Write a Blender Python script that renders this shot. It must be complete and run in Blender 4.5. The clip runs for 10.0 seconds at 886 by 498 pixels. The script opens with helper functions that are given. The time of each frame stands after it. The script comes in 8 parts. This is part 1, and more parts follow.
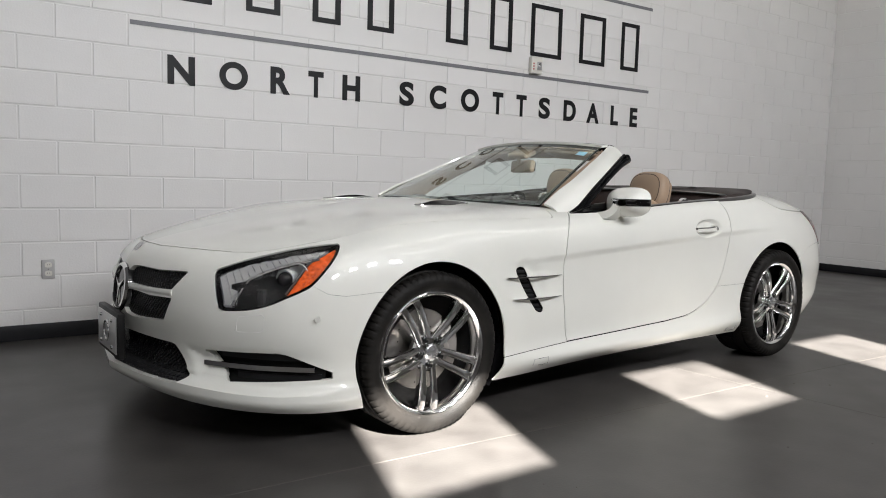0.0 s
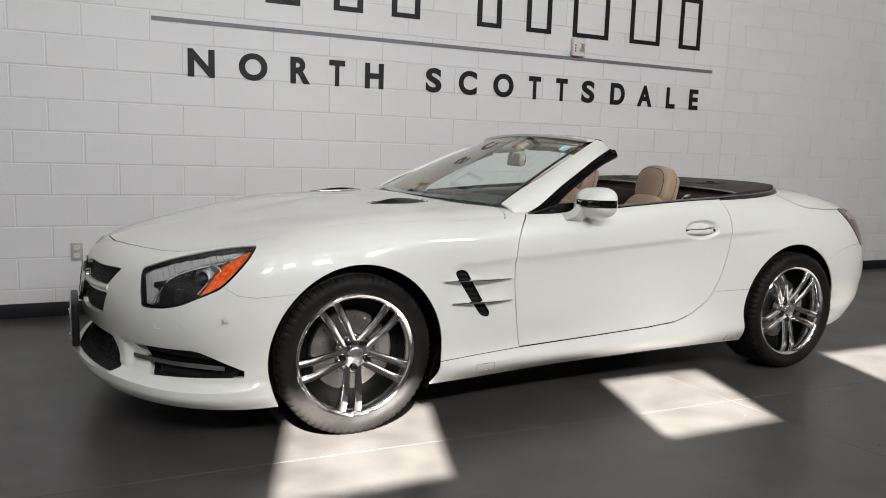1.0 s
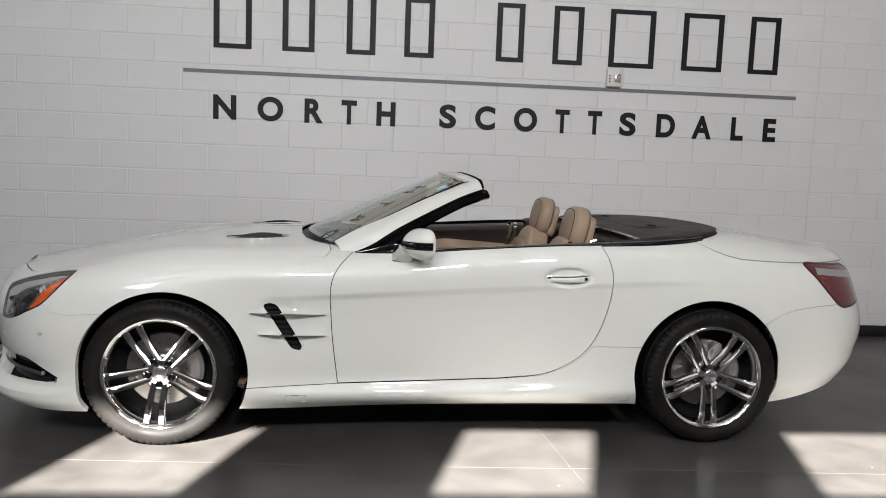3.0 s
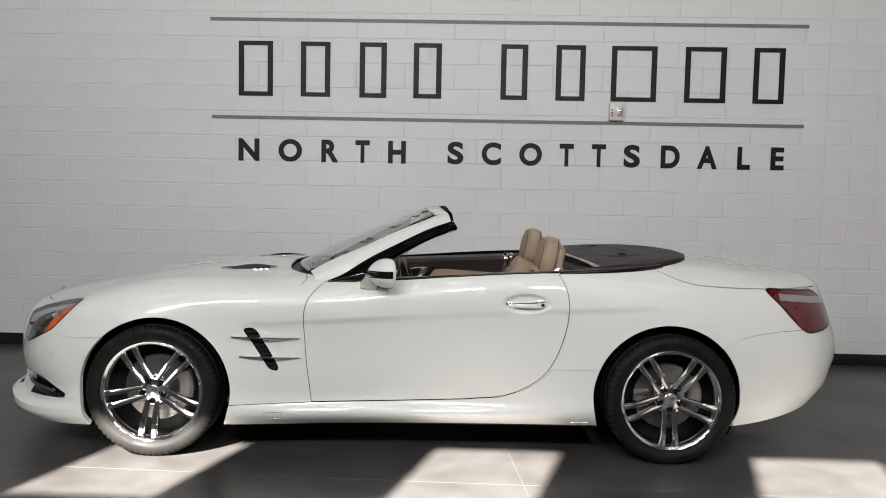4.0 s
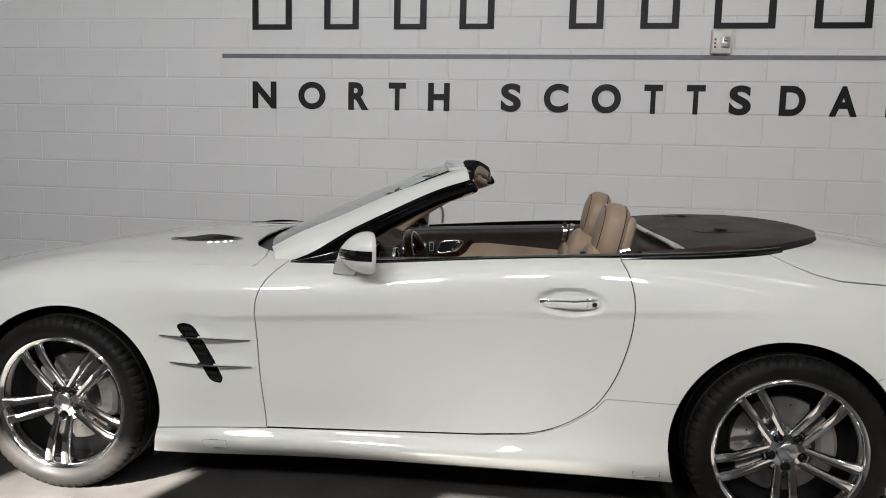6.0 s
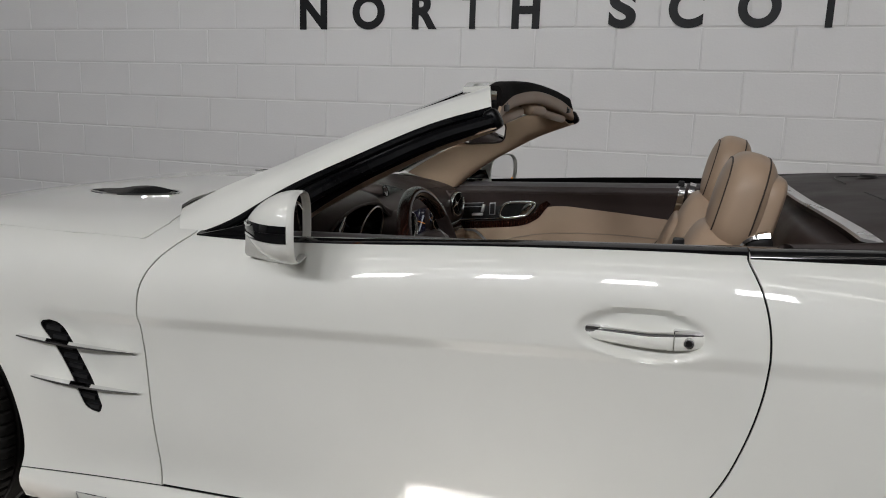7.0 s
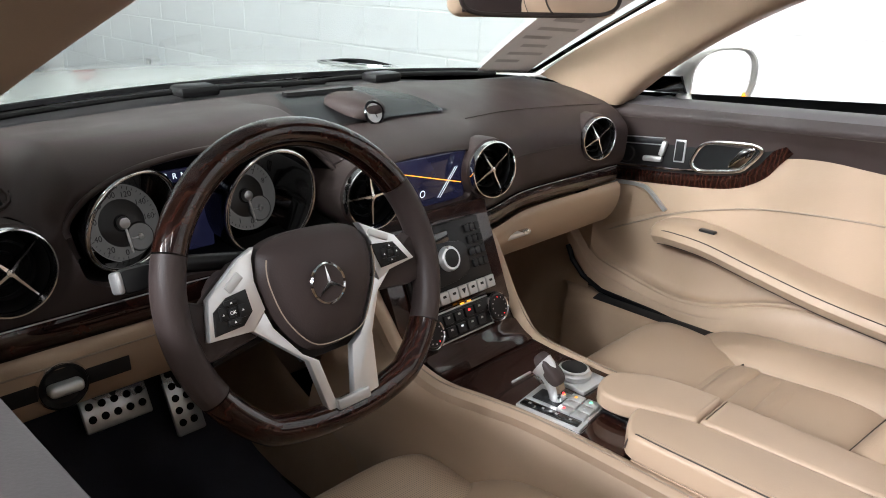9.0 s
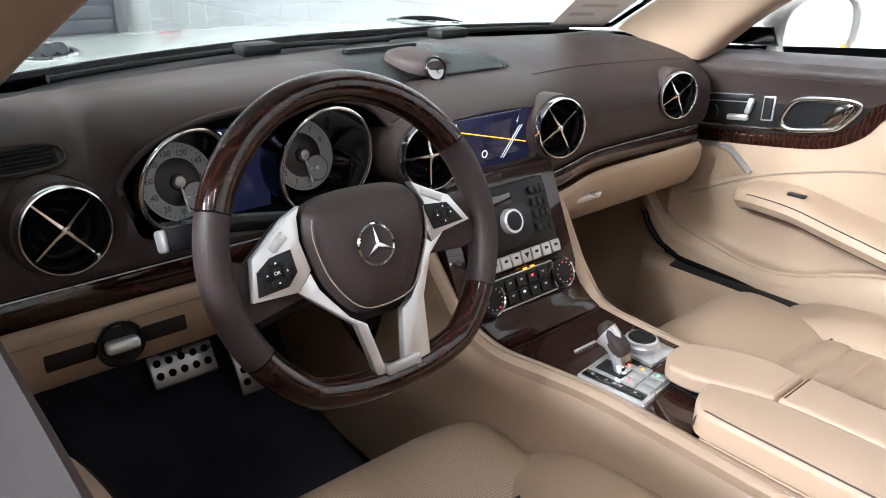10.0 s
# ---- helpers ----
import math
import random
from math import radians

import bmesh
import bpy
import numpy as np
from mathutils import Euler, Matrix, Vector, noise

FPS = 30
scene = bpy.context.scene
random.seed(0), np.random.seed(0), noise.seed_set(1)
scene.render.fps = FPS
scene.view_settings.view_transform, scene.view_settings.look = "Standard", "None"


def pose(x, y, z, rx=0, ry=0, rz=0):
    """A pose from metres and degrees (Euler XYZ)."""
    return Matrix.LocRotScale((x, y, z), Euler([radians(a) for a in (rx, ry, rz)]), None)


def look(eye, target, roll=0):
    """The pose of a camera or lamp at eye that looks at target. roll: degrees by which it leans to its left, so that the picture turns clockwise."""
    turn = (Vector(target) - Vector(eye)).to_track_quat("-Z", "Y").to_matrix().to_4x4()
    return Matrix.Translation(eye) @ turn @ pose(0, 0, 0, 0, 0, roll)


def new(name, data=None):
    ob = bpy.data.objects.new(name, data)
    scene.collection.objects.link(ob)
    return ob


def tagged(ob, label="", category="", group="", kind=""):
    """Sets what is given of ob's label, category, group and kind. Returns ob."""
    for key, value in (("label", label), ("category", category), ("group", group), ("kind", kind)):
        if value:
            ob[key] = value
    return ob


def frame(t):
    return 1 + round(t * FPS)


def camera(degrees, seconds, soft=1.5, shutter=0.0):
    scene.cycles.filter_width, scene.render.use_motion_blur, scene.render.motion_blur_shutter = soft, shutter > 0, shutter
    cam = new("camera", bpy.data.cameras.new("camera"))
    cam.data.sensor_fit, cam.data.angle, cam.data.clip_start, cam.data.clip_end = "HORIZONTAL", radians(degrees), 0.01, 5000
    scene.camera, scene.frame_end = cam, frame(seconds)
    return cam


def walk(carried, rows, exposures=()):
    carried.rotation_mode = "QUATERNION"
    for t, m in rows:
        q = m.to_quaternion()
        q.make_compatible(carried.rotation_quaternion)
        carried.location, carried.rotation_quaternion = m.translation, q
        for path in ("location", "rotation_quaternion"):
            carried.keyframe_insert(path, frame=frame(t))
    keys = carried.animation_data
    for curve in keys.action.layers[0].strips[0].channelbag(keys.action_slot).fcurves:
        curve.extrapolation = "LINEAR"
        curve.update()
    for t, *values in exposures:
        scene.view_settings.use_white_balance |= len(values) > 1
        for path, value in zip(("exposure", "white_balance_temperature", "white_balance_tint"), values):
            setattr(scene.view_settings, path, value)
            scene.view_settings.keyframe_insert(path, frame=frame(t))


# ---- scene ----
cam = camera(62.22, 10.0, soft=1.0)
ROWS = [
    (0, (-1.728, -3.246, 1.022), (-0.529, -1.656, 0.837), 1.53),
    (0.5, (-1.418, -3.420, 1.089), (-0.350, -1.746, 0.857), 1.65),
    (1, (-1.016, -3.619, 1.163), (-0.111, -1.856, 0.895), 1.83),
    (1.5, (-0.583, -3.830, 1.228), (0.138, -1.988, 0.932), 2.12),
    (2, (-0.103, -3.991, 1.266), (0.446, -2.091, 0.971), 2.45),
    (2.5, (0.403, -4.159, 1.292), (0.787, -2.214, 1.026), 2.48),
    (3, (0.863, -4.217, 1.289), (1.095, -2.243, 1.070), 2.17),
    (3.2, (1.031, -4.279, 1.285), (1.209, -2.296, 1.088), 1.95),
    (4.5, (1.479, -4.564, 1.320), (1.439, -2.568, 1.197), 0.81),
    (5, (1.552, -4.373, 1.282), (1.467, -2.380, 1.145), 0.80),
    (5.2, (1.566, -4.204, 1.269), (1.469, -2.212, 1.117), 0.97),
    (6.5, (1.812, -2.792, 1.240), (1.420, -0.854, 0.937), 1.74),
    (7, (1.889, -2.223, 1.189), (1.294, -0.352, 0.810), 1.99),
    (7.5, (1.958, -1.690, 1.171), (1.148, 0.081, 0.719), 2.28),
    (8, (2.005, -1.242, 1.185), (0.956, 0.371, 0.640), 2.91),
    (8.5, (1.992, -0.960, 1.160), (0.773, 0.498, 0.534), 2.54),
    (9, (1.899, -0.811, 1.122), (0.609, 0.554, 0.436), 2.08),
    (9.5, (1.883, -0.772, 1.105), (0.531, 0.502, 0.361), 1.24),
    (10, (1.891, -0.763, 1.103), (0.480, 0.422, 0.325), 0.27),
]
EXPOSURES = [(0.0, 3.95, 6500, 10), (1.0, 3.88, 6500, 10), (3.0, 3.74, 6500, 10), (5.0, 3.69, 6500, 10), (6.5, 3.50, 6500, 10), (7.0, 3.42, 6500, 10), (7.6, 3.5, 6500, 10), (8.0, 3.80, 6500, 10), (8.6, 5.05, 6450, 10),
             (9.2, 5.66, 6180, 10), (10.0, 5.94, 6050, 10)]
walk(cam, [(t, look(eye, target, roll)) for t, eye, target, roll in ROWS], EXPOSURES)

# ---- light ----
SUN_AZ, SUN_EL = math.atan2(0.26, 0.755), radians(37.0)
world = bpy.data.worlds.new("world")
scene.world = world
world.use_nodes = True
_n = world.node_tree.nodes
_sky = _n.new("ShaderNodeTexSky")
_sky.sky_type, _sky.sun_disc, _sky.sun_elevation, _sky.sun_rotation = "NISHITA", False, SUN_EL, math.pi + SUN_AZ
_n["Background"].inputs["Strength"].default_value = 0.075
world.node_tree.links.new(_sky.outputs[0], _n["Background"].inputs["Color"])
sun = new("sun", bpy.data.lights.new("sun", "SUN"))
sun.data.energy, sun.data.angle, sun.data.color = 5.0, radians(0.6), (1.0, 0.955, 0.90)
_d = Vector((math.sin(SUN_AZ) * math.cos(SUN_EL), math.cos(SUN_AZ) * math.cos(SUN_EL), -math.sin(SUN_EL)))
sun.matrix_world = look((0, 0, 8), Vector((0, 0, 8)) + _d)

# the hall stands at a slight angle to the car: local x along the sign wall, local y into it
HALL = pose(0.0997, 1.686, 0, 0, 0, -2.242)
S0, S1, BACK, TOP = -6.0, 7.77, -7.9, 5.2


def hall_lamp(name, s, n, z, sx, sy, watts, colour, rx=0.0):
    lamp = new(name, bpy.data.lights.new(name, "AREA"))
    lamp.data.shape, lamp.data.size, lamp.data.size_y = "RECTANGLE", sx, sy
    lamp.data.energy, lamp.data.color = watts, colour
    lamp.matrix_world = HALL @ pose(s, n, z, rx, 0, 0)
    return lamp


# ceiling tubes in two long rows, and the sky in the high windows
TUBES = [(s, n) for n in (-4.9, -7.2) for s in (-1.1, 1.6, 4.3)]
WINDOWS = [-0.265 + 1.64 * i for i in range(-1, 3)]
WIN_W, WIN_Z0, WIN_Z1 = 0.66, 3.79, 4.395
for s, n in TUBES:
    for off in (-0.1, 0.1):
        hall_lamp("tube_light", s, n + off, TOP - 0.17, 2.34, 0.03, 0.2, (1.0, 0.94, 0.87))
for s in WINDOWS:
    hall_lamp("window_light", s + WIN_W / 2, BACK + 0.03, (WIN_Z0 + WIN_Z1) / 2, WIN_W, WIN_Z1 - WIN_Z0, 5.9, (0.97, 0.98, 1.0), 90)

# ---- materials ----
def material(name, colour, rough=0.5, metal=0.0, vary=0.06, scale=6.0, fine=0.0, fine_scale=300.0, coat=0.0, bump_d=0.002,
             trans=0.0, ior=1.5, emit=0.0, dirt=None, dirt_amount=0.5, dirt_scale=2.0, rough_vary=0.08, per_object=0.0, spec=0.5):
    m = bpy.data.materials.new(name)
    m.use_nodes = True
    t = m.node_tree
    b = t.nodes["Principled BSDF"]
    b.inputs["Roughness"].default_value, b.inputs["Metallic"].default_value = rough, metal
    b.inputs["Base Color"].default_value = (*colour, 1)
    b.inputs["IOR"].default_value, b.inputs["Specular IOR Level"].default_value = ior, spec
    if coat:
        b.inputs["Coat Weight"].default_value, b.inputs["Coat Roughness"].default_value = coat, 0.03
    if trans:
        b.inputs["Transmission Weight"].default_value = trans
    if emit:
        b.inputs["Emission Color"].default_value, b.inputs["Emission Strength"].default_value = (*colour, 1), emit
    where = t.nodes.new("ShaderNodeTexCoord").outputs["Object"]

    def tex(s, detail=4.0):
        n = t.nodes.new("ShaderNodeTexNoise")
        n.inputs["Scale"].default_value, n.inputs["Detail"].default_value = s, detail
        t.links.new(where, n.inputs["Vector"])
        return n.outputs["Fac"]

    def ramp(src, a, c):
        n = t.nodes.new("ShaderNodeMapRange")
        n.inputs["From Min"].default_value, n.inputs["From Max"].default_value = 0.3, 0.7
        n.inputs["To Min"].default_value, n.inputs["To Max"].default_value = a, c
        t.links.new(src, n.inputs["Value"])
        return n.outputs["Result"]

    big = None
    if vary or dirt or rough_vary:
        big = tex(scale)
    if vary:
        value = t.nodes.new("ShaderNodeHueSaturation")
        value.inputs["Color"].default_value = (*colour, 1)
        level = ramp(big, 1 - vary, 1 + vary)
        if per_object:
            info = t.nodes.new("ShaderNodeObjectInfo")
            add = t.nodes.new("ShaderNodeMath")
            add.operation = "MULTIPLY_ADD"
            t.links.new(info.outputs["Random"], add.inputs[0])
            add.inputs[1].default_value = per_object
            t.links.new(level, add.inputs[2])
            level = add.outputs[0]
        t.links.new(level, value.inputs["Value"])
        out = value.outputs["Color"]
        if dirt:
            mix = t.nodes.new("ShaderNodeMix")
            mix.data_type = "RGBA"
            t.links.new(out, mix.inputs[6])
            mix.inputs[7].default_value = (*dirt, 1)
            t.links.new(ramp(tex(dirt_scale, 8.0), 0.0, dirt_amount), mix.inputs[0])
            out = mix.outputs[2]
        t.links.new(out, b.inputs["Base Color"])
    if rough_vary:
        t.links.new(ramp(big, max(rough - rough_vary, 0.0), min(rough + rough_vary, 1.0)), b.inputs["Roughness"])
    if fine:
        bp = t.nodes.new("ShaderNodeBump")
        bp.inputs["Strength"].default_value, bp.inputs["Distance"].default_value = fine, bump_d
        t.links.new(tex(fine_scale, 3.0), bp.inputs["Height"])
        t.links.new(bp.outputs["Normal"], b.inputs["Normal"])
    return m


PAINT = material("white_pearl_paint", (0.765, 0.767, 0.715), 0.34, coat=1.0, vary=0.012, rough_vary=0.03, spec=0.35)
BLACK_TRIM = material("gloss_black_trim", (0.004, 0.004, 0.0045), 0.12, vary=0.1, rough_vary=0.03, coat=0.5)
RUBBER = material("seal_rubber", (0.003, 0.003, 0.0035), 0.30, vary=0.2, fine=0.12, fine_scale=500, spec=0.10)
DARK = material("unlit_plastic", (0.008, 0.008, 0.008), 0.7, vary=0.2, spec=0.1)
MESH_BLACK = material("grille_plastic", (0.012, 0.012, 0.013), 0.4, vary=0.15, spec=0.25)
CHROME = material("bright_chrome", (0.80, 0.80, 0.80), 0.06, 1.0, vary=0.02, rough_vary=0.03)
SATIN = material("satin_metal", (0.66, 0.66, 0.66), 0.30, 0.75, vary=0.04, fine=0.1, fine_scale=700, bump_d=0.0003)
SILVER = material("silver_plastic", (0.45, 0.45, 0.45), 0.35, 0.6, vary=0.05)
TYRE = material("tyre_rubber", (0.0055, 0.0053, 0.005), 0.55, vary=0.2, scale=12, dirt=(0.05, 0.044, 0.038), dirt_amount=0.2, dirt_scale=9, fine=0.3, fine_scale=400, spec=0.15)
FELT = material("header_felt", (0.007, 0.006, 0.006), 0.85, vary=0.2, fine=0.4, fine_scale=300, spec=0.04)
LAMP_GREY = material("lamp_grey_plastic", (0.42, 0.42, 0.43), 0.25, 0.8, vary=0.1, scale=30)
STEEL = material("brake_steel", (0.17, 0.16, 0.15), 0.38, 0.9, vary=0.12, scale=20)
CALIPER = material("caliper_grey", (0.30, 0.28, 0.26), 0.5, 0.4, vary=0.15)
GLASS = material("clear_glass", (0.83, 0.925, 0.895), 0.0, trans=1.0, vary=0.0, rough_vary=0.0, ior=1.2)
LENS = material("lamp_lens", (0.97, 0.97, 0.97), 0.0, trans=1.0, vary=0.0, rough_vary=0.0, ior=1.25)
RED_LENS = material("red_lens", (0.115, 0.003, 0.006), 0.15, vary=0.35, scale=40, spec=0.3, coat=1.0)
AMBER = material("amber_reflector", (0.42, 0.06, 0.008), 0.2, vary=0.5, scale=70, coat=1.0)
MIRROR = material("mirror_glass", (0.9, 0.9, 0.9), 0.01, 1.0, vary=0.0, rough_vary=0.0)
LEATHER = material("beige_leather", (0.37, 0.268, 0.188), 0.45, vary=0.06, scale=5, fine=0.25, fine_scale=420, bump_d=0.0006, spec=0.35)
LEATHER_DK = material("dark_brown_leather", (0.042, 0.031, 0.029), 0.45, vary=0.08, scale=6, fine=0.3, fine_scale=420, bump_d=0.0006, spec=0.17)
TONNEAU = material("brown_cover_leatherette", (0.030, 0.022, 0.020), 0.55, vary=0.1, fine=0.3, fine_scale=350, bump_d=0.0008, spec=0.3)
LEATHER_PERF = material("perforated_beige_leather", (0.37, 0.268, 0.188), 0.5, vary=0.0, rough_vary=0.0)


def perforate(m, colour):
    """Rows of fine punched dots."""
    t = m.node_tree
    v = t.nodes.new("ShaderNodeTexVoronoi")
    v.voronoi_dimensions = "2D"
    v.inputs["Scale"].default_value, v.inputs["Randomness"].default_value = 300.0, 0.0
    t.links.new(t.nodes.new("ShaderNodeTexCoord").outputs["Object"], v.inputs["Vector"])
    r = t.nodes.new("ShaderNodeValToRGB")
    r.color_ramp.elements[0].position, r.color_ramp.elements[1].position = 0.22, 0.34
    r.color_ramp.elements[0].color, r.color_ramp.elements[1].color = (*[c * 0.55 for c in colour], 1), (*colour, 1)
    t.links.new(v.outputs["Distance"], r.inputs["Fac"])
    t.links.new(r.outputs["Color"], t.nodes["Principled BSDF"].inputs["Base Color"])


perforate(LEATHER_PERF, (0.37, 0.268, 0.188))
CARPET = material("beige_carpet", (0.35, 0.25, 0.172), 0.95, vary=0.12, fine=0.9, fine_scale=700, bump_d=0.002, rough_vary=0, spec=0.1)
MAT_BLACK = material("black_floor_mat", (0.045, 0.045, 0.058), 0.95, vary=0.25, fine=0.8, fine_scale=700, bump_d=0.002, rough_vary=0, spec=0.1)
# dark door leather, lightened in colour for the light on the ledge
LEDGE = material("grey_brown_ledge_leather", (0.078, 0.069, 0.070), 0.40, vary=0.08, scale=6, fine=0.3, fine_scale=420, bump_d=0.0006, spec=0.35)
STITCH = material("grey_stitching", (0.26, 0.20, 0.15), 0.8, vary=0.05)
PIPING = material("dark_piping", (0.045, 0.035, 0.03), 0.6, vary=0.05, spec=0.2)
BUTTON = material("button_black", (0.014, 0.0135, 0.0135), 0.38, vary=0.1, spec=0.16)
BUTTON_GREY = material("button_silver", (0.52, 0.51, 0.50), 0.4, 0.5, vary=0.05)
WHITE_MARK = material("white_marking", (0.8, 0.8, 0.8), 0.6, vary=0.02)
BRIGHT = material("bright_silver_trim", (0.72, 0.72, 0.72), 0.14, 1.0, vary=0.03)
SCREEN = material("blue_screen_glow", (0.012, 0.013, 0.036), 0.1, vary=0.5, scale=14, emit=0.013)
GLOW_ORANGE = material("orange_glow", (1.0, 0.35, 0.02), 0.4, vary=0.0, emit=0.05)
GLOW_RED = material("red_glow", (1.0, 0.03, 0.03), 0.4, vary=0.0, emit=0.08)
GLOW_WHITE = material("white_glow", (0.55, 0.6, 0.65), 0.4, vary=0.0, emit=0.035)
GLOW_GREEN = material("green_glow", (0.1, 0.8, 0.3), 0.4, vary=0.0, emit=0.1)
DIAL = material("dial_grey", (0.125, 0.122, 0.117), 0.5, 0.2, vary=0.05, emit=0.007)
DIAL_DARK = material("dial_dark_grey", (0.05, 0.049, 0.048), 0.45, 0.2, vary=0.05)
PAPER = material("paper", (0.75, 0.74, 0.72), 0.8, vary=0.03)
BLUE_PAPER = material("blue_paper", (0.25, 0.45, 0.62), 0.7, vary=0.05)
WALL_PAINT = material("white_block_paint", (0.74, 0.725, 0.705), 0.55, vary=0.035, scale=1.3, fine=0.28, fine_scale=90, bump_d=0.0025, per_object=0.0)
JOINT = material("painted_mortar", (0.71, 0.695, 0.675), 0.7, vary=0.06, fine=0.5, fine_scale=120)
BASE_BLACK = material("black_base", (0.012, 0.012, 0.014), 0.45, vary=0.2, spec=0.3)
SIGN_BLACK = material("sign_black_paint", (0.008, 0.008, 0.009), 0.5, vary=0.25, scale=14, spec=0.25)
SIGN_GREY = material("sign_grey_paint", (0.17, 0.17, 0.18), 0.55, vary=0.12, scale=14)
FLOOR_SEAM = material("floor_sealant", (0.085, 0.078, 0.07), 0.6, vary=0.2)
FLOOR = material("polished_dark_concrete", (0.050, 0.0465, 0.044), 0.36, vary=0.24, scale=1.6, dirt=(0.095, 0.090, 0.084), dirt_amount=0.5, dirt_scale=5.0, fine=0.2, fine_scale=90, rough_vary=0.07)
CEIL = material("dark_ceiling_paint", (0.20, 0.20, 0.205), 0.8, vary=0.05)
FAR_GREY = material("grey_wall_paint", (0.17, 0.165, 0.16), 0.7, vary=0.06)
DOOR_GREY = material("grey_shutter_paint", (0.20, 0.20, 0.215), 0.5, vary=0.08)
IVORY = material("ivory_plastic", (0.68, 0.66, 0.60), 0.4, vary=0.03)
GREY_PLATE = material("grey_outlet_plastic", (0.42, 0.41, 0.40), 0.4, vary=0.05)
RED_PAINT = material("red_enamel", (0.45, 0.02, 0.025), 0.25, vary=0.08, coat=0.6)
TUBE = material("tube_diffuser", (0.9, 0.88, 0.85), 0.5, vary=0.0, emit=0.9)


def burl(name):
    m = material(name, (0.05, 0.02, 0.012), 0.22, vary=0.0, coat=0.8, rough_vary=0.0, spec=0.08)
    t = m.node_tree
    w = t.nodes.new("ShaderNodeTexWave")
    w.inputs["Scale"].default_value, w.inputs["Distortion"].default_value, w.inputs["Detail"].default_value = 30.0, 9.0, 6.0
    c = t.nodes.new("ShaderNodeTexCoord")
    t.links.new(c.outputs["Object"], w.inputs["Vector"])
    r = t.nodes.new("ShaderNodeValToRGB")
    r.color_ramp.elements[0].color, r.color_ramp.elements[1].color = (0.010, 0.0038, 0.0030, 1), (0.030, 0.0095, 0.006, 1)
    t.links.new(w.outputs["Fac"], r.inputs["Fac"])
    t.links.new(r.outputs["Color"], t.nodes["Principled BSDF"].inputs["Base Color"])
    return m


WOOD = burl("dark_burl_wood")

# ---- mesh tools ----
def link(name, mesh, mat, parent=None, label="", smooth=True, m=None):
    """A mesh of (verts, faces) as one object."""
    me = bpy.data.meshes.new(name)
    me.from_pydata([tuple(v) for v in mesh[0]], [], [tuple(f) for f in mesh[1]])
    if m is not None:
        me.transform(m)
    me.materials.append(mat)
    if smooth:
        me.shade_smooth()
        me.set_sharp_from_angle(angle=radians(38))
    ob = new(name, me)
    ob.parent = parent
    if label:
        ob["label"] = label
    return ob


def join(*meshes):
    v, f = [], []
    for mv, mf in meshes:
        k = len(v)
        v += [tuple(p) for p in mv]
        f += [tuple(i + k for i in q) for q in mf]
    return v, f


def moved(mesh, m):
    return [tuple(m @ Vector(p)) for p in mesh[0]], mesh[1]


def flipped(mesh):
    """The mirror image across y = 0."""
    return [(x, -y, z) for x, y, z in mesh[0]], [tuple(reversed(q)) for q in mesh[1]]


def rbox(cx, cy, cz, sx, sy, sz, r=0.004, seg=2, m=None):
    """A box with rounded edges, given by its middle and sizes."""
    bm = bmesh.new()
    bmesh.ops.create_cube(bm, size=1, matrix=Matrix.Translation((cx, cy, cz)) @ Matrix.Diagonal((sx, sy, sz, 1)))
    if r > 0:
        bmesh.ops.bevel(bm, geom=bm.edges[:], offset=min(r, sx * 0.45, sy * 0.45, sz * 0.45), segments=seg, profile=0.5, affect="EDGES")
    out = ([tuple(v.co) for v in bm.verts], [tuple(v.index for v in f.verts) for f in bm.faces])
    bm.free()
    return moved(out, m) if m is not None else out


def prism(poly, depth, r=0.0, seg=2, m=None):
    """A flat outline in x, y with its thickness along z, the edges rounded."""
    bm = bmesh.new()
    low = [bm.verts.new((x, y, 0)) for x, y in poly]
    face = bm.faces.new(low)
    ex = bmesh.ops.extrude_face_region(bm, geom=[face])
    bmesh.ops.translate(bm, verts=[v for v in ex["geom"] if isinstance(v, bmesh.types.BMVert)], vec=(0, 0, depth))
    bmesh.ops.recalc_face_normals(bm, faces=bm.faces[:])
    if r > 0:
        rim = [e for e in bm.edges if abs(e.verts[0].co.z - e.verts[1].co.z) < 1e-6]
        bmesh.ops.bevel(bm, geom=rim, offset=r, segments=seg, profile=0.5, affect="EDGES")
    bm.verts.index_update()
    out = ([tuple(v.co) for v in bm.verts], [tuple(v.index for v in f.verts) for f in bm.faces])
    bm.free()
    return moved(out, m) if m is not None else out


def lathe(profile, n=48, m=None, closed=False):
    """A profile of (radius, height) turned round z."""
    v, f, k = [], [], len(profile)
    for i in range(n):
        a = 2 * math.pi * i / n
        v += [(r * math.cos(a), r * math.sin(a), h) for r, h in profile]
    for i in range(n):
        j = (i + 1) % n
        for q in range(k if closed else k - 1):
            w = (q + 1) % k
            f.append((i * k + q, j * k + q, j * k + w, i * k + w))
    return moved((v, f), m) if m is not None else (v, f)


def smooth_path(pts, per=8, loop=False):
    """Catmull-Rom through the points."""
    p = [Vector(q) for q in pts]
    n, out = len(p), []
    for i in range(n if loop else n - 1):
        if loop:
            a, b, c, d = p[i - 1], p[i], p[(i + 1) % n], p[(i + 2) % n]
        else:
            b, c = p[i], p[i + 1]
            a = p[i - 1] if i else b * 2 - c
            d = p[i + 2] if i + 2 < n else c * 2 - b
        for k in range(per):
            t = k / per
            out.append(0.5 * (2 * b + (c - a) * t + (2 * a - 5 * b + 4 * c - d) * t * t + (3 * b - a - 3 * c + d) * t ** 3))
    if not loop:
        out.append(p[-1])
    return out


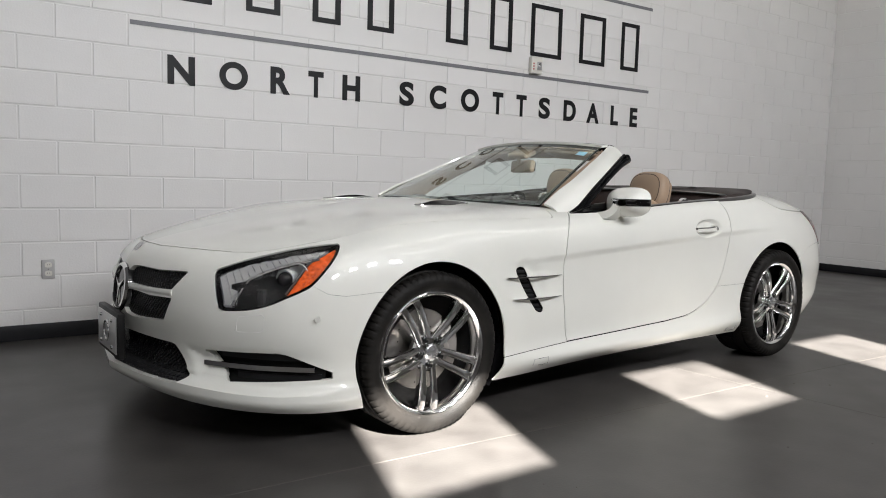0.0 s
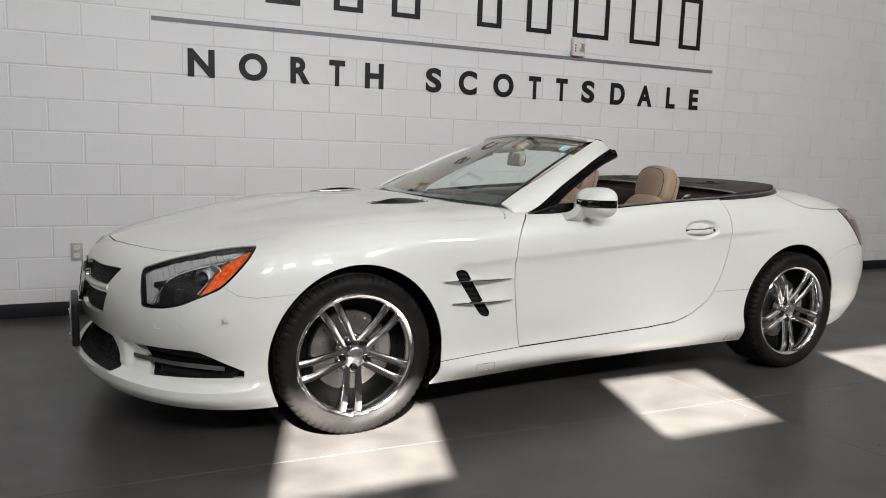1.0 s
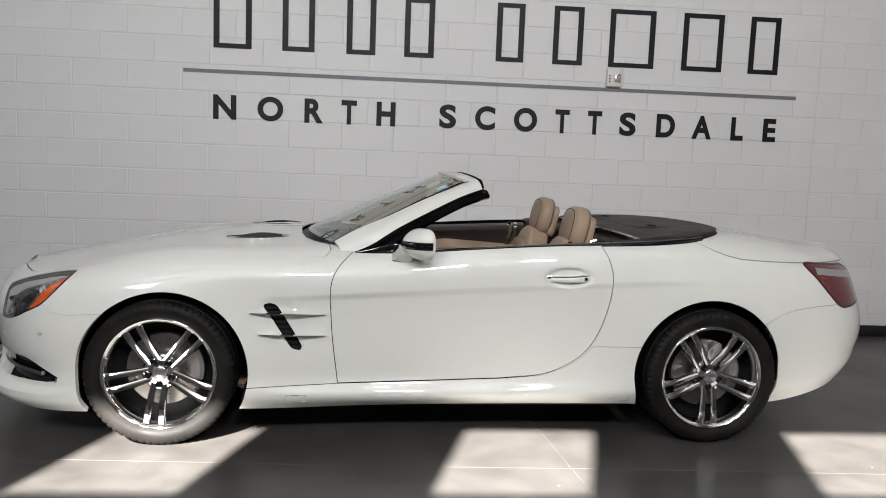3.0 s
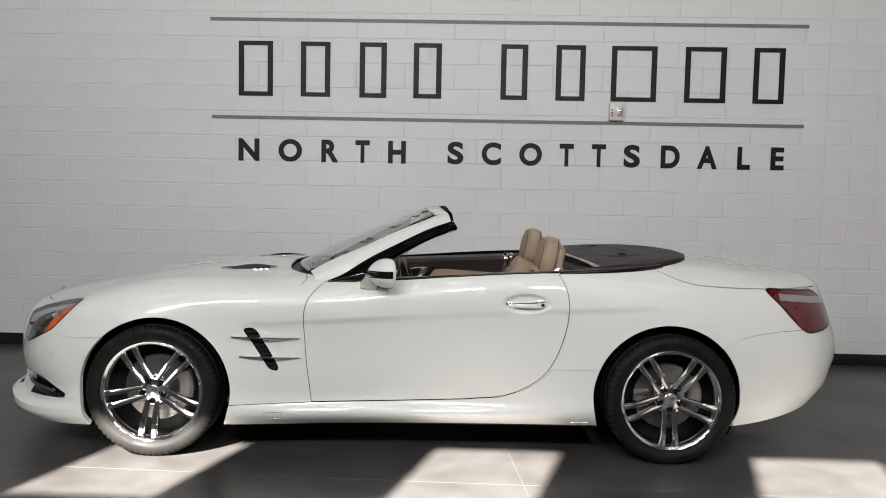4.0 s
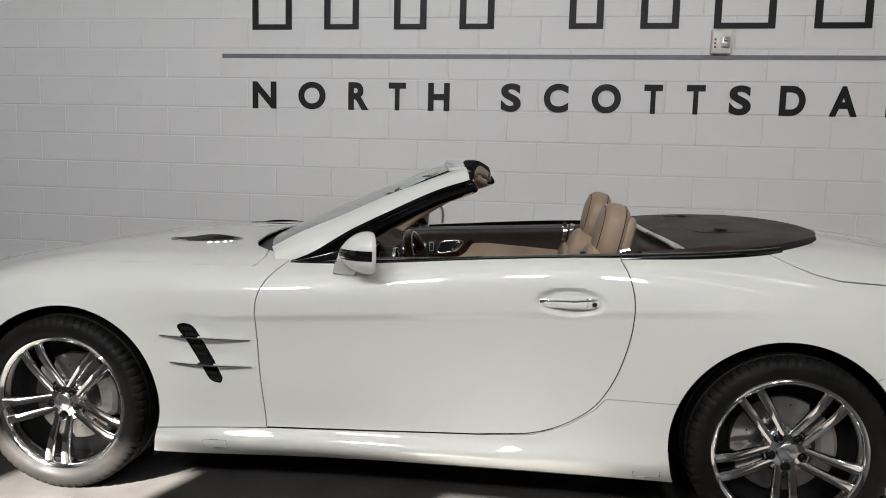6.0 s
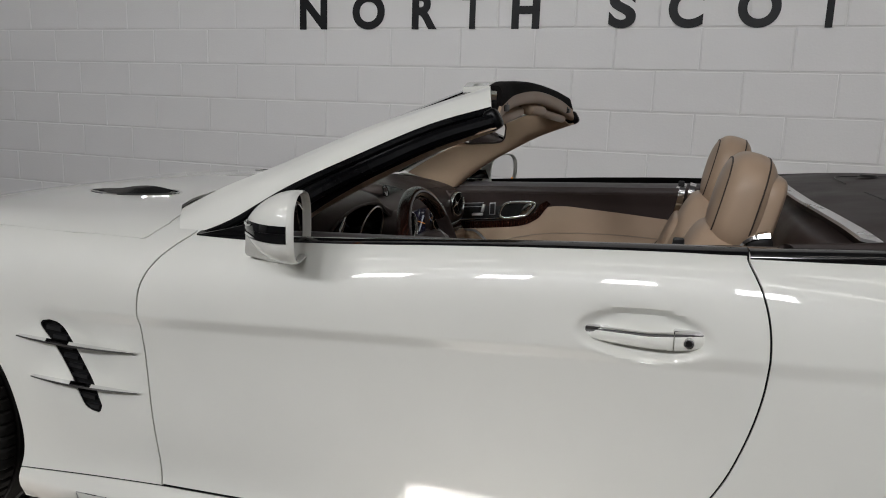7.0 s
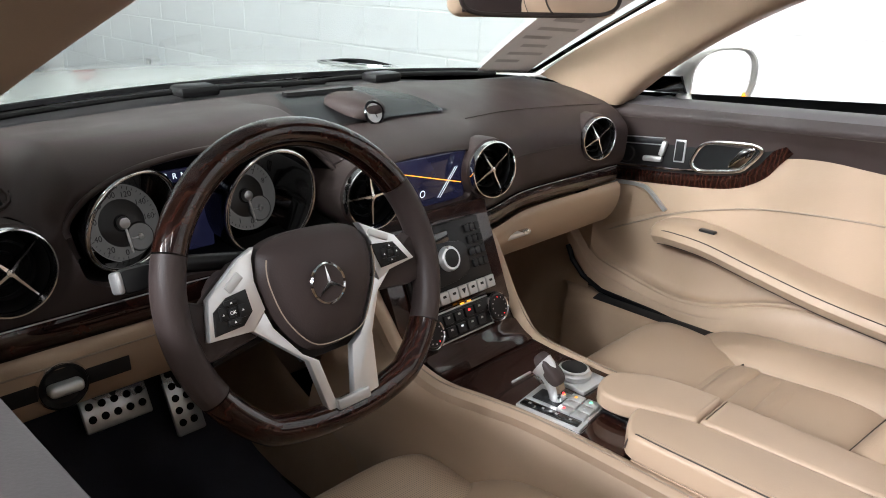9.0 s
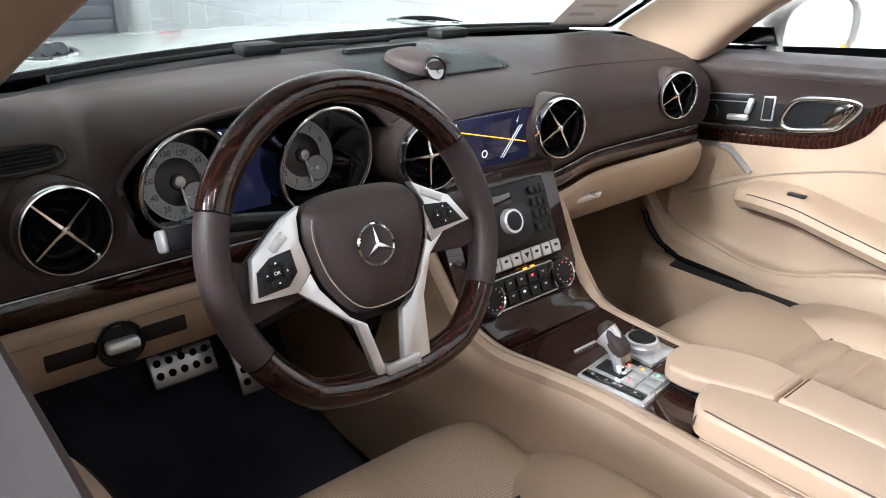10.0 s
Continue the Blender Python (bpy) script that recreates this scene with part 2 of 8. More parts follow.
def sweep(path, section, up=(0, 0, 1), loop=False, scale=None):
    """A closed section of (side, up) points carried along a path."""
    p = [Vector(q) for q in path]
    n, k, up = len(p), len(section), Vector(up)
    v, f = [], []
    for i in range(n):
        t = (p[(i + 1) % n] - p[i - 1]) if loop else (p[min(i + 1, n - 1)] - p[max(i - 1, 0)])
        side = t.cross(up).normalized()
        rise = side.cross(t).normalized()
        s = scale(i / max(n - 1, 1)) if scale else 1.0
        v += [tuple(p[i] + side * a * s + rise * b * s) for a, b in section]
    for i in range(n if loop else n - 1):
        j = (i + 1) % n
        for q in range(k):
            w = (q + 1) % k
            f.append((i * k + q, i * k + w, j * k + w, j * k + q))
    if not loop:
        f += [tuple(reversed(range(k))), tuple(range((n - 1) * k, n * k))]
    return v, f


def ring(r, n=10, ry=None):
    return [(r * math.cos(2 * math.pi * i / n), (ry or r) * math.sin(2 * math.pi * i / n)) for i in range(n)]


def tube(path, r, n=8, loop=False, up=(0.13, 0.21, 0.97)):
    return sweep(path, ring(r, n), up, loop)


def sheet(fn, nu, nv):
    """A grid of fn(u, v) over the unit square."""
    v = [tuple(fn(i / nu, j / nv)) for i in range(nu + 1) for j in range(nv + 1)]
    f = [(i * (nv + 1) + j, (i + 1) * (nv + 1) + j, (i + 1) * (nv + 1) + j + 1, i * (nv + 1) + j + 1) for i in range(nu) for j in range(nv)]
    return v, f


def clip(mesh, field):
    """What remains of a mesh where field(x, y, z) >= 0, cut cleanly along its zero line."""
    v, faces = mesh
    arr = np.asarray(v, float).reshape(-1, 3)
    val = np.asarray(field(arr[:, 0], arr[:, 1], arr[:, 2]), float)
    val = np.where(np.abs(val) < 1e-6, 1e-6, val)
    out, new_v, made = [], [tuple(p) for p in arr], {}
    for q in faces:
        s = [val[i] > 0 for i in q]
        if all(s):
            out.append(q)
            continue
        if not any(s):
            continue
        poly = []
        for k, i in enumerate(q):
            j = q[(k + 1) % len(q)]
            if val[i] > 0:
                poly.append(i)
            if (val[i] > 0) != (val[j] > 0):
                key = (min(i, j), max(i, j))
                if key not in made:
                    t = val[i] / (val[i] - val[j])
                    made[key] = len(new_v)
                    new_v.append(tuple(arr[i] + (arr[j] - arr[i]) * t))
                poly.append(made[key])
        if len(poly) >= 3:
            out.append(tuple(poly))
    used = sorted({i for q in out for i in q})
    at = {i: k for k, i in enumerate(used)}
    return [new_v[i] for i in used], [tuple(at[i] for i in q) for q in out]


def signed(poly):
    """A field of (a, b): the distance inside a closed outline, negative outside."""
    p = np.asarray(poly, float)
    q = np.roll(p, -1, axis=0)

    def field(a, b):
        a, b = np.asarray(a, float)[:, None], np.asarray(b, float)[:, None]
        e, w = q - p, np.stack([a - p[:, 0], b - p[:, 1]], -1)
        t = np.clip((w * e).sum(-1) / (e ** 2).sum(-1), 0, 1)
        d = np.sqrt(((w - e * t[..., None]) ** 2).sum(-1)).min(1)
        with np.errstate(divide="ignore", invalid="ignore"):
            cross = ((p[:, 1] > b) != (q[:, 1] > b)) & (a < (q[:, 0] - p[:, 0]) * (b - p[:, 1]) / (q[:, 1] - p[:, 1]) + p[:, 0])
        return np.where(cross.sum(1) % 2 == 1, d, -d)

    return field


def outline(pts, per=6, loop=True):
    """A rounded outline through flat points."""
    return [(q.x, q.y) for q in smooth_path([(a, b, 0) for a, b in pts], per, loop)]


def normals(mesh):
    v = np.asarray(mesh[0], float).reshape(-1, 3)
    n = np.zeros_like(v)
    for q in mesh[1]:
        c = np.cross(v[q[1]] - v[q[0]], v[q[2]] - v[q[0]])
        if len(q) > 3:
            c = c + np.cross(v[q[2]] - v[q[0]], v[q[3]] - v[q[0]])
        n[list(q)] += c
    return n / np.maximum(np.linalg.norm(n, axis=1, keepdims=True), 1e-12)


def borders(faces):
    seen = {}
    for q in faces:
        for k in range(len(q)):
            a, b = q[k], q[(k + 1) % len(q)]
            seen[(a, b)] = 1
    return [(a, b) for a, b in seen if (b, a) not in seen]


def offset(mesh, d):
    """The mesh pushed along its normals."""
    return [tuple(p) for p in np.asarray(mesh[0], float).reshape(-1, 3) + d * normals(mesh)], mesh[1]


def skirted(mesh, d):
    """The mesh with its free edges folded inwards by d."""
    v, n = np.asarray(mesh[0], float), normals(mesh)
    out_v, out_f, made = [tuple(p) for p in v], list(mesh[1]), {}

    def dup(i):
        if i not in made:
            made[i] = len(out_v)
            out_v.extend([tuple(v[i]), tuple(v[i] - d * n[i])])
        return made[i]

    for a, b in borders(mesh[1]):
        p, q = dup(a), dup(b)
        out_f.append((q, p, p + 1, q + 1))
    return out_v, out_f


def solid(mesh, d):
    """A sheet given thickness d inwards."""
    v, n = np.asarray(mesh[0], float), normals(mesh)
    k = len(v)
    f = list(mesh[1]) + [tuple(i + k for i in reversed(q)) for q in mesh[1]]
    f += [(b, a, a + k, b + k) for a, b in borders(mesh[1])]
    return [tuple(p) for p in v] + [tuple(p) for p in v - d * n], f


def pillow(c, size, turn=(0, 0, 0), e=0.45, e2=None, nu=28, nv=18, taper=None):
    """A padded block: a rounded box that bulges on all sides."""
    m = pose(*c, *turn)
    e2 = e2 or e
    p = lambda q, k: math.copysign(abs(q) ** k, q)

    def at(u, v):
        a, b = 2 * math.pi * u, math.pi * (v - 0.5)
        x, y, z = p(math.cos(b), e2) * p(math.cos(a), e), p(math.cos(b), e2) * p(math.sin(a), e), p(math.sin(b), e2)
        if taper:
            x, y = taper(x, y, z)
        return m @ Vector((x * size[0] / 2, y * size[1] / 2, z * size[2] / 2))

    return sheet(at, nu, nv)


def drawn_text(word, size, extrude, bold=0.0):
    """The flat letters of a word as a mesh, its lower left at the origin."""
    cu = bpy.data.curves.new("lettering", "FONT")
    cu.body, cu.size, cu.extrude, cu.offset = word, size, extrude, bold
    ob = new("lettering", cu)
    me = bpy.data.meshes.new_from_object(ob.evaluated_get(bpy.context.evaluated_depsgraph_get()))
    bpy.data.objects.remove(ob)
    xs = [v.co.x for v in me.vertices]
    ys = [v.co.y for v in me.vertices]
    out = ([(v.co.x - min(xs), v.co.y - min(ys), v.co.z) for v in me.vertices], [tuple(p.vertices) for p in me.polygons])
    bpy.data.meshes.remove(me)
    return out, max(xs) - min(xs), max(ys) - min(ys)


def structure(ob, label, category):
    return tagged(ob, label, category, kind="structure")

# ---- the hall ----
floor = structure(link("floor", sheet(lambda u, v: (S0 - 0.2 + u * (S1 - S0 + 0.4), BACK - 0.2 + v * (0.4 - BACK), 0), 40, 24), FLOOR, m=HALL), "dark grey-brown polished concrete floor with faint seams", "floor")
for a, b in (((-6.0, -2.62), (7.7, -2.98)), ((2.35, -7.9), (1.75, -2.0))):
    path = [(a[0] + (b[0] - a[0]) * i / 20, a[1] + (b[1] - a[1]) * i / 20 + 0.006 * math.sin(i * 1.7), 0.0) for i in range(21)]
    link("floor_seam", sweep(path, [(-0.0018, -0.001), (0.0018, -0.001), (0.0018, 0.0006), (-0.0018, 0.0006)]), FLOOR_SEAM, floor, m=HALL)

def grit():
    turn, bits = random.Random(11), []
    for k in range(70):
        x, y, r = turn.uniform(-2.5, 6.5), turn.uniform(-5.2, -1.2), turn.uniform(0.002, 0.007)
        ring_p = [(r * (0.6 + turn.random()) * math.cos(a), r * (0.6 + turn.random()) * math.sin(a)) for a in np.linspace(0, 2 * math.pi, 6, endpoint=False)]
        bits.append(([(x + a, y + b, 0.0) for a, b in ring_p] + [(x + a * 0.5, y + b * 0.5, r * 0.5) for a, b in ring_p], [(i, (i + 1) % 6, 6 + (i + 1) % 6, 6 + i) for i in range(6)] + [tuple(range(6, 12))]))
    return join(*bits)


ob = link("floor_grit", grit(), FLOOR_SEAM, smooth=False)
tagged(ob, "scattered specks of grit on the dark concrete floor", "grit", kind="stuff")

# sign wall: a mortar core with proud painted blocks
wall_sign = structure(link("wall_sign", rbox((S0 + S1) / 2, 0.104, TOP / 2, S1 - S0 + 0.4, 0.2, TOP, 0), JOINT, m=HALL), "white painted concrete block wall with lettering", "wall")
wall_end = structure(link("wall_end", rbox(S1 + 0.104, BACK / 2, TOP / 2, 0.2, -BACK + 0.4, TOP, 0), JOINT, m=HALL), "white painted concrete block wall at the hall's end", "wall")
wall_front = structure(link("wall_front", rbox(S0 - 0.104, BACK / 2, TOP / 2, 0.2, -BACK + 0.4, TOP, 0), WALL_PAINT, m=HALL), "plain white painted wall behind a grey shutter", "wall")
ceiling = structure(link("ceiling", rbox((S0 + S1) / 2, BACK / 2, TOP + 0.1, S1 - S0 + 0.4, -BACK + 0.4, 0.2, 0), CEIL, m=HALL), "plain dark ceiling", "ceiling")
back = []
edges = [S0 - 0.2] + [e for s in WINDOWS for e in (s, s + WIN_W)] + [S1 + 0.2]
back.append(rbox((S0 + S1) / 2, BACK - 0.03, WIN_Z0 / 2, S1 - S0 + 0.4, 0.06, WIN_Z0, 0))
back.append(rbox((S0 + S1) / 2, BACK - 0.03, (TOP + WIN_Z1) / 2, S1 - S0 + 0.4, 0.06, TOP - WIN_Z1, 0))
for i in range(0, len(edges), 2):
    if edges[i + 1] - edges[i] > 0.01:
        back.append(rbox((edges[i] + edges[i + 1]) / 2, BACK - 0.03, (WIN_Z0 + WIN_Z1) / 2, edges[i + 1] - edges[i], 0.06, WIN_Z1 - WIN_Z0, 0))
wall_back = structure(link("wall_back", join(*back), FAR_GREY, m=HALL, smooth=False), "grey wall with a row of high windows", "wall")

# black rubber base along the walls
structure(link("baseboard", rbox((S0 + S1) / 2, -0.008, 0.047, S1 - S0, 0.014, 0.094, 0.003), BASE_BLACK, m=HALL), "black rubber base along the block wall", "baseboard")
structure(link("baseboard", rbox(S1 - 0.008, BACK / 2, 0.047, 0.014, -BACK - 0.04, 0.094, 0.003), BASE_BLACK, m=HALL), "black rubber base along the end wall", "baseboard")

# ceiling lights
for s, n in TUBES:
    lamp = link("ceiling_light", rbox(s, n, TOP - 0.07, 2.44, 0.30, 0.10, 0.01), SILVER, m=HALL)
    tagged(lamp, "long narrow ceiling light with two bare tubes", "ceiling light", "ceiling lights in the hall")
    for off in (-0.1, 0.1):
        link("tube", tube([(s - 1.18, n + off, TOP - 0.14), (s + 1.18, n + off, TOP - 0.14)], 0.014, 8), TUBE, lamp, m=HALL)

# wall signs and fittings
SIGN = -0.0035
sign = link("wall_rule", rbox(1.845, SIGN, 2.765, 4.90, 0.003, 0.028, 0), SIGN_GREY, m=HALL, smooth=False)
tagged(sign, "long thin grey painted line on the block wall", "painted line", "painted lines on the wall")
sign = link("wall_rule", rbox(1.85, SIGN, 1.962, 4.885, 0.003, 0.028, 0), SIGN_GREY, m=HALL, smooth=False)
tagged(sign, "long thin grey painted line on the block wall", "painted line", "painted lines on the wall")
sign = link("wall_ring", lathe([(0.235, 0), (0.265, 0), (0.265, 0.003), (0.235, 0.003)], 48, HALL @ pose(1.886, SIGN, 3.21, 90) @ Matrix.Diagonal((1.35, 1, 1, 1)), True), SIGN_GREY, smooth=False)
tagged(sign, "grey painted oval ring above the lettering", "painted ring")


def letter_box(s0, s1, z0, z1, w):
    """A thin upright outline of a letter's size."""
    return join(rbox(s0 + w / 2, SIGN, (z0 + z1) / 2, w, 0.003, z1 - z0, 0), rbox((s0 + s1) / 2, SIGN, z0 + w / 2 * 0.8, s1 - s0 - 2 * w, 0.003, w * 0.8, 0),
                rbox(s1 - w / 2, SIGN, (z0 + z1) / 2, w, 0.003, z1 - z0, 0), rbox((s0 + s1) / 2, SIGN, z1 - w / 2 * 0.8, s1 - s0 - 2 * w, 0.003, w * 0.8, 0))


def wall_letters(rows, size, z):
    for ch, s, wide in rows:
        mesh, w, h = drawn_text(ch, size, 0.0015, 0.010)
        m = HALL @ Matrix.Translation((s, SIGN, z)) @ pose(0, 0, 0, 90) @ Matrix.Diagonal((wide / w, 0.187 / h, 1, 1))
        ob = link("letter", mesh, SIGN_BLACK, smooth=False, m=m)
        tagged(ob, "bold black painted capital letter on the block wall", "letter", "small lettering on the wall")


wall_letters((("N", -0.368, 0.176), ("O", -0.031, 0.197), ("R", 0.329, 0.145), ("T", 0.614, 0.12), ("H", 0.888, 0.148)), 0.26, 1.600)
wall_letters((("S", 1.383, 0.133), ("C", 1.667, 0.161), ("O", 1.978, 0.187), ("T", 2.310, 0.116), ("T", 2.575, 0.116), ("S", 2.838, 0.134),
              ("D", 3.142, 0.155), ("A", 3.439, 0.164), ("L", 3.766, 0.104), ("E", 4.037, 0.108)), 0.26, 1.602)
# the large brand lettering stands as plain upright outlines
for s0, s1 in ((-0.367, -0.080), (0.152, 0.398), (0.642, 0.866), (1.089, 1.321), (1.809, 2.029), (2.261, 2.501), (2.713, 3.083), (3.311, 3.645), (3.866, 4.117)):
    ob = link("sign_shape", letter_box(s0, s1, 2.14, 2.59, 0.045), SIGN_BLACK, smooth=False, m=HALL)
    tagged(ob, "thin black painted upright outline on the block wall", "painted shape", "large painted shapes on the wall")


def wall_outlet(s, z):
    ob = link("wall_outlet", rbox(s, -0.006, z, 0.072, 0.012, 0.116, 0.004), GREY_PLATE, m=HALL)
    tagged(ob, "grey duplex wall outlet on the block wall", "outlet", "wall outlets")
    for dz in (-0.026, 0.026):
        socket = link("socket", prism(outline([(-0.016, -0.013), (0.016, -0.013), (0.016, 0.013), (-0.016, 0.013)], 3), 0.004, m=HALL @ pose(s, -0.0115, z + dz, 90)), IVORY, ob)
        for dx in (-0.006, 0.006):
            link("slot", rbox(s + dx, -0.0158, z + dz + 0.002, 0.002, 0.001, 0.008, 0), DARK, socket, m=HALL, smooth=False)
    link("screw", lathe([(0.0, 0.002), (0.003, 0.0015), (0.0035, 0)], 10, HALL @ pose(s, -0.012, z, 90)), STEEL, ob)


for s in (-1.077, 5.377, -3.95):
    wall_outlet(s, 0.425)

alarm = tagged(link("fire_alarm", rbox(2.763, -0.024, 2.055, 0.125, 0.048, 0.15, 0.012, 3), IVORY, m=HALL), "white fire alarm strobe box on the block wall", "fire alarm")
link("strobe", rbox(2.785, -0.052, 2.050, 0.05, 0.012, 0.07, 0.005), SILVER, alarm, "clear strobe lens", m=HALL)
link("flash", lathe([(0, 0.004), (0.010, 0.003), (0.014, 0)], 14, HALL @ pose(2.785, -0.058, 2.062, 90)), CHROME, alarm, m=HALL @ HALL.inverted())
for dz in (-0.035, -0.012, 0.011):
    link("marking", rbox(2.722, -0.0485, 2.055 + dz, 0.012, 0.0015, 0.014, 0), RED_PAINT, alarm, m=HALL, smooth=False)

# grey roller shutter on the front wall
shutter = structure(link("shutter_door", rbox(S0 + 0.02, -2.3, 1.55, 0.03, 3.9, 3.1, 0.004), DOOR_GREY, m=HALL), "grey roller shutter door with horizontal ribs", "shutter door")
for i in range(24):
    link("slat", rbox(S0 + 0.04, -2.3, 0.07 + i * 0.128, 0.014, 3.86, 0.112, 0.005), DOOR_GREY, shutter, m=HALL)
for n in (-0.30, -4.30):
    link("rail", rbox(S0 + 0.05, n, 1.6, 0.07, 0.09, 3.2, 0.006), SILVER, shutter, m=HALL)

ext = link("fire_extinguisher", lathe([(0, 0), (0.075, 0.0), (0.088, 0.012), (0.09, 0.04), (0.09, 0.40), (0.08, 0.45), (0.05, 0.485), (0.028, 0.495), (0.028, 0.53), (0, 0.53)], 32, HALL @ pose(-5.25, -0.105, 0.92)), RED_PAINT)
tagged(ext, "red fire extinguisher hung on the white wall", "fire extinguisher")
link("label_band", lathe([(0.0912, 0.22), (0.0915, 0.36)], 32, HALL @ pose(-5.25, -0.105, 0.92)), PAPER, ext, "white instruction label")
link("lever", rbox(-5.25, -0.15, 1.50, 0.03, 0.14, 0.02, 0.006), BUTTON, ext, m=HALL)
link("valve", rbox(-5.25, -0.105, 1.47, 0.045, 0.05, 0.05, 0.01), STEEL, ext, m=HALL)
link("hose", tube(smooth_path([(-5.25, -0.10, 1.46), (-5.36, -0.11, 1.42), (-5.375, -0.11, 1.22), (-5.36, -0.11, 1.06)], 6), 0.012), RUBBER, ext, m=HALL)

# the blocks
BLOCK_L, BLOCK_H, BED = 0.4064, 0.2032, -0.02


def block_mesh(w, h):
    v = [(-w, 0.012, -h), (w, 0.012, -h), (w, 0.012, h), (-w, 0.012, h), (-w, 0.0025, -h), (w, 0.0025, -h), (w, 0.0025, h), (-w, 0.0025, h),
         (-w + 0.003, 0, -h + 0.003), (w - 0.003, 0, -h + 0.003), (w - 0.003, 0, h - 0.003), (-w + 0.003, 0, h - 0.003)]
    f = [(8, 9, 10, 11)] + [(4 + i, 4 + (i + 1) % 4, 8 + (i + 1) % 4, 8 + i) for i in range(4)] + [(i, (i + 1) % 4, 4 + (i + 1) % 4, 4 + i) for i in range(4)]
    return v, f


def lay_blocks(wall, m, s0, s1, near0, near1, near_top, phase, joint=None):
    me = bpy.data.meshes.new("block")
    me.from_pydata(*[block_mesh(BLOCK_L / 2 - 0.0035, BLOCK_H / 2 - 0.0035)[0], [], block_mesh(BLOCK_L / 2, BLOCK_H / 2)[1]])
    me.materials.append(WALL_PAINT)
    rest, turn = [], random.Random(4)
    for row in range(int(TOP / BLOCK_H) + 1):
        z0, z1 = max(BED + row * BLOCK_H, 0.0), min(BED + (row + 1) * BLOCK_H, TOP)
        shift = phase + (BLOCK_L / 2 if row % 2 else 0)
        k = math.floor((s0 - shift) / BLOCK_L)
        cuts = [max(s0, shift + (k + i) * BLOCK_L) for i in range(int((s1 - s0) / BLOCK_L) + 3)]
        cuts = sorted({round(min(c, s1), 4) for c in cuts} | ({joint} if joint else set()))
        for a, b in zip(cuts, cuts[1:]):
            if b - a < 0.03 or z1 - z0 < 0.03:
                continue
            full = abs(b - a - BLOCK_L) < 0.002 and abs(z1 - z0 - BLOCK_H) < 0.002
            place = Matrix.Translation(((a + b) / 2, turn.uniform(-0.0006, 0.0006), (z0 + z1) / 2))
            if full and near0 <= a and b <= near1 and z1 < near_top:
                ob = new("block", me)
                ob.parent = wall
                ob.matrix_basis = m @ place @ pose(0, 0, 0, 0, turn.uniform(-0.12, 0.12), turn.uniform(-0.1, 0.1))
            else:
                rest.append(moved(block_mesh((b - a) / 2 - 0.0035, (z1 - z0) / 2 - 0.0035), m @ place))
    ob = link("block_field", join(*rest), WALL_PAINT, wall, smooth=False)
    ob["kind"] = "stuff"


def lay_all_blocks():
    lay_blocks(wall_sign, HALL, S0, S1, -2.6, 5.1, 3.1, 0.0035, 4.47)
    lay_blocks(wall_end, HALL @ pose(S1, 0, 0, 0, 0, -90), 0.0, -BACK, 9, 9, 0, 0.1)

# ---- the car ----
# x runs from the front axle to the rear, y across (the driver sits at minus y), z up
car = tagged(new("convertible_car"), "white two-seat convertible car with its roof down on the dark floor", "car")


def natural(ts, ps, at):
    """Natural cubic spline through ps at ts."""
    ts, ps, at = np.asarray(ts, float), np.asarray(ps, float), np.asarray(at, float)
    n, h = len(ts), np.diff(ts)
    a, r = np.eye(n), np.zeros_like(ps)
    for i in range(1, n - 1):
        a[i, i - 1 : i + 2] = h[i - 1], 2 * (h[i - 1] + h[i]), h[i]
        r[i] = 6 * ((ps[i + 1] - ps[i]) / h[i] - (ps[i] - ps[i - 1]) / h[i - 1])
    m = np.linalg.solve(a, r)
    i = np.clip(np.searchsorted(ts, at) - 1, 0, n - 2)
    d, e = (at - ts[i])[:, None], (ts[i + 1] - at)[:, None]
    g = h[i][:, None]
    return (m[i] * e ** 3 + m[i + 1] * d ** 3) / (6 * g) + (ps[i] / g - m[i] * g / 6) * e + (ps[i + 1] / g - m[i + 1] * g / 6) * d


def run(points, counts):
    """A spline through points with a set number of steps in each span."""
    p = np.asarray(points, float)
    ts = np.concatenate([[0], np.cumsum(np.maximum(np.linalg.norm(np.diff(p, axis=0), axis=1), 1e-3) ** 0.75)])
    at = np.concatenate([np.linspace(ts[i], ts[i + 1], c, endpoint=False) for i, c in enumerate(counts)] + [[ts[-1]]])
    return natural(ts, p, at)


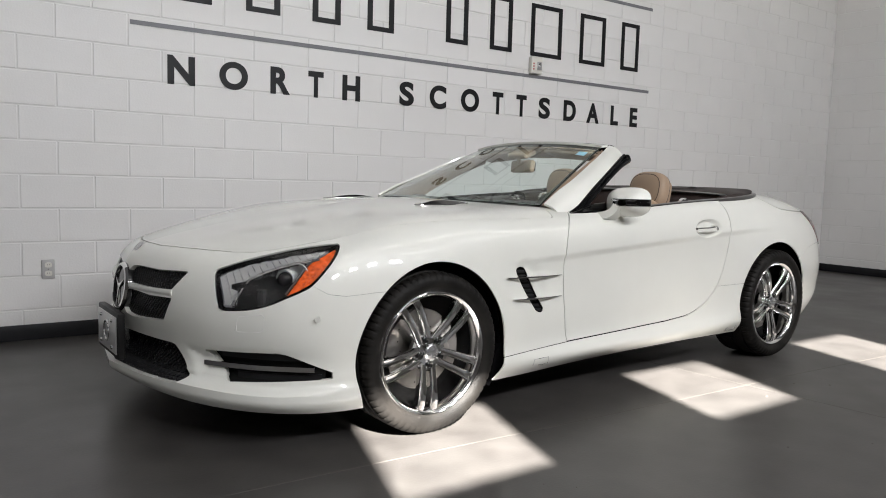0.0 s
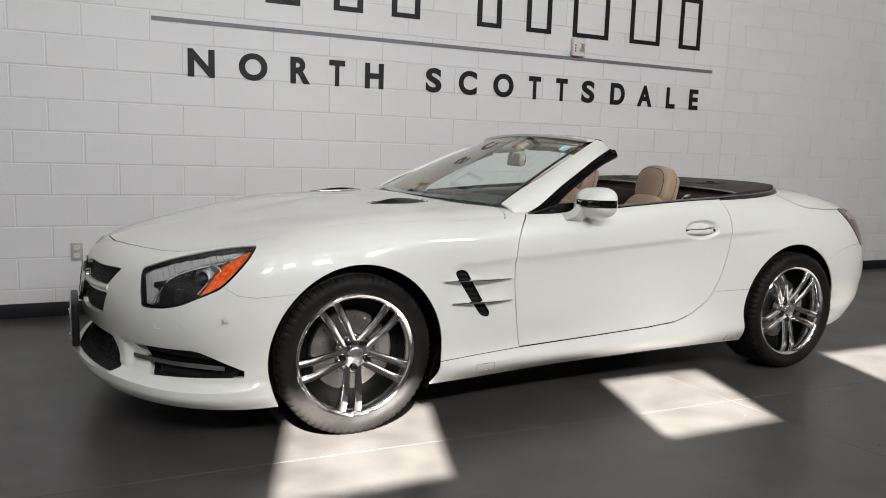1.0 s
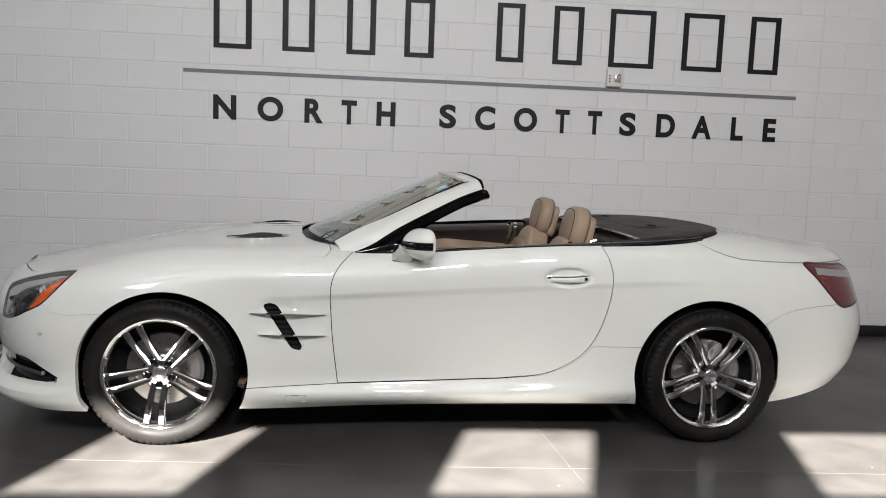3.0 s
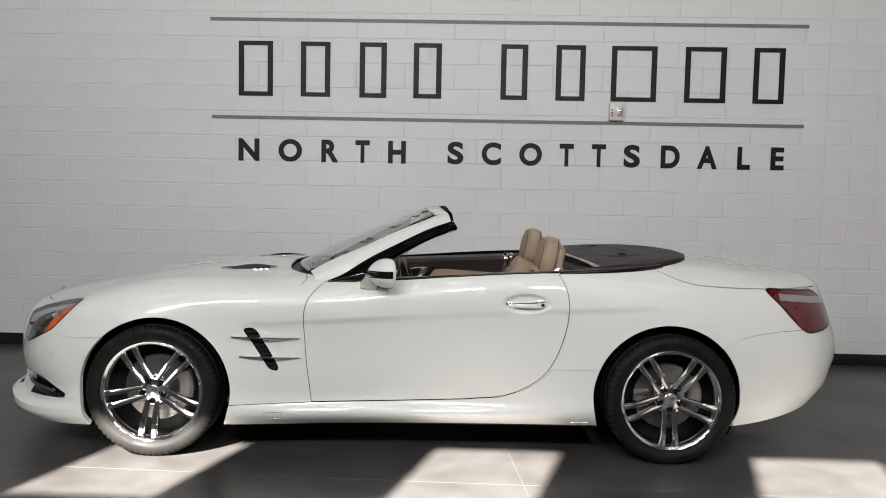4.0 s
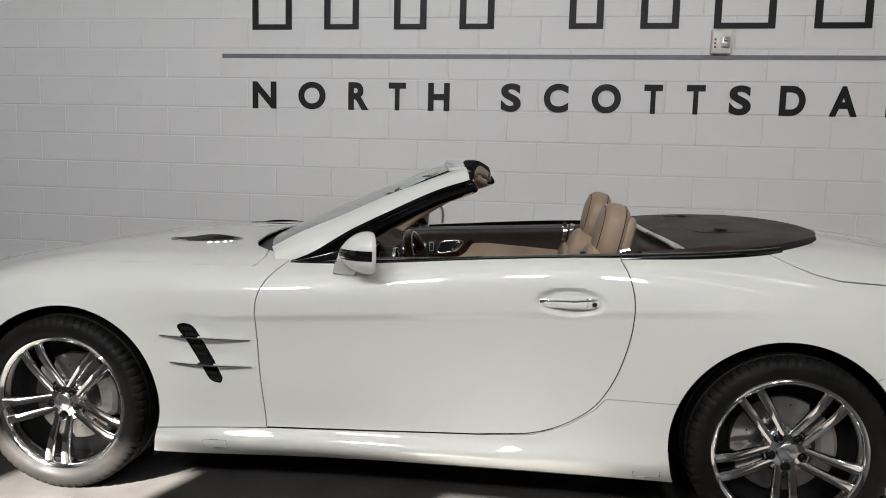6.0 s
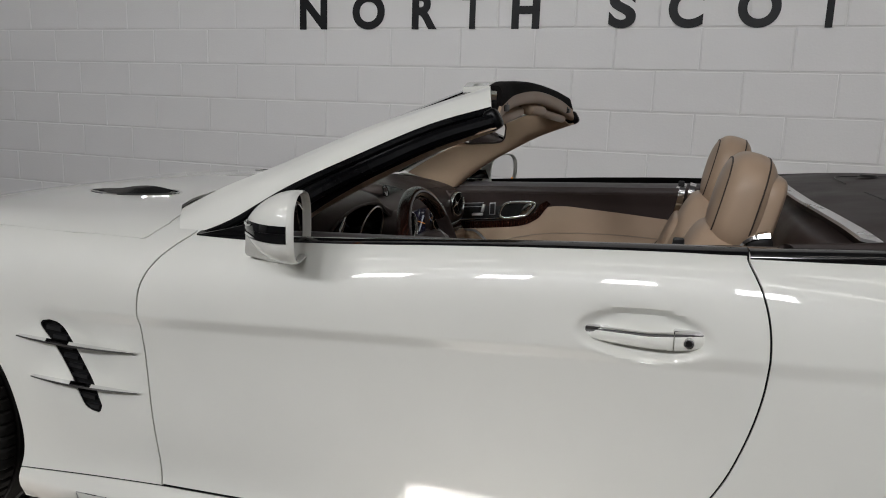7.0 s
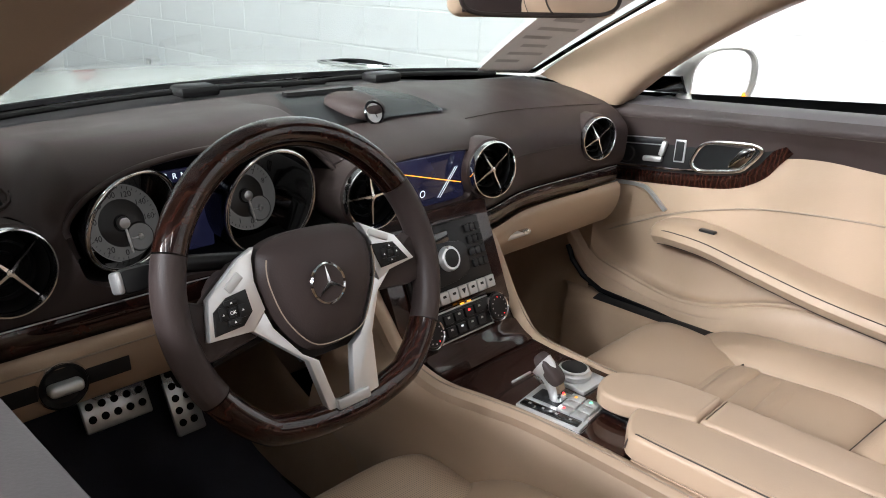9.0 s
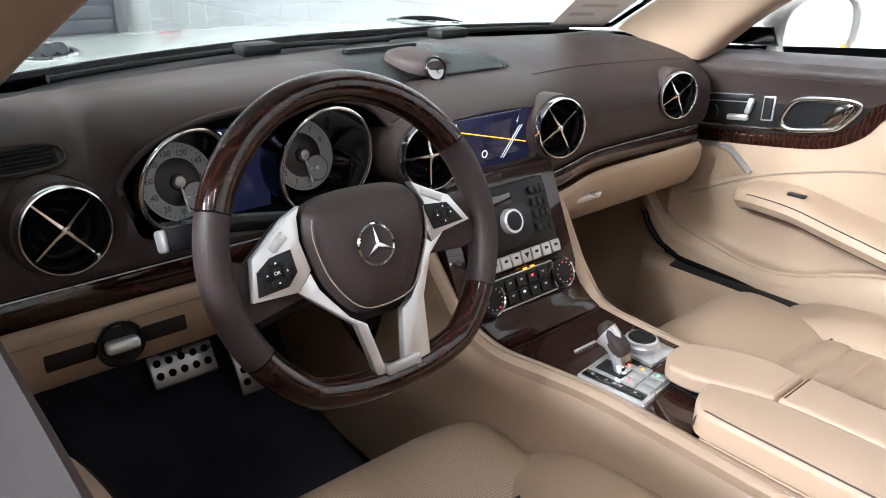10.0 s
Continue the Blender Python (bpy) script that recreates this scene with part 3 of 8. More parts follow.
# design lines of the right half: each goes from the middle of the nose round the side to the middle of the tail
LINES = [
    # underside edge
    [(-0.990, 0, 0.186), (-0.935, 0.35, 0.186), (-0.825, 0.62, 0.176), (-0.645, 0.80, 0.162), (-0.40, 0.885, 0.152), (0, 0.885, 0.16), (0.42, 0.875, 0.16), (0.85, 0.855, 0.168),
     (1.4, 0.850, 0.176), (2.0, 0.865, 0.182), (2.585, 0.885, 0.185), (3.0, 0.845, 0.195), (3.36, 0.72, 0.27), (3.53, 0.42, 0.31), (3.57, 0, 0.32)],
    # lip
    [(-1.018, 0, 0.222), (-0.960, 0.35, 0.226), (-0.850, 0.625, 0.222), (-0.665, 0.825, 0.208), (-0.40, 0.912, 0.205), (0, 0.92, 0.25), (0.42, 0.920, 0.236), (0.85, 0.919, 0.236),
     (1.4, 0.918, 0.240), (2.0, 0.924, 0.250), (2.585, 0.928, 0.28), (3.0, 0.885, 0.29), (3.41, 0.74, 0.36), (3.60, 0.43, 0.40), (3.64, 0, 0.41)],
    # step above the lip and the sill's ledge
    [(-0.968, 0, 0.285), (-0.902, 0.36, 0.288), (-0.788, 0.622, 0.284), (-0.618, 0.800, 0.272), (-0.40, 0.897, 0.29), (0, 0.924, 0.33), (0.42, 0.909, 0.282), (0.85, 0.896, 0.286),
     (1.4, 0.893, 0.291), (2.0, 0.911, 0.31), (2.585, 0.932, 0.36), (3.0, 0.889, 0.36), (3.425, 0.742, 0.42), (3.615, 0.43, 0.45), (3.655, 0, 0.455)],
    # bumper and rocker middle
    [(-0.975, 0, 0.42), (-0.900, 0.38, 0.42), (-0.785, 0.628, 0.42), (-0.620, 0.812, 0.42), (-0.40, 0.905, 0.43), (0, 0.93, 0.45), (0.42, 0.905, 0.42), (0.85, 0.887, 0.40),
     (1.4, 0.884, 0.41), (2.0, 0.905, 0.44), (2.585, 0.938, 0.47), (3.0, 0.900, 0.47), (3.44, 0.745, 0.50), (3.64, 0.43, 0.52), (3.68, 0, 0.525)],
    # waist
    [(-0.965, 0, 0.58), (-0.895, 0.41, 0.58), (-0.775, 0.610, 0.585), (-0.61, 0.800, 0.59), (-0.40, 0.902, 0.605), (0, 0.918, 0.665), (0.42, 0.896, 0.63), (0.85, 0.892, 0.63),
     (1.4, 0.893, 0.64), (2.0, 0.907, 0.655), (2.585, 0.932, 0.69), (3.0, 0.89, 0.67), (3.41, 0.745, 0.66), (3.615, 0.43, 0.67), (3.655, 0, 0.67)],
    # shoulder crease
    [(-0.925, 0, 0.685), (-0.842, 0.39, 0.685), (-0.712, 0.602, 0.69), (-0.555, 0.750, 0.705), (-0.385, 0.848, 0.742), (0, 0.865, 0.795), (0.42, 0.885, 0.79), (0.85, 0.900, 0.79),
     (1.4, 0.910, 0.80), (2.0, 0.910, 0.815), (2.585, 0.890, 0.84), (3.0, 0.845, 0.82), (3.35, 0.735, 0.79), (3.575, 0.43, 0.79), (3.615, 0, 0.79)],
    # crown of the wings, belt, deck edge
    [(-0.860, 0, 0.727), (-0.790, 0.32, 0.730), (-0.635, 0.550, 0.742), (-0.505, 0.662, 0.762), (-0.33, 0.768, 0.797), (0, 0.800, 0.852), (0.42, 0.812, 0.866), (0.85, 0.838, 0.873),
     (1.4, 0.868, 0.905), (2.0, 0.860, 0.945), (2.585, 0.795, 0.962), (3.0, 0.750, 0.925), (3.29, 0.68, 0.880), (3.53, 0.41, 0.893), (3.57, 0, 0.90)],
    # bonnet and deck, outer
    [(-0.70, 0, 0.772), (-0.655, 0.27, 0.775), (-0.53, 0.465, 0.788), (-0.42, 0.545, 0.806), (-0.25, 0.615, 0.838), (0, 0.655, 0.877), (0.42, 0.675, 0.896), (0.85, 0.70, 0.918),
     (1.4, 0.72, 0.955), (2.0, 0.70, 0.985), (2.585, 0.63, 1.005), (2.95, 0.56, 0.985), (3.19, 0.48, 0.955), (3.41, 0.28, 0.938), (3.44, 0, 0.94)],
    # bonnet and deck, inner
    [(-0.36, 0, 0.838), (-0.345, 0.15, 0.841), (-0.29, 0.26, 0.851), (-0.22, 0.31, 0.863), (-0.11, 0.35, 0.880), (0.08, 0.37, 0.900), (0.44, 0.38, 0.918), (0.85, 0.40, 0.932),
     (1.4, 0.40, 0.98), (2.0, 0.39, 1.005), (2.56, 0.35, 1.02), (2.84, 0.30, 1.008), (2.98, 0.25, 0.992), (3.10, 0.15, 0.985), (3.13, 0, 0.985)],
    # spine
    [(0.02, 0, 0.896), (0.025, 0, 0.897), (0.035, 0, 0.898), (0.06, 0, 0.902), (0.10, 0, 0.907), (0.22, 0, 0.919), (0.48, 0, 0.930), (0.85, 0, 0.938),
     (1.4, 0, 0.985), (2.0, 0, 1.01), (2.50, 0, 1.025), (2.70, 0, 1.020), (2.78, 0, 1.015), (2.83, 0, 1.012), (2.85, 0, 1.012)],
]
U_STEPS, V_STEPS = [24, 34, 28, 22, 24, 22, 22, 30, 74, 30, 20, 18, 14, 14], [6, 10, 14, 16, 32, 18, 12, 14, 14]
rails = np.stack([run(line, U_STEPS) for line in LINES])
skin = np.stack([run(rails[:, i], V_STEPS) for i in range(rails.shape[1])])
skin[0, :, 1] = skin[-1, :, 1] = 0
NU, NV = skin.shape[0], skin.shape[1]


def dent(field, way, depth, width):
    """Press part of the skin along way, by depth where field is deeper than width."""
    q = skin.reshape(-1, 3)
    k = np.clip(field(q[:, 0], q[:, 1], q[:, 2]) / width, 0, 1)
    q += (k * k * (3 - 2 * k) * depth(q))[:, None] * np.asarray(way, float)


ease = lambda a: np.clip(a, 0, 1) ** 2 * (3 - 2 * np.clip(a, 0, 1))
# the crisp shoulder line that rises along wing and door: a ridge that falls in quickly below
_q = skin.reshape(-1, 3)
_t = _q[:, 2] - np.interp(_q[:, 0], [0.25, 0.80, 1.30, 1.85, 2.30, 2.75], [0.672, 0.706, 0.738, 0.772, 0.796, 0.806])
_up = np.clip(1 - _t / 0.13, 0, 1) ** 2
_low = (1 - 1.7 * ease(-_t / 0.034)) * np.clip(1 + _t / 0.26, 0, 1) ** 1.5
_q[:, 1] += np.where(_q[:, 1] > 0.78, 0.0048 * np.where(_t > 0, _up, _low) * ease((_q[:, 0] - 0.30) / 0.5) * ease((2.75 - _q[:, 0]) / 0.7), 0.0)
# the front lip as a blade: upright at first, then a shelf back to the bumper
for k in range(1, 10):
    f, g = k / 10, float(ease((k / 10 - 0.38) / 0.4))
    near = 1 - ease((skin[:, 6 + k, 0] + 0.45) / 0.2)
    for axis in (0, 1):
        flat = skin[:, 6, axis] + (skin[:, 16, axis] - skin[:, 6, axis]) * g
        skin[:, 6 + k, axis] += (flat - skin[:, 6 + k, axis]) * near
BASIN = signed([(0.462, 0.386), (0.60, 0.390), (0.86, 0.402), (0.93, 0.385), (0.935, 0.272), (0.86, 0.256), (0.70, 0.246), (0.552, 0.252)])
dent(lambda x, y, z: np.where(x < -0.40, BASIN(y, z), -1.0), (0.8, -0.6, 0), lambda q: 0.024 * np.clip((0.90 - q[:, 1]) / 0.24, 0, 1), 0.05)
dent(lambda x, y, z: np.where(y > 0.8, 1 - np.hypot((x - 1.852) / 0.126, (z - 0.801) / 0.052), -1.0), (0, -1, 0), lambda q: 0.024, 0.36)
dent(lambda x, y, z: np.where(y > 0.8, 1 - np.hypot((x - 0.535 - 0.40 * (0.60 - z)) / 0.11, (z - 0.575) / 0.13), -1.0), (0, -1, 0), lambda q: 0.010, 0.6)
right_skin = ([tuple(p) for p in skin.reshape(-1, 3)], [(i * NV + j, i * NV + j + 1, (i + 1) * NV + j + 1, (i + 1) * NV + j) for i in range(NU - 1) for j in range(NV - 1)])
_c = normals(right_skin)[(NU // 2) * NV + 20]
if _c[1] < 0:
    right_skin = (right_skin[0], [tuple(reversed(q)) for q in right_skin[1]])

# ---- outlines of the panels, in x and z unless said otherwise; all serve both sides ----
ARCH_F, ARCH_R, ARCH = (0.014, 0.328), (2.567, 0.335), 0.372
GAP = 0.0019
DOOR = signed([(0.85, 1.2)] + [(x, z) for x, z in outline([(0.845, 0.888), (0.790, 0.835), (0.757, 0.775), (0.747, 0.70), (0.752, 0.60), (0.762, 0.48), (0.788, 0.2885)], 5, False)]
              + [(1.2, 0.3003), (1.55, 0.3133)] + outline([(1.60, 0.318), (1.74, 0.332), (1.85, 0.372), (1.945, 0.440), (2.005, 0.53), (2.042, 0.63), (2.062, 0.73), (2.062, 0.82), (2.045, 0.89), (2.016, 0.945)], 5, False) + [(2.016, 1.2)])
SILL = signed([(0.30, 0.0), (0.30, 0.262), (0.79, 0.286), (1.2, 0.298), (1.55, 0.311), (1.74, 0.326), (1.86, 0.368), (1.95, 0.430), (1.985, 0.472), (2.40, 0.476), (2.40, 0.0)])
LAMP = signed(outline([(-0.776, 0.529), (-0.74, 0.531), (-0.70, 0.538), (-0.65, 0.556), (-0.60, 0.582), (-0.555, 0.604), (-0.513, 0.629), (-0.442, 0.700), (-0.384, 0.766), (-0.388, 0.772), (-0.45, 0.762), (-0.51, 0.749), (-0.595, 0.728), (-0.672, 0.706), (-0.735, 0.681), (-0.768, 0.660), (-0.779, 0.60), (-0.780, 0.545)], 4))
TAIL = signed(outline([(3.095, 0.880), (3.20, 0.880), (3.32, 0.872), (3.42, 0.862), (3.50, 0.78), (3.50, 0.69), (3.42, 0.665), (3.31, 0.664), (3.235, 0.72), (3.16, 0.80)], 5))
VENT = signed(outline([(0.450, 0.640), (0.470, 0.655), (0.500, 0.650), (0.518, 0.632), (0.612, 0.480), (0.624, 0.455), (0.612, 0.440), (0.587, 0.446), (0.568, 0.462), (0.486, 0.585)], 4))
GRILLE_UP = signed(outline([(0.085, 0.642), (0.30, 0.648), (0.450, 0.654), (0.462, 0.642), (0.430, 0.588), (0.415, 0.583), (0.30, 0.579), (0.085, 0.575)], 3))
GRILLE_MID = signed(outline([(0.085, 0.547), (0.30, 0.549), (0.425, 0.552), (0.432, 0.541), (0.392, 0.468), (0.375, 0.460), (0.30, 0.452), (0.085, 0.448)], 3))
GRILLE_LOW = signed([(-0.3, 0.376), (0.41, 0.376), (0.428, 0.370), (0.526, 0.258), (0.522, 0.247), (0.25, 0.240), (-0.3, 0.238)])
FOG = signed([(0.556, 0.366), (0.565, 0.371), (0.795, 0.380), (0.812, 0.374), (0.896, 0.290), (0.888, 0.281), (0.665, 0.264), (0.652, 0.270)])
SEAM_B = [(-2.0, 0.634), (-0.522, 0.634), (-0.462, 0.597), (-0.40, 0.589), (-0.275, 0.598), (0.3, 0.598)]


def along(pts, x):
    return np.interp(x, [p[0] for p in pts], [p[1] for p in pts])


BONNET_X = [(-0.05, -0.856), (0.0, -0.856), (0.15, -0.842), (0.30, -0.800), (0.42, -0.748), (0.53, -0.686), (0.60, -0.628), (0.66, -0.535), (0.715, -0.44), (0.755, -0.36), (0.788, -0.2), (0.806, 0.0), (0.820, 0.28), (0.826, 0.46), (0.832, 0.64), (0.838, 0.73)]
COWL_X = [(0.0, 0.555), (0.3, 0.575), (0.5, 0.615), (0.61, 0.672), (0.70, 0.728), (0.78, 0.742), (0.84, 0.722), (0.95, 0.70)]


def bonnet_f(x, y, z):
    """Inside the bonnet: behind its front edge, inboard of its side edges, ahead of the scuttle."""
    a = np.abs(y)
    front = x - np.interp(a, [p[0] for p in BONNET_X], [p[1] for p in BONNET_X])
    side = np.interp(x, [p[1] for p in BONNET_X[8:]], [p[0] for p in BONNET_X[8:]]) - a
    front = np.where(x > -0.40, np.minimum(front * 0.75, side), front * 0.75)
    return np.minimum(np.minimum(front, np.interp(a, [p[0] for p in COWL_X], [p[1] for p in COWL_X]) - x), z - 0.70)


COCKPIT = signed([(0.55, -0.01), (0.572, 0.3), (0.607, 0.5), (0.652, 0.61), (0.70, 0.675), (0.80, 0.765), (0.855, 0.810), (1.0, 0.824), (1.4, 0.842), (1.7, 0.846), (2.0, 0.840), (2.3, 0.822)]
                 + outline([(2.45, 0.800), (2.56, 0.755), (2.66, 0.675), (2.74, 0.56), (2.80, 0.40), (2.83, 0.2), (2.84, -0.01)], 4, False))
SCOOP = signed(outline([(0.215, 0.450), (0.30, 0.490), (0.42, 0.495), (0.505, 0.465), (0.50, 0.425), (0.42, 0.405), (0.30, 0.415)], 4))
DECK_SEAM = [(2.40, 1.02), (2.49, 0.986), (2.58, 0.944), (2.65, 0.918), (2.73, 0.900), (2.90, 0.889), (3.10, 0.882), (3.7, 0.875)]


def arch_f(x, z):
    """Positive outside both wheel openings."""
    return np.minimum(np.hypot(x - ARCH_F[0], z - ARCH_F[1]), np.hypot(x - ARCH_R[0], z - ARCH_R[1])) - ARCH


def shell(*fields, mesh=None):
    m = mesh or right_skin
    for f in fields:
        m = clip(m, f)
    return m


arched = clip(clip(right_skin, lambda x, y, z: arch_f(x, z)), lambda x, y, z: np.where(z > 0.80, -COCKPIT(x, np.abs(y)), 1.0))
IN_LAMP = lambda x, y, z: np.where((y > 0.45) & (x < -0.3), LAMP(x, z), -1.0)
IN_TAIL = lambda x, y, z: np.where((y > 0.48) & (x > 3.0), TAIL(x, z), -1.0)
bumper_low = lambda x, z: along(SEAM_B, x) - z
bumper_part = lambda x, y, z: np.where(x < 0.0, np.where((y < 0.72) & (x < -0.55), 1.0, bumper_low(x, z)), -1.0)

front_m = shell(lambda x, y, z: -x, bumper_part, lambda x, y, z: -bonnet_f(x, y, z) - GAP, lambda x, y, z: -IN_LAMP(x, y, z) - GAP, mesh=arched)
nose_hole = lambda f: (lambda x, y, z: np.where(x < -0.44, -f(y, z), 1.0))
bumper_m = shell(nose_hole(GRILLE_UP), nose_hole(GRILLE_MID), nose_hole(GRILLE_LOW), nose_hole(FOG), mesh=front_m)
bonnet_m = shell(lambda x, y, z: np.where(x < 0.9, bonnet_f(x, y, z) - GAP, -1.0), lambda x, y, z: np.where((z > 0.8) & (x > 0) & (x < 0.7), -SCOOP(x, y), 1.0), lambda x, y, z: -IN_LAMP(x, y, z) - GAP, mesh=arched)
IN_DOOR = lambda x, y, z: DOOR(x, z)
IN_SILL = lambda x, y, z: SILL(x, z)
wing_m = shell(lambda x, y, z: 0.86 - x, lambda x, y, z: -bumper_part(x, y, z) - 0.001, lambda x, y, z: -bonnet_f(x, y, z) - GAP, lambda x, y, z: -IN_DOOR(x, y, z) - GAP,
               lambda x, y, z: -IN_SILL(x, y, z) - GAP, lambda x, y, z: -IN_LAMP(x, y, z) - GAP, lambda x, y, z: np.where(x > 0.4, -VENT(x, z), 1.0), lambda x, y, z: y - 0.45, mesh=arched)
door_m = shell(lambda x, y, z: IN_DOOR(x, y, z) - GAP, mesh=arched)
sill_m = shell(lambda x, y, z: IN_SILL(x, y, z) - GAP * 0.5, mesh=arched)
deck_f = lambda x, y, z: np.where(x > 2.3, z - along(DECK_SEAM, x), -1.0)
rear_seam = lambda x, z: along([(2.4, 0.40), (2.858, 0.604), (2.93, 0.640), (3.01, 0.661), (3.15, 0.676), (3.316, 0.680), (3.8, 0.672)], x) - z
quarter_m = shell(lambda x, y, z: x - 1.5, lambda x, y, z: -IN_DOOR(x, y, z) - GAP, lambda x, y, z: -IN_SILL(x, y, z) - GAP * 0.5, lambda x, y, z: -deck_f(x, y, z) - GAP,
                  lambda x, y, z: np.where(x > 2.75, -rear_seam(x, z) - 0.001, 1.0), lambda x, y, z: -IN_TAIL(x, y, z) - GAP, lambda x, y, z: np.where(x > 3.3, y - 0.52, 1.0), mesh=arched)
deck_m = shell(lambda x, y, z: np.maximum(deck_f(x, y, z) - GAP, np.where((x > 3.3) & (y < 0.52), z - 0.70, -1.0)), lambda x, y, z: -IN_TAIL(x, y, z) - GAP, mesh=arched)
rear_m = shell(lambda x, y, z: x - 2.75, lambda x, y, z: np.maximum(rear_seam(x, z) - 0.001, np.where((x > 3.3) & (y < 0.52), 0.70 - GAP - z, -1.0)), lambda x, y, z: -IN_TAIL(x, y, z) - GAP, mesh=arched)


def both(mesh):
    return join(flipped(mesh), mesh)


def pair(name, mesh, mat, label=""):
    """The same part on the driver's side and on the far side."""
    return link(name, flipped(mesh), mat, car, label), link(name, mesh, mat, car, label)


bonnet = link("bonnet", skirted(both(bonnet_m), 0.007), PAINT, car, "long white bonnet with two chrome-edged air outlets")
bumper = link("front_bumper", skirted(both(bumper_m), 0.024), PAINT, car, "white front bumper with black mesh intakes")
wings = pair("front_wing", skirted(wing_m, 0.006), PAINT)
def settled(mesh):
    """The far door's upper edge, which sits a little lower."""
    return [(x, y, z - 0.055 * float(ease((z - 0.68) / 0.20))) for x, y, z in mesh[0]], mesh[1]


doors = (link("door", flipped(skirted(door_m, 0.006)), PAINT, car), link("door", settled(skirted(door_m, 0.006)), PAINT, car))
sills = pair("sill", skirted(sill_m, 0.006), PAINT)
quarters = pair("rear_wing", skirted(quarter_m, 0.006), PAINT)
link("boot_lid", skirted(both(deck_m), 0.006), PAINT, car)
link("rear_bumper", skirted(both(rear_m), 0.006), PAINT, car)
# dark structure behind the panel gaps
inner = offset(shell(lambda x, y, z: np.where(x < -0.5, np.minimum(-GRILLE_UP(y, z) - 0.05, 9), 9.0), mesh=arched), -0.009)
link("inner_shell", both(clip(clip(inner, lambda x, y, z: x + 0.28), lambda x, y, z: arch_f(x, z) - 0.025)), DARK, car)


# ---- wheels ----
def tyre_mesh(r, half, rim):
    prof = [(rim, half - 0.022), (rim + 0.012, half - 0.006), (rim + 0.03, half + 0.001), (r - 0.035, half + 0.002), (r - 0.016, half - 0.004), (r - 0.005, half - 0.016)]
    prof += [(r - 0.001, half - 0.028), (r - 0.001, half - 0.048), (r - 0.008, half - 0.050), (r - 0.008, half - 0.058), (r, half - 0.060), (r, 0.012), (r - 0.008, 0.010), (r - 0.008, 0.0)]
    prof = prof + [(a, -b) for a, b in reversed(prof[:-1])]
    n, k = 320, len(prof)
    v, f = [], []
    for i in range(n):
        a = 2 * math.pi * i / n
        for j, (q, h) in enumerate(prof):
            groove = i % 5 == 0 and (4 <= j <= 7 or k - 8 <= j <= k - 5)
            q = q - (0.006 if groove else 0)
            v.append((q * math.cos(a), q * math.sin(a), h))
    for i in range(n):
        w = (i + 1) % n
        f += [(i * k + j, w * k + j, w * k + j + 1, i * k + j + 1) for j in range(k - 1)]
    return v, f


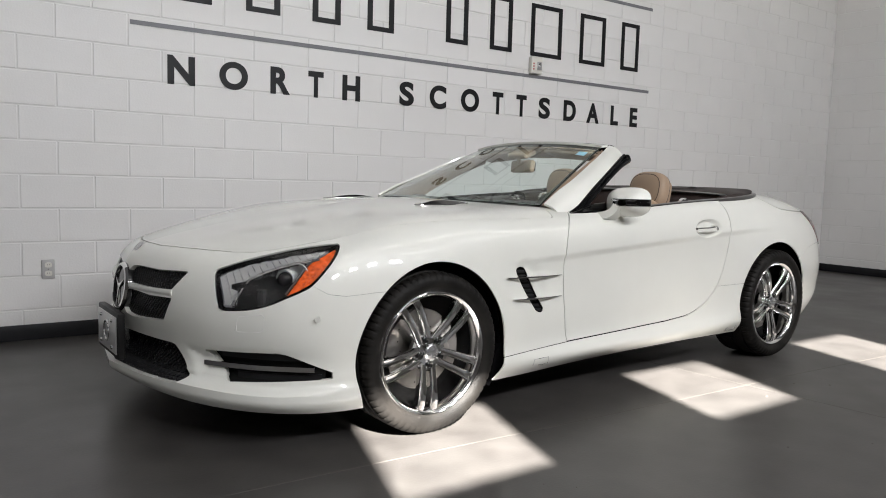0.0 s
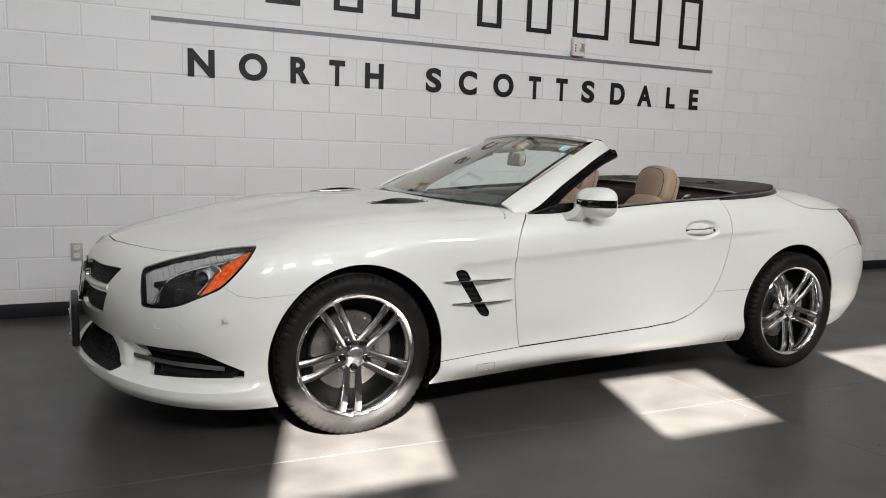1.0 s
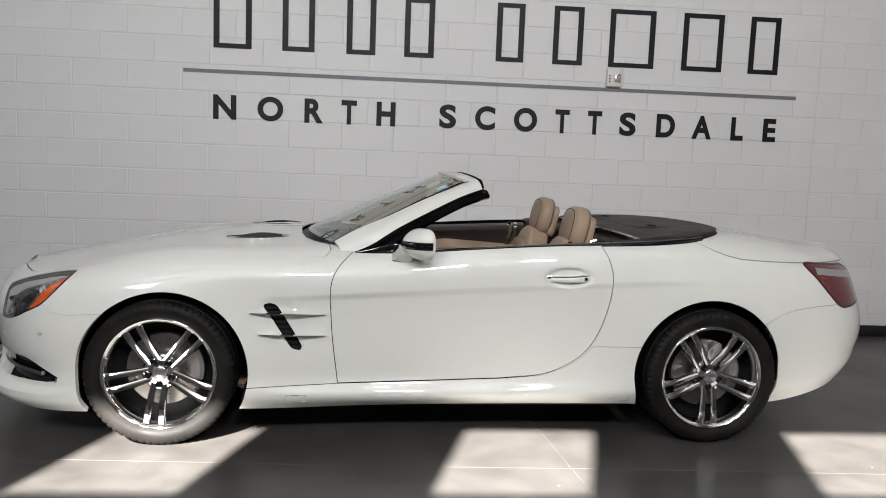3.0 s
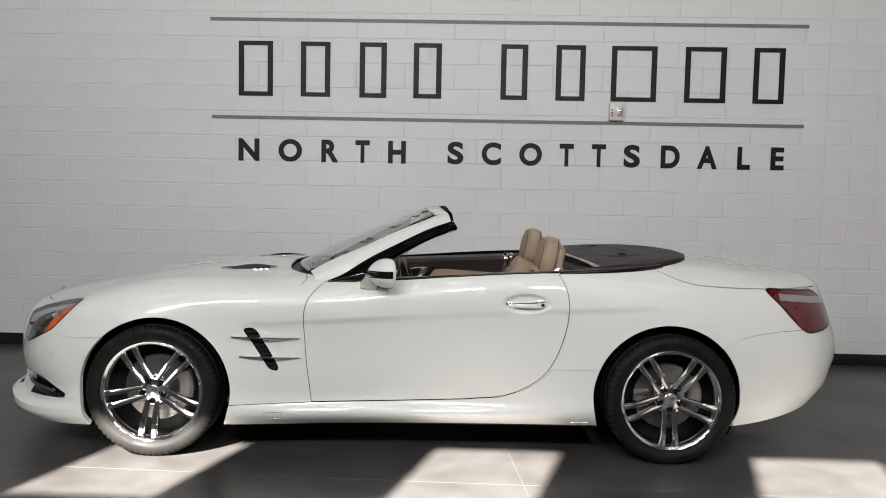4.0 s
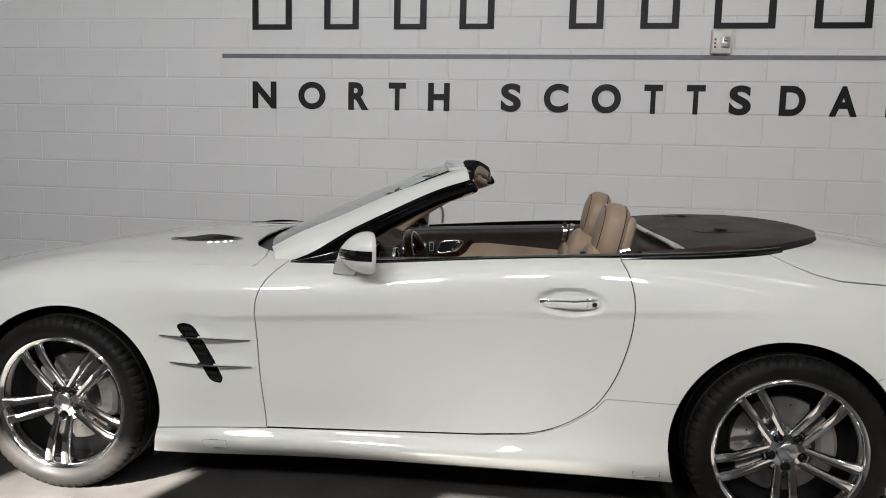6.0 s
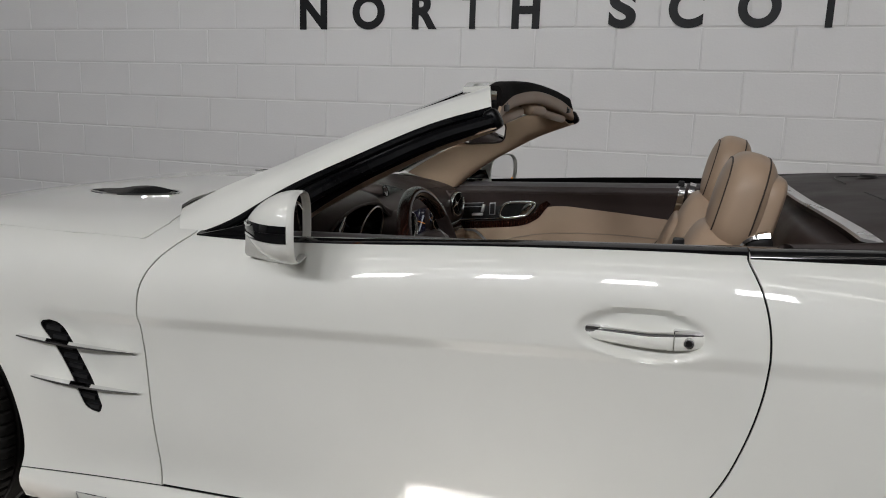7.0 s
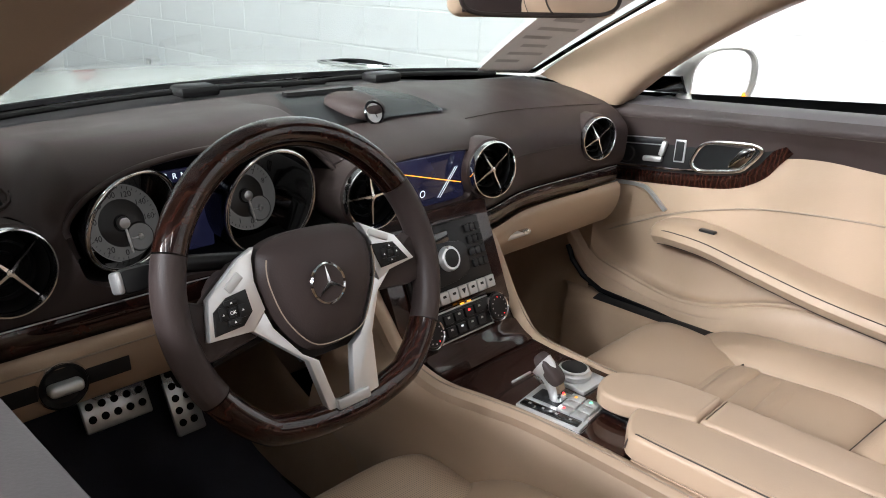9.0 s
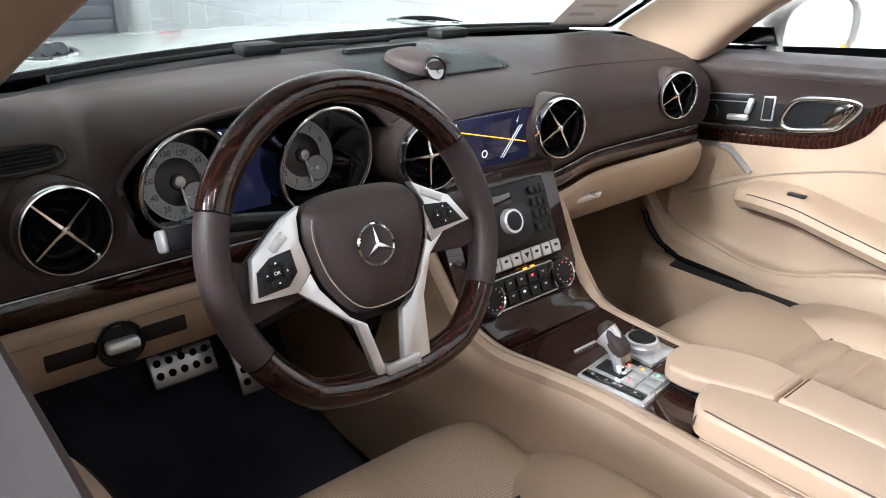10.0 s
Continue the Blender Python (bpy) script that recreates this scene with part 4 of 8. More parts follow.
def wheel(x, mid, r, half, rim, side, spin):
    """One wheel with its tyre, rim, brake; side 1 faces plus y."""
    m = pose(x, mid, r, -90) if side > 0 else Matrix.Diagonal((1, -1, 1, 1)) @ pose(x, mid, r, -90)
    flip = side < 0

    def put(name, mesh, mat, parent, label=""):
        v, f = moved(mesh, m)
        return link(name, (v, [tuple(reversed(q)) for q in f] if flip else f), mat, parent, label)

    face = half - 0.012
    barrel = lathe([(rim - 0.012, -half + 0.03), (rim - 0.018, face - 0.07), (rim - 0.024, face - 0.04), (rim - 0.016, face - 0.012), (rim - 0.010, face - 0.002), (rim, face + 0.003),
                    (rim + 0.006, face - 0.002), (rim + 0.006, face - 0.02), (rim, -half + 0.03)], 96, closed=True)
    spokes = []
    for k in range(5):
        a = -radians(spin) + 2 * math.pi * k / 5
        for q in (-1, 1):
            w = []
            for t in np.linspace(0, 1, 9):
                rad = 0.046 + (rim - 0.016 - 0.046) * t
                lat = q * (0.0225 + 0.0105 * t)
                w.append((rad * math.cos(a) - lat * math.sin(a), rad * math.sin(a) + lat * math.cos(a), face - 0.036 + 0.030 * math.sin(math.pi * 0.5 * min(1, t * 1.12)) ** 1.2 - 0.008 * max(0, t - 0.85) / 0.15))
            sec = [(-0.0125, -0.030), (0.0125, -0.030), (0.0155, -0.006), (0.0150, 0.000), (0.0105, 0.0055), (0.002, 0.0035), (-0.002, 0.0035), (-0.0105, 0.0055), (-0.0150, 0.000), (-0.0155, -0.006)]
            spokes.append(sweep(w, sec, (0, 0, 1), scale=lambda u: 0.92 + 0.28 * u))
    hub = lathe([(0.0, face - 0.022), (0.034, face - 0.022), (0.036, face - 0.028), (0.046, face - 0.030), (0.074, face - 0.033), (0.082, face - 0.043), (0.076, face - 0.075), (0, face - 0.075)], 60)
    top = put("wheel", join(barrel, hub), CHROME, car, "chrome wheel with five double spokes")
    for sp in spokes:
        put("spoke", sp, CHROME, top)
    put("tyre", tyre_mesh(r, half, rim + 0.001), TYRE, top, "black low-profile tyre, dusty at the bottom")
    put("hub_cap", lathe([(0, 0.004), (0.028, 0.003), (0.032, 0), (0.034, -0.008)], 40, pose(0, 0, face - 0.016)), LAMP_GREY, top)
    star = [rbox(0.0, 0.012, 0, 0.004, 0.024, 0.002, 0, m=pose(0, 0, face - 0.014, 0, 0, 60 + 120 * k)) for k in range(3)]
    put("emblem", join(*star, lathe([(0.023, 0), (0.026, 0.0015), (0.027, 0)], 36, pose(0, 0, face - 0.0155))), CHROME, top)
    for k in range(5):
        a = -radians(spin) + 2 * math.pi * k / 5
        put("wheel_bolt", lathe([(0, 0.006), (0.007, 0.006), (0.011, 0.002), (0.013, 0.003), (0.0145, 0.006), (0.0165, 0.005), (0.017, -0.004)], 14, pose(0.054 * math.cos(a), 0.054 * math.sin(a), face - 0.031)), BLACK_TRIM, top)
    disc = put("brake_disc", lathe([(0.06, face - 0.10), (0.165, face - 0.10), (0.167, face - 0.104), (0.167, face - 0.128), (0.06, face - 0.13)], 72), STEEL, top, "drilled steel brake disc")
    for hole in [lathe([(0, 0), (0.0035, 0)], 8, pose(q * math.cos(a), q * math.sin(a), face - 0.0994)) for k in range(18) for q, a in ((0.10 + 0.02 * (k % 3), k * math.pi / 9),)]:
        put("drilled_hole", hole, DARK, disc)
    arc = [(0.145 * math.cos(a), 0.145 * math.sin(a), face - 0.085) for a in np.linspace(-0.55, 0.55, 9)]
    put("brake_caliper", sweep(arc, [(-0.035, -0.05), (0.03, -0.05), (0.035, 0.0), (0.02, 0.014), (-0.02, 0.014), (-0.035, 0.0)], (0, 0, 1)), CALIPER, top, "grey brake caliper")
    put("backing", lathe([(0, face - 0.14), (rim - 0.014, face - 0.15)], 40), DARK, top)


wheel(0.0, 0.803, 0.330, 0.125, 0.249, -1, 120)
wheel(0.0, 0.803, 0.330, 0.125, 0.249, 1, 80)
wheel(2.587, 0.798, 0.328, 0.135, 0.249, -1, 125)
wheel(2.587, 0.798, 0.328, 0.135, 0.249, 1, 95)

# wheel housings and underside
for cx, cz in (ARCH_F, ARCH_R):
    arc = [(cx + (ARCH + 0.006) * math.cos(a), cz + (ARCH + 0.006) * math.sin(a)) for a in np.linspace(math.pi * 1.17, -math.pi * 0.17, 40)]
    liner = ([(x, y, z) for x, z in arc for y in (0.868, 0.55)], [(2 * i, 2 * i + 1, 2 * i + 3, 2 * i + 2) for i in range(39)])
    disc = ([(cx, 0.55, cz)] + [(x, 0.55, z) for x, z in arc], [(0, i + 1, i + 2) for i in range(39)])
    pair("wheel_housing", join(liner, disc), RUBBER)
link("underbody", join(rbox(1.3, 0, 0.19, 1.78, 1.68, 0.05, 0.01), rbox(-0.52, 0, 0.21, 0.5, 1.0, 0.05, 0.01), rbox(3.12, 0, 0.31, 0.5, 1.2, 0.06, 0.01), rbox(1.3, 0, 0.22, 4.0, 1.0, 0.06, 0.01)), DARK, car)
flap = prism(outline([(0.355, 0.16), (0.43, 0.165), (0.44, 0.24), (0.43, 0.30), (0.395, 0.32), (0.36, 0.25)], 3), 0.06, 0.006, m=pose(0, 0.87, 0, 90))
pair("mud_flap", flap, RUBBER, "scuffed black liner behind the front wheel")

# ---- front ----
_front = np.asarray(front_m[0])


def nose_x(y, z):
    d = ((_front[:, 1] - abs(y)) ** 2 + (_front[:, 2] - z) ** 2) + np.where(_front[:, 0] > -0.5, 9, 0)
    i = np.argsort(d)[:4]
    w = 1 / (d[i] + 1e-6)
    return float((_front[i, 0] * w).sum() / w.sum())


def grille(name, field, y0, y1, z0, z1, pitch, depth, label):
    """Diagonal mesh set back in an opening, with its dark backing."""
    bars = []
    n = int((y1 - y0 + z1 - z0) / pitch) + 2
    for s in (1, -1):
        for k in range(-n, n):
            pts = []
            for t in np.linspace(z0, z1, 26):
                y = y0 + k * pitch + s * (t - z0) * 1.15
                if field(np.array([y]), np.array([t]))[0] > -0.006 and y0 <= y <= y1:
                    pts.append((nose_x(y, t) + depth, y, t))
            if len(pts) > 1:
                bars.append(sweep(pts, [(-0.0025, -0.006), (0.0025, -0.006), (0.0025, 0.004), (-0.0025, 0.004)], (-1, 0, 0.05)))
    link(name, flipped(join(*bars)), MESH_BLACK, bumper, label, smooth=False)
    ob = link(name, join(*bars), MESH_BLACK, bumper, label, smooth=False)
    return ob


grille("upper_grille", GRILLE_UP, 0.0, 0.47, 0.57, 0.658, 0.019, 0.022, "black diagonal mesh in the upper intake")
grille("middle_grille", GRILLE_MID, 0.0, 0.44, 0.445, 0.556, 0.019, 0.022, "black diagonal mesh in the middle intake")
grille("lower_grille", GRILLE_LOW, 0.0, 0.53, 0.235, 0.38, 0.022, 0.028, "black diagonal mesh in the lower intake")
for y in (-1, 1):
    back_plate = [(nose_x(a, b) + 0.05, y * a, b) for a in np.linspace(0.0, 0.86, 14) for b in np.linspace(0.225, 0.67, 10)]
    f = [(i * 10 + j, i * 10 + j + 1, (i + 1) * 10 + j + 1, (i + 1) * 10 + j) for i in range(13) for j in range(9)]
    link("intake_backing", (back_plate, f), DARK, bumper)
link("nose_emblem", lathe([(0, 0.010), (0.082, 0.006), (0.085, 0.014), (0.097, 0.012), (0.102, 0.0), (0.1, -0.03)], 56, pose(-0.962, 0, 0.545, 0, -82, 0)), BLACK_TRIM, bumper, "large round chrome-ringed emblem in the grille")
link("emblem_ring", lathe([(0.084, 0.010), (0.088, 0.016), (0.098, 0.014), (0.103, 0.004)], 56, pose(-0.962, 0, 0.545, 0, -82, 0)), CHROME, bumper)
link("emblem_star", join(*[prism([(-0.007, 0), (0.007, 0), (0.0, 0.084)], 0.005, m=pose(-0.962, 0, 0.545, 0, -82, 0) @ pose(0, 0, 0.010, 0, 0, 90 + 120 * k)) for k in range(3)]), CHROME, bumper)
link("nose_badge", lathe([(0, 0.004), (0.026, 0.003), (0.03, 0)], 32, pose(-0.895, 0, 0.712, 0, -48, 0)), SATIN, bumper, "small round metal badge on the nose")
# bar and fog intakes
for y in (-1, 1):
    path = [(nose_x(a, 0.564) + 0.004, y * a, 0.562 + 0.008 * (a / 0.4) ** 2) for a in np.linspace(0.095, 0.432, 18)]
    link("grille_bar", sweep(path, [(-0.010, -0.012), (0.004, -0.012), (0.007, -0.004), (0.007, 0.004), (0.004, 0.012), (-0.010, 0.012)] if y < 0 else [(0.010, -0.012), (-0.004, -0.012), (-0.007, -0.004), (-0.007, 0.004), (-0.004, 0.012), (0.010, 0.012)]), PAINT, bumper, "white bar across the grille")
    path = [(nose_x(a, 0.322) - 0.002 + 0.012 * (a - 0.54), a, 0.320) for a in (0.545, 0.60, 0.66, 0.73, 0.80, 0.868)]
    link("fog_bar", sweep(smooth_path([(a, y * b, c) for a, b, c in path], 6), [(-0.010, -0.009), (0.006, -0.010), (0.010, -0.003), (0.006, 0.008), (-0.010, 0.009)] if y > 0 else [(0.010, -0.009), (-0.006, -0.010), (-0.010, -0.003), (-0.006, 0.008), (0.010, 0.009)], (0, 0, 1)), CHROME, bumper, "chrome blade across the side intake")
    for k, b in enumerate((0.358, 0.285)):
        pts = [(nose_x(a, b) + 0.030, y * a, b) for a in np.linspace(0.59 + 0.06 * k, 0.83 + 0.03 * k, 8)]
        link("intake_rib", sweep(pts, [(-0.003, -0.012), (0.003, -0.012), (0.003, 0.012), (-0.003, 0.012)], (0, 0, 1)), MESH_BLACK, bumper)
    for a, b in ((0.640, 0.468), (0.893, 0.512)):
        link("parking_sensor", lathe([(0, 0.0003), (0.0095, 0.0003), (0.0102, -0.0006), (0.0110, 0.0003), (0.0120, -0.0006)], 24, Matrix.Translation((nose_x(a, b) + 0.001, y * a, b)) @ Vector((-0.9, y * (0.6 if a < 0.7 else 1.6), 0)).to_track_quat("Z", "Y").to_matrix().to_4x4()), PAINT, bumper)
    tow = [(0.702, 0.509), (0.770, 0.522), (0.777, 0.515), (0.776, 0.464), (0.768, 0.458), (0.705, 0.455), (0.698, 0.460), (0.697, 0.502)]
    link("tow_cover", tube([(nose_x(a, b) - 0.0005, y * a, b) for a, b in tow], 0.0011, 5, True), JOINT, bumper)
bracket = link("plate_bracket", rbox(-1.006, 0, 0.365, 0.030, 0.335, 0.19, 0.008), BUTTON, bumper, "black plastic plate holder")
link("dealer_plate", rbox(-1.023, 0, 0.365, 0.006, 0.30, 0.152, 0.004), SATIN, bracket, "plain bright metal front plate")
link("plate_ring", lathe([(0.034, 0), (0.037, 0.004), (0.043, 0.004), (0.046, 0)], 36, pose(-1.026, 0, 0.365, 0, -90, 0)), CHROME, bracket)
for y, z in ((-0.09, 0.45), (0.09, 0.45), (-0.09, 0.34), (0.09, 0.34)):
    link("plate_screw", lathe([(0, 0.007), (0.006, 0.006), (0.009, 0)], 14, pose(-1.026, y, z - 0.03, 0, -90, 0)), CHROME, bracket)

# ---- lamps ----
lamp_patch = shell(lambda x, y, z: IN_LAMP(x, y, z) - 0.001, mesh=arched)
_lamp = np.asarray(lamp_patch[0])


def lamp_at(x, z, d):
    """A point of the lamp's face, set back by d."""
    r = (_lamp[:, 0] - x) ** 2 + (_lamp[:, 2] - z) ** 2
    i = np.argsort(r)[:4]
    w = 1 / (r[i] + 1e-7)
    return (x + 0.75 * d, float((_lamp[i, 1] * w).sum() / w.sum()) - 0.66 * d, z)


AMBER_AREA = signed([(-0.394, 0.763), (-0.447, 0.702), (-0.514, 0.637), (-0.557, 0.611), (-0.596, 0.592), (-0.575, 0.618), (-0.551, 0.648), (-0.510, 0.697), (-0.482, 0.718), (-0.432, 0.744)])
STRIP = signed([(-0.768, 0.648), (-0.735, 0.672), (-0.672, 0.698), (-0.595, 0.720), (-0.51, 0.741), (-0.415, 0.762), (-0.43, 0.746), (-0.50, 0.716), (-0.56, 0.699), (-0.64, 0.670), (-0.700, 0.630), (-0.735, 0.575), (-0.748, 0.542), (-0.770, 0.540)])
housing = offset(lamp_patch, -0.060)
amber = offset(shell(lambda x, y, z: AMBER_AREA(x, z), mesh=lamp_patch), -0.008)
upper = shell(lambda x, y, z: STRIP(x, z), mesh=lamp_patch)
blades = [offset(shell(lambda x, y, z, k=k: 0.0092 - np.abs(x + 0.755 - 0.0205 * k), lambda x, y, z: STRIP(x, z) - 0.006, mesh=upper), -0.008) for k in range(17)]
for side in (0, 1):
    turn = flipped if side == 0 else (lambda q: q)
    lens = link("headlamp", turn(solid(lamp_patch, 0.003)), LENS, car, "clear headlamp with an amber reflector")
    lens.visible_shadow = False
    link("lamp_housing", turn(housing), MESH_BLACK, lens, "dark lamp housing")
    rim_m = skirted(shell(lambda x, y, z: 0.006 - LAMP(x, z), mesh=lamp_patch), 0.06)
    link("lamp_surround", turn(offset(rim_m, -0.004)), BLACK_TRIM, lens)
    link("amber_reflector", turn(amber), AMBER, lens, "orange side reflector")
    link("light_strip", turn(skirted(offset(upper, -0.014), 0.03)), LAMP_GREY, lens, "silver daytime light strip")
    for b in blades:
        if len(b[1]) > 2:
            link("light_blade", turn(skirted(b, 0.006)), SILVER, lens)
    for pts, r in (([(-0.742, 0.545), (-0.728, 0.58), (-0.694, 0.630), (-0.64, 0.664), (-0.56, 0.692), (-0.50, 0.708), (-0.47, 0.716)], 0.0042), ([(-0.602, 0.594), (-0.580, 0.620), (-0.556, 0.648), (-0.515, 0.694), (-0.487, 0.714)], 0.0055)):
        link("lamp_line", turn(tube(smooth_path([lamp_at(a, b, 0.012) for a, b in pts], 6), r, 8)), CHROME, lens)
    aim = Vector((-0.80, 0.58, 0.02)).to_track_quat("Z", "Y").to_matrix().to_4x4()
    bowl = Matrix.Translation(lamp_at(-0.605, 0.640, 0.050)) @ aim
    link("projector", turn(lathe([(0, 0.030), (0.012, 0.028), (0.022, 0.021), (0.029, 0.008), (0.031, 0.0)], 32, bowl)), BLACK_TRIM, lens, "round projector lens")
    link("projector_ring", turn(lathe([(0.030, 0.0), (0.036, 0.004), (0.041, -0.004), (0.041, -0.04)], 36, bowl)), SILVER, lens)
    link("reflector_bowl", turn(lathe([(0.008, -0.02), (0.026, -0.012), (0.040, 0.012), (0.042, 0.008)], 28, Matrix.Translation(lamp_at(-0.555, 0.662, 0.040)) @ aim)), SILVER, lens)
    link("lamp_block", turn(moved(rbox(0, 0, 0, 0.06, 0.03, 0.045, 0.006), Matrix.Translation(lamp_at(-0.675, 0.575, 0.042)) @ aim @ pose(0, 0, 0, 0, 0, 90))), MESH_BLACK, lens)

tail_patch = shell(lambda x, y, z: IN_TAIL(x, y, z) - 0.001, mesh=arched)
for side in (0, 1):
    turn = flipped if side == 0 else (lambda q: q)
    lamp = link("tail_lamp", turn(skirted(offset(tail_patch, 0.002), 0.03)), RED_LENS, car, "red wrap-around tail lamp with a clear band")
    band = offset(clip(clip(tail_patch, lambda x, y, z: 0.016 - np.abs(z - (0.838 - 0.10 * (x - 3.2)))), lambda x, y, z: x - 3.16), 0.004)
    link("clear_band", turn(band), SILVER, lamp, "pale reversing light band")
    for k in range(12):
        x0 = 3.175 + 0.022 * k
        rib = clip(clip(offset(band, 0.002), lambda x, y, z: 0.0022 - np.abs(x - x0 - 0.3 * (z - 0.83))), lambda x, y, z: y - 0.60)
        if len(rib[1]) > 1:
            link("band_rib", turn(rib), RED_LENS, lamp)
    rim_t = shell(lambda x, y, z: 0.007 - TAIL(x, z), mesh=tail_patch)
    link("lamp_border", turn(offset(rim_t, 0.0035)), BLACK_TRIM, lamp)

# ---- side details ----
vent_patch = shell(lambda x, y, z: np.where((x > 0.4) & (x < 0.7), VENT(x, z), -1.0), mesh=right_skin)
_side = np.asarray([p for p in right_skin[0] if p[1] > 0.6])


def side_y(x, z):
    d = (_side[:, 0] - x) ** 2 + (_side[:, 2] - z) ** 2
    i = np.argsort(d)[:4]
    w = 1 / (d[i] + 1e-7)
    return float((_side[i, 1] * w).sum() / w.sum())


# door handle: outward face, upper and lower edge along its length
HX = (1.735, 1.742, 1.755, 1.80, 1.863, 1.907, 1.935, 1.955, 1.963)
HF = (0.890, 0.895, 0.902, 0.912, 0.917, 0.916, 0.912, 0.904, 0.897)
HT = (0.7870, 0.7940, 0.7990, 0.8010, 0.8020, 0.8065, 0.8095, 0.8105, 0.8090)
HB = (0.7830, 0.7810, 0.7800, 0.7790, 0.7785, 0.7790, 0.7815, 0.7880, 0.7960)


def grip_section(x):
    f, t, b = (float(np.interp(x, HX, q)) for q in (HF, HT, HB))
    r = min(0.004, (t - b) * 0.4)
    return [(f - 0.016, t), (f - 0.004, t), (f - 0.001, t - r * 0.3), (f, t - r), (f + 0.0015, (t + b) / 2), (f, b + r), (f - 0.002, b + r * 0.3), (f - 0.005, b), (f - 0.016, b)]


def strip_section(x):
    f, t = (float(np.interp(x, HX, q)) for q in (HF, HT))
    return [(f - 0.015, t - 0.001), (f - 0.0015, t - 0.001), (f - 0.0012, t + 0.0012), (f - 0.004, t + 0.0040), (f - 0.010, t + 0.0058), (f - 0.015, t + 0.0050)]


def barrel(x0, x1, section, n):
    """A closed section of (y, z) that changes from x0 to x1, with end caps."""
    rows = [[(x, y, z) for y, z in section(x)] for x in np.linspace(x0, x1, n)]
    k = len(rows[0])
    faces = [(i * k + j, i * k + (j + 1) % k, (i + 1) * k + (j + 1) % k, (i + 1) * k + j) for i in range(n - 1) for j in range(k)]
    faces += [tuple(reversed(range(k))), tuple(range((n - 1) * k, n * k))]
    return [p for r in rows for p in r], faces


for side in (0, 1):
    turn = flipped if side == 0 else (lambda q: q)
    wing = wings[side]
    link("vent_backing", turn(offset(vent_patch, -0.022)), DARK, wing, "black side air outlet")
    link("vent_wall", turn(offset(shell(lambda x, y, z: 0.004 - VENT(x, z), mesh=vent_patch), -0.002)), BLACK_TRIM, wing)
    for k in range(9):
        z = 0.635 - k * 0.0225
        x0 = 0.460 + (0.64 - z) * 0.60
        link("vent_rib", turn(sweep([(x0 + t * 0.043, side_y(x0, z) - 0.009, z - 0.002 * t) for t in (0, 0.5, 1)], [(-0.006, -0.006), (0.004, -0.006), (0.002, 0.005), (-0.006, 0.003)])), MESH_BLACK, wing)
    for z, x0, x1 in ((0.606, 0.392, 0.728), (0.509, 0.432, 0.733)):
        n = 16
        path = [(x0 + (x1 - x0) * i / n, side_y(x0, z) + (side_y(x1, z) - side_y(x0, z)) * i / n + 0.006 + 0.008 * math.sin(math.pi * i / n), z + 0.004 - 0.004 * i / n) for i in range(n + 1)]
        link("chrome_fin", turn(sweep(path, [(-0.014, -0.002), (0.004, -0.0025), (0.008, 0.0), (0.004, 0.0035), (-0.014, 0.003)], scale=lambda u: 0.30 + 0.75 * math.sin(math.pi * min(0.98, 0.08 + u * 0.95)) ** 0.7)), CHROME, wing, "slim chrome fin across the outlet")
    # handle: the grip, its chrome inlay and the lock end
    door = doors[side]
    link("door_handle", turn(barrel(1.735, 1.9045, grip_section, 30)), PAINT, door, "white pull handle with a chrome strip")
    link("handle_inlay", turn(barrel(1.746, 1.9045, strip_section, 26)), CHROME, door)
    link("handle_cap", turn(barrel(1.9065, 1.963, grip_section, 16)), PAINT, door)
    link("handle_inlay", turn(barrel(1.9065, 1.9625, strip_section, 14)), CHROME, door)
    for x0, x1 in ((1.748, 1.792), (1.903, 1.950)):
        link("handle_arm", turn(rbox((x0 + x1) / 2, 0.884, float(np.interp((x0 + x1) / 2, HX, HT)) - 0.001, x1 - x0, 0.040, 0.014, 0.004)), CHROME, door)
    link("key_lock", turn(lathe([(0.0050, 0.001), (0.0060, 0.0030), (0.0085, 0.0035), (0.0100, 0.001), (0.0100, -0.004)], 28, pose(1.931, 0.9150, 0.797, -90))), CHROME, door)
    link("lock_core", turn(lathe([(0, 0.0012), (0.0055, 0.0012)], 20, pose(1.931, 0.9150, 0.797, -90))), BUTTON, door)


# small covers of the jacking points on the sills
_sill = np.asarray(sill_m[0])


def sill_y(x, z):
    r = (_sill[:, 0] - x) ** 2 + (_sill[:, 2] - z) ** 2
    return float(_sill[int(np.argmin(r)), 1])


for side in (0, 1):
    turn = flipped if side == 0 else (lambda q: q)
    for x in (0.60, 2.13):
        ring_pts = [(x - 0.045, 0.235), (x + 0.045, 0.237), (x + 0.047, 0.205), (x - 0.043, 0.203)]
        edge_pts = [(a[0] + (b[0] - a[0]) * k / 6, a[1] + (b[1] - a[1]) * k / 6) for a, b in zip(ring_pts, ring_pts[1:] + ring_pts[:1]) for k in range(6)]
        link("jack_cover", turn(tube([(a, sill_y(a, b) + 0.0004, b) for a, b in edge_pts], 0.0012, 5, True)), LAMP_GREY, sills[side])

# ---- windscreen, its frame, mirrors, belt trims, cover ----
def loft(rails, per=8, cols=10):
    """A sheet through a few rails, each a list of points."""
    rows = [smooth_path(r, per) for r in rails]
    lines = [smooth_path([row[i] for row in rows], max(2, cols // max(1, len(rows) - 1))) for i in range(len(rows[0]))]
    k = len(lines[0])
    v = [tuple(p) for line in lines for p in line]
    f = [(i * k + j, (i + 1) * k + j, (i + 1) * k + j + 1, i * k + j + 1) for i in range(len(lines) - 1) for j in range(k - 1)]
    return v, f


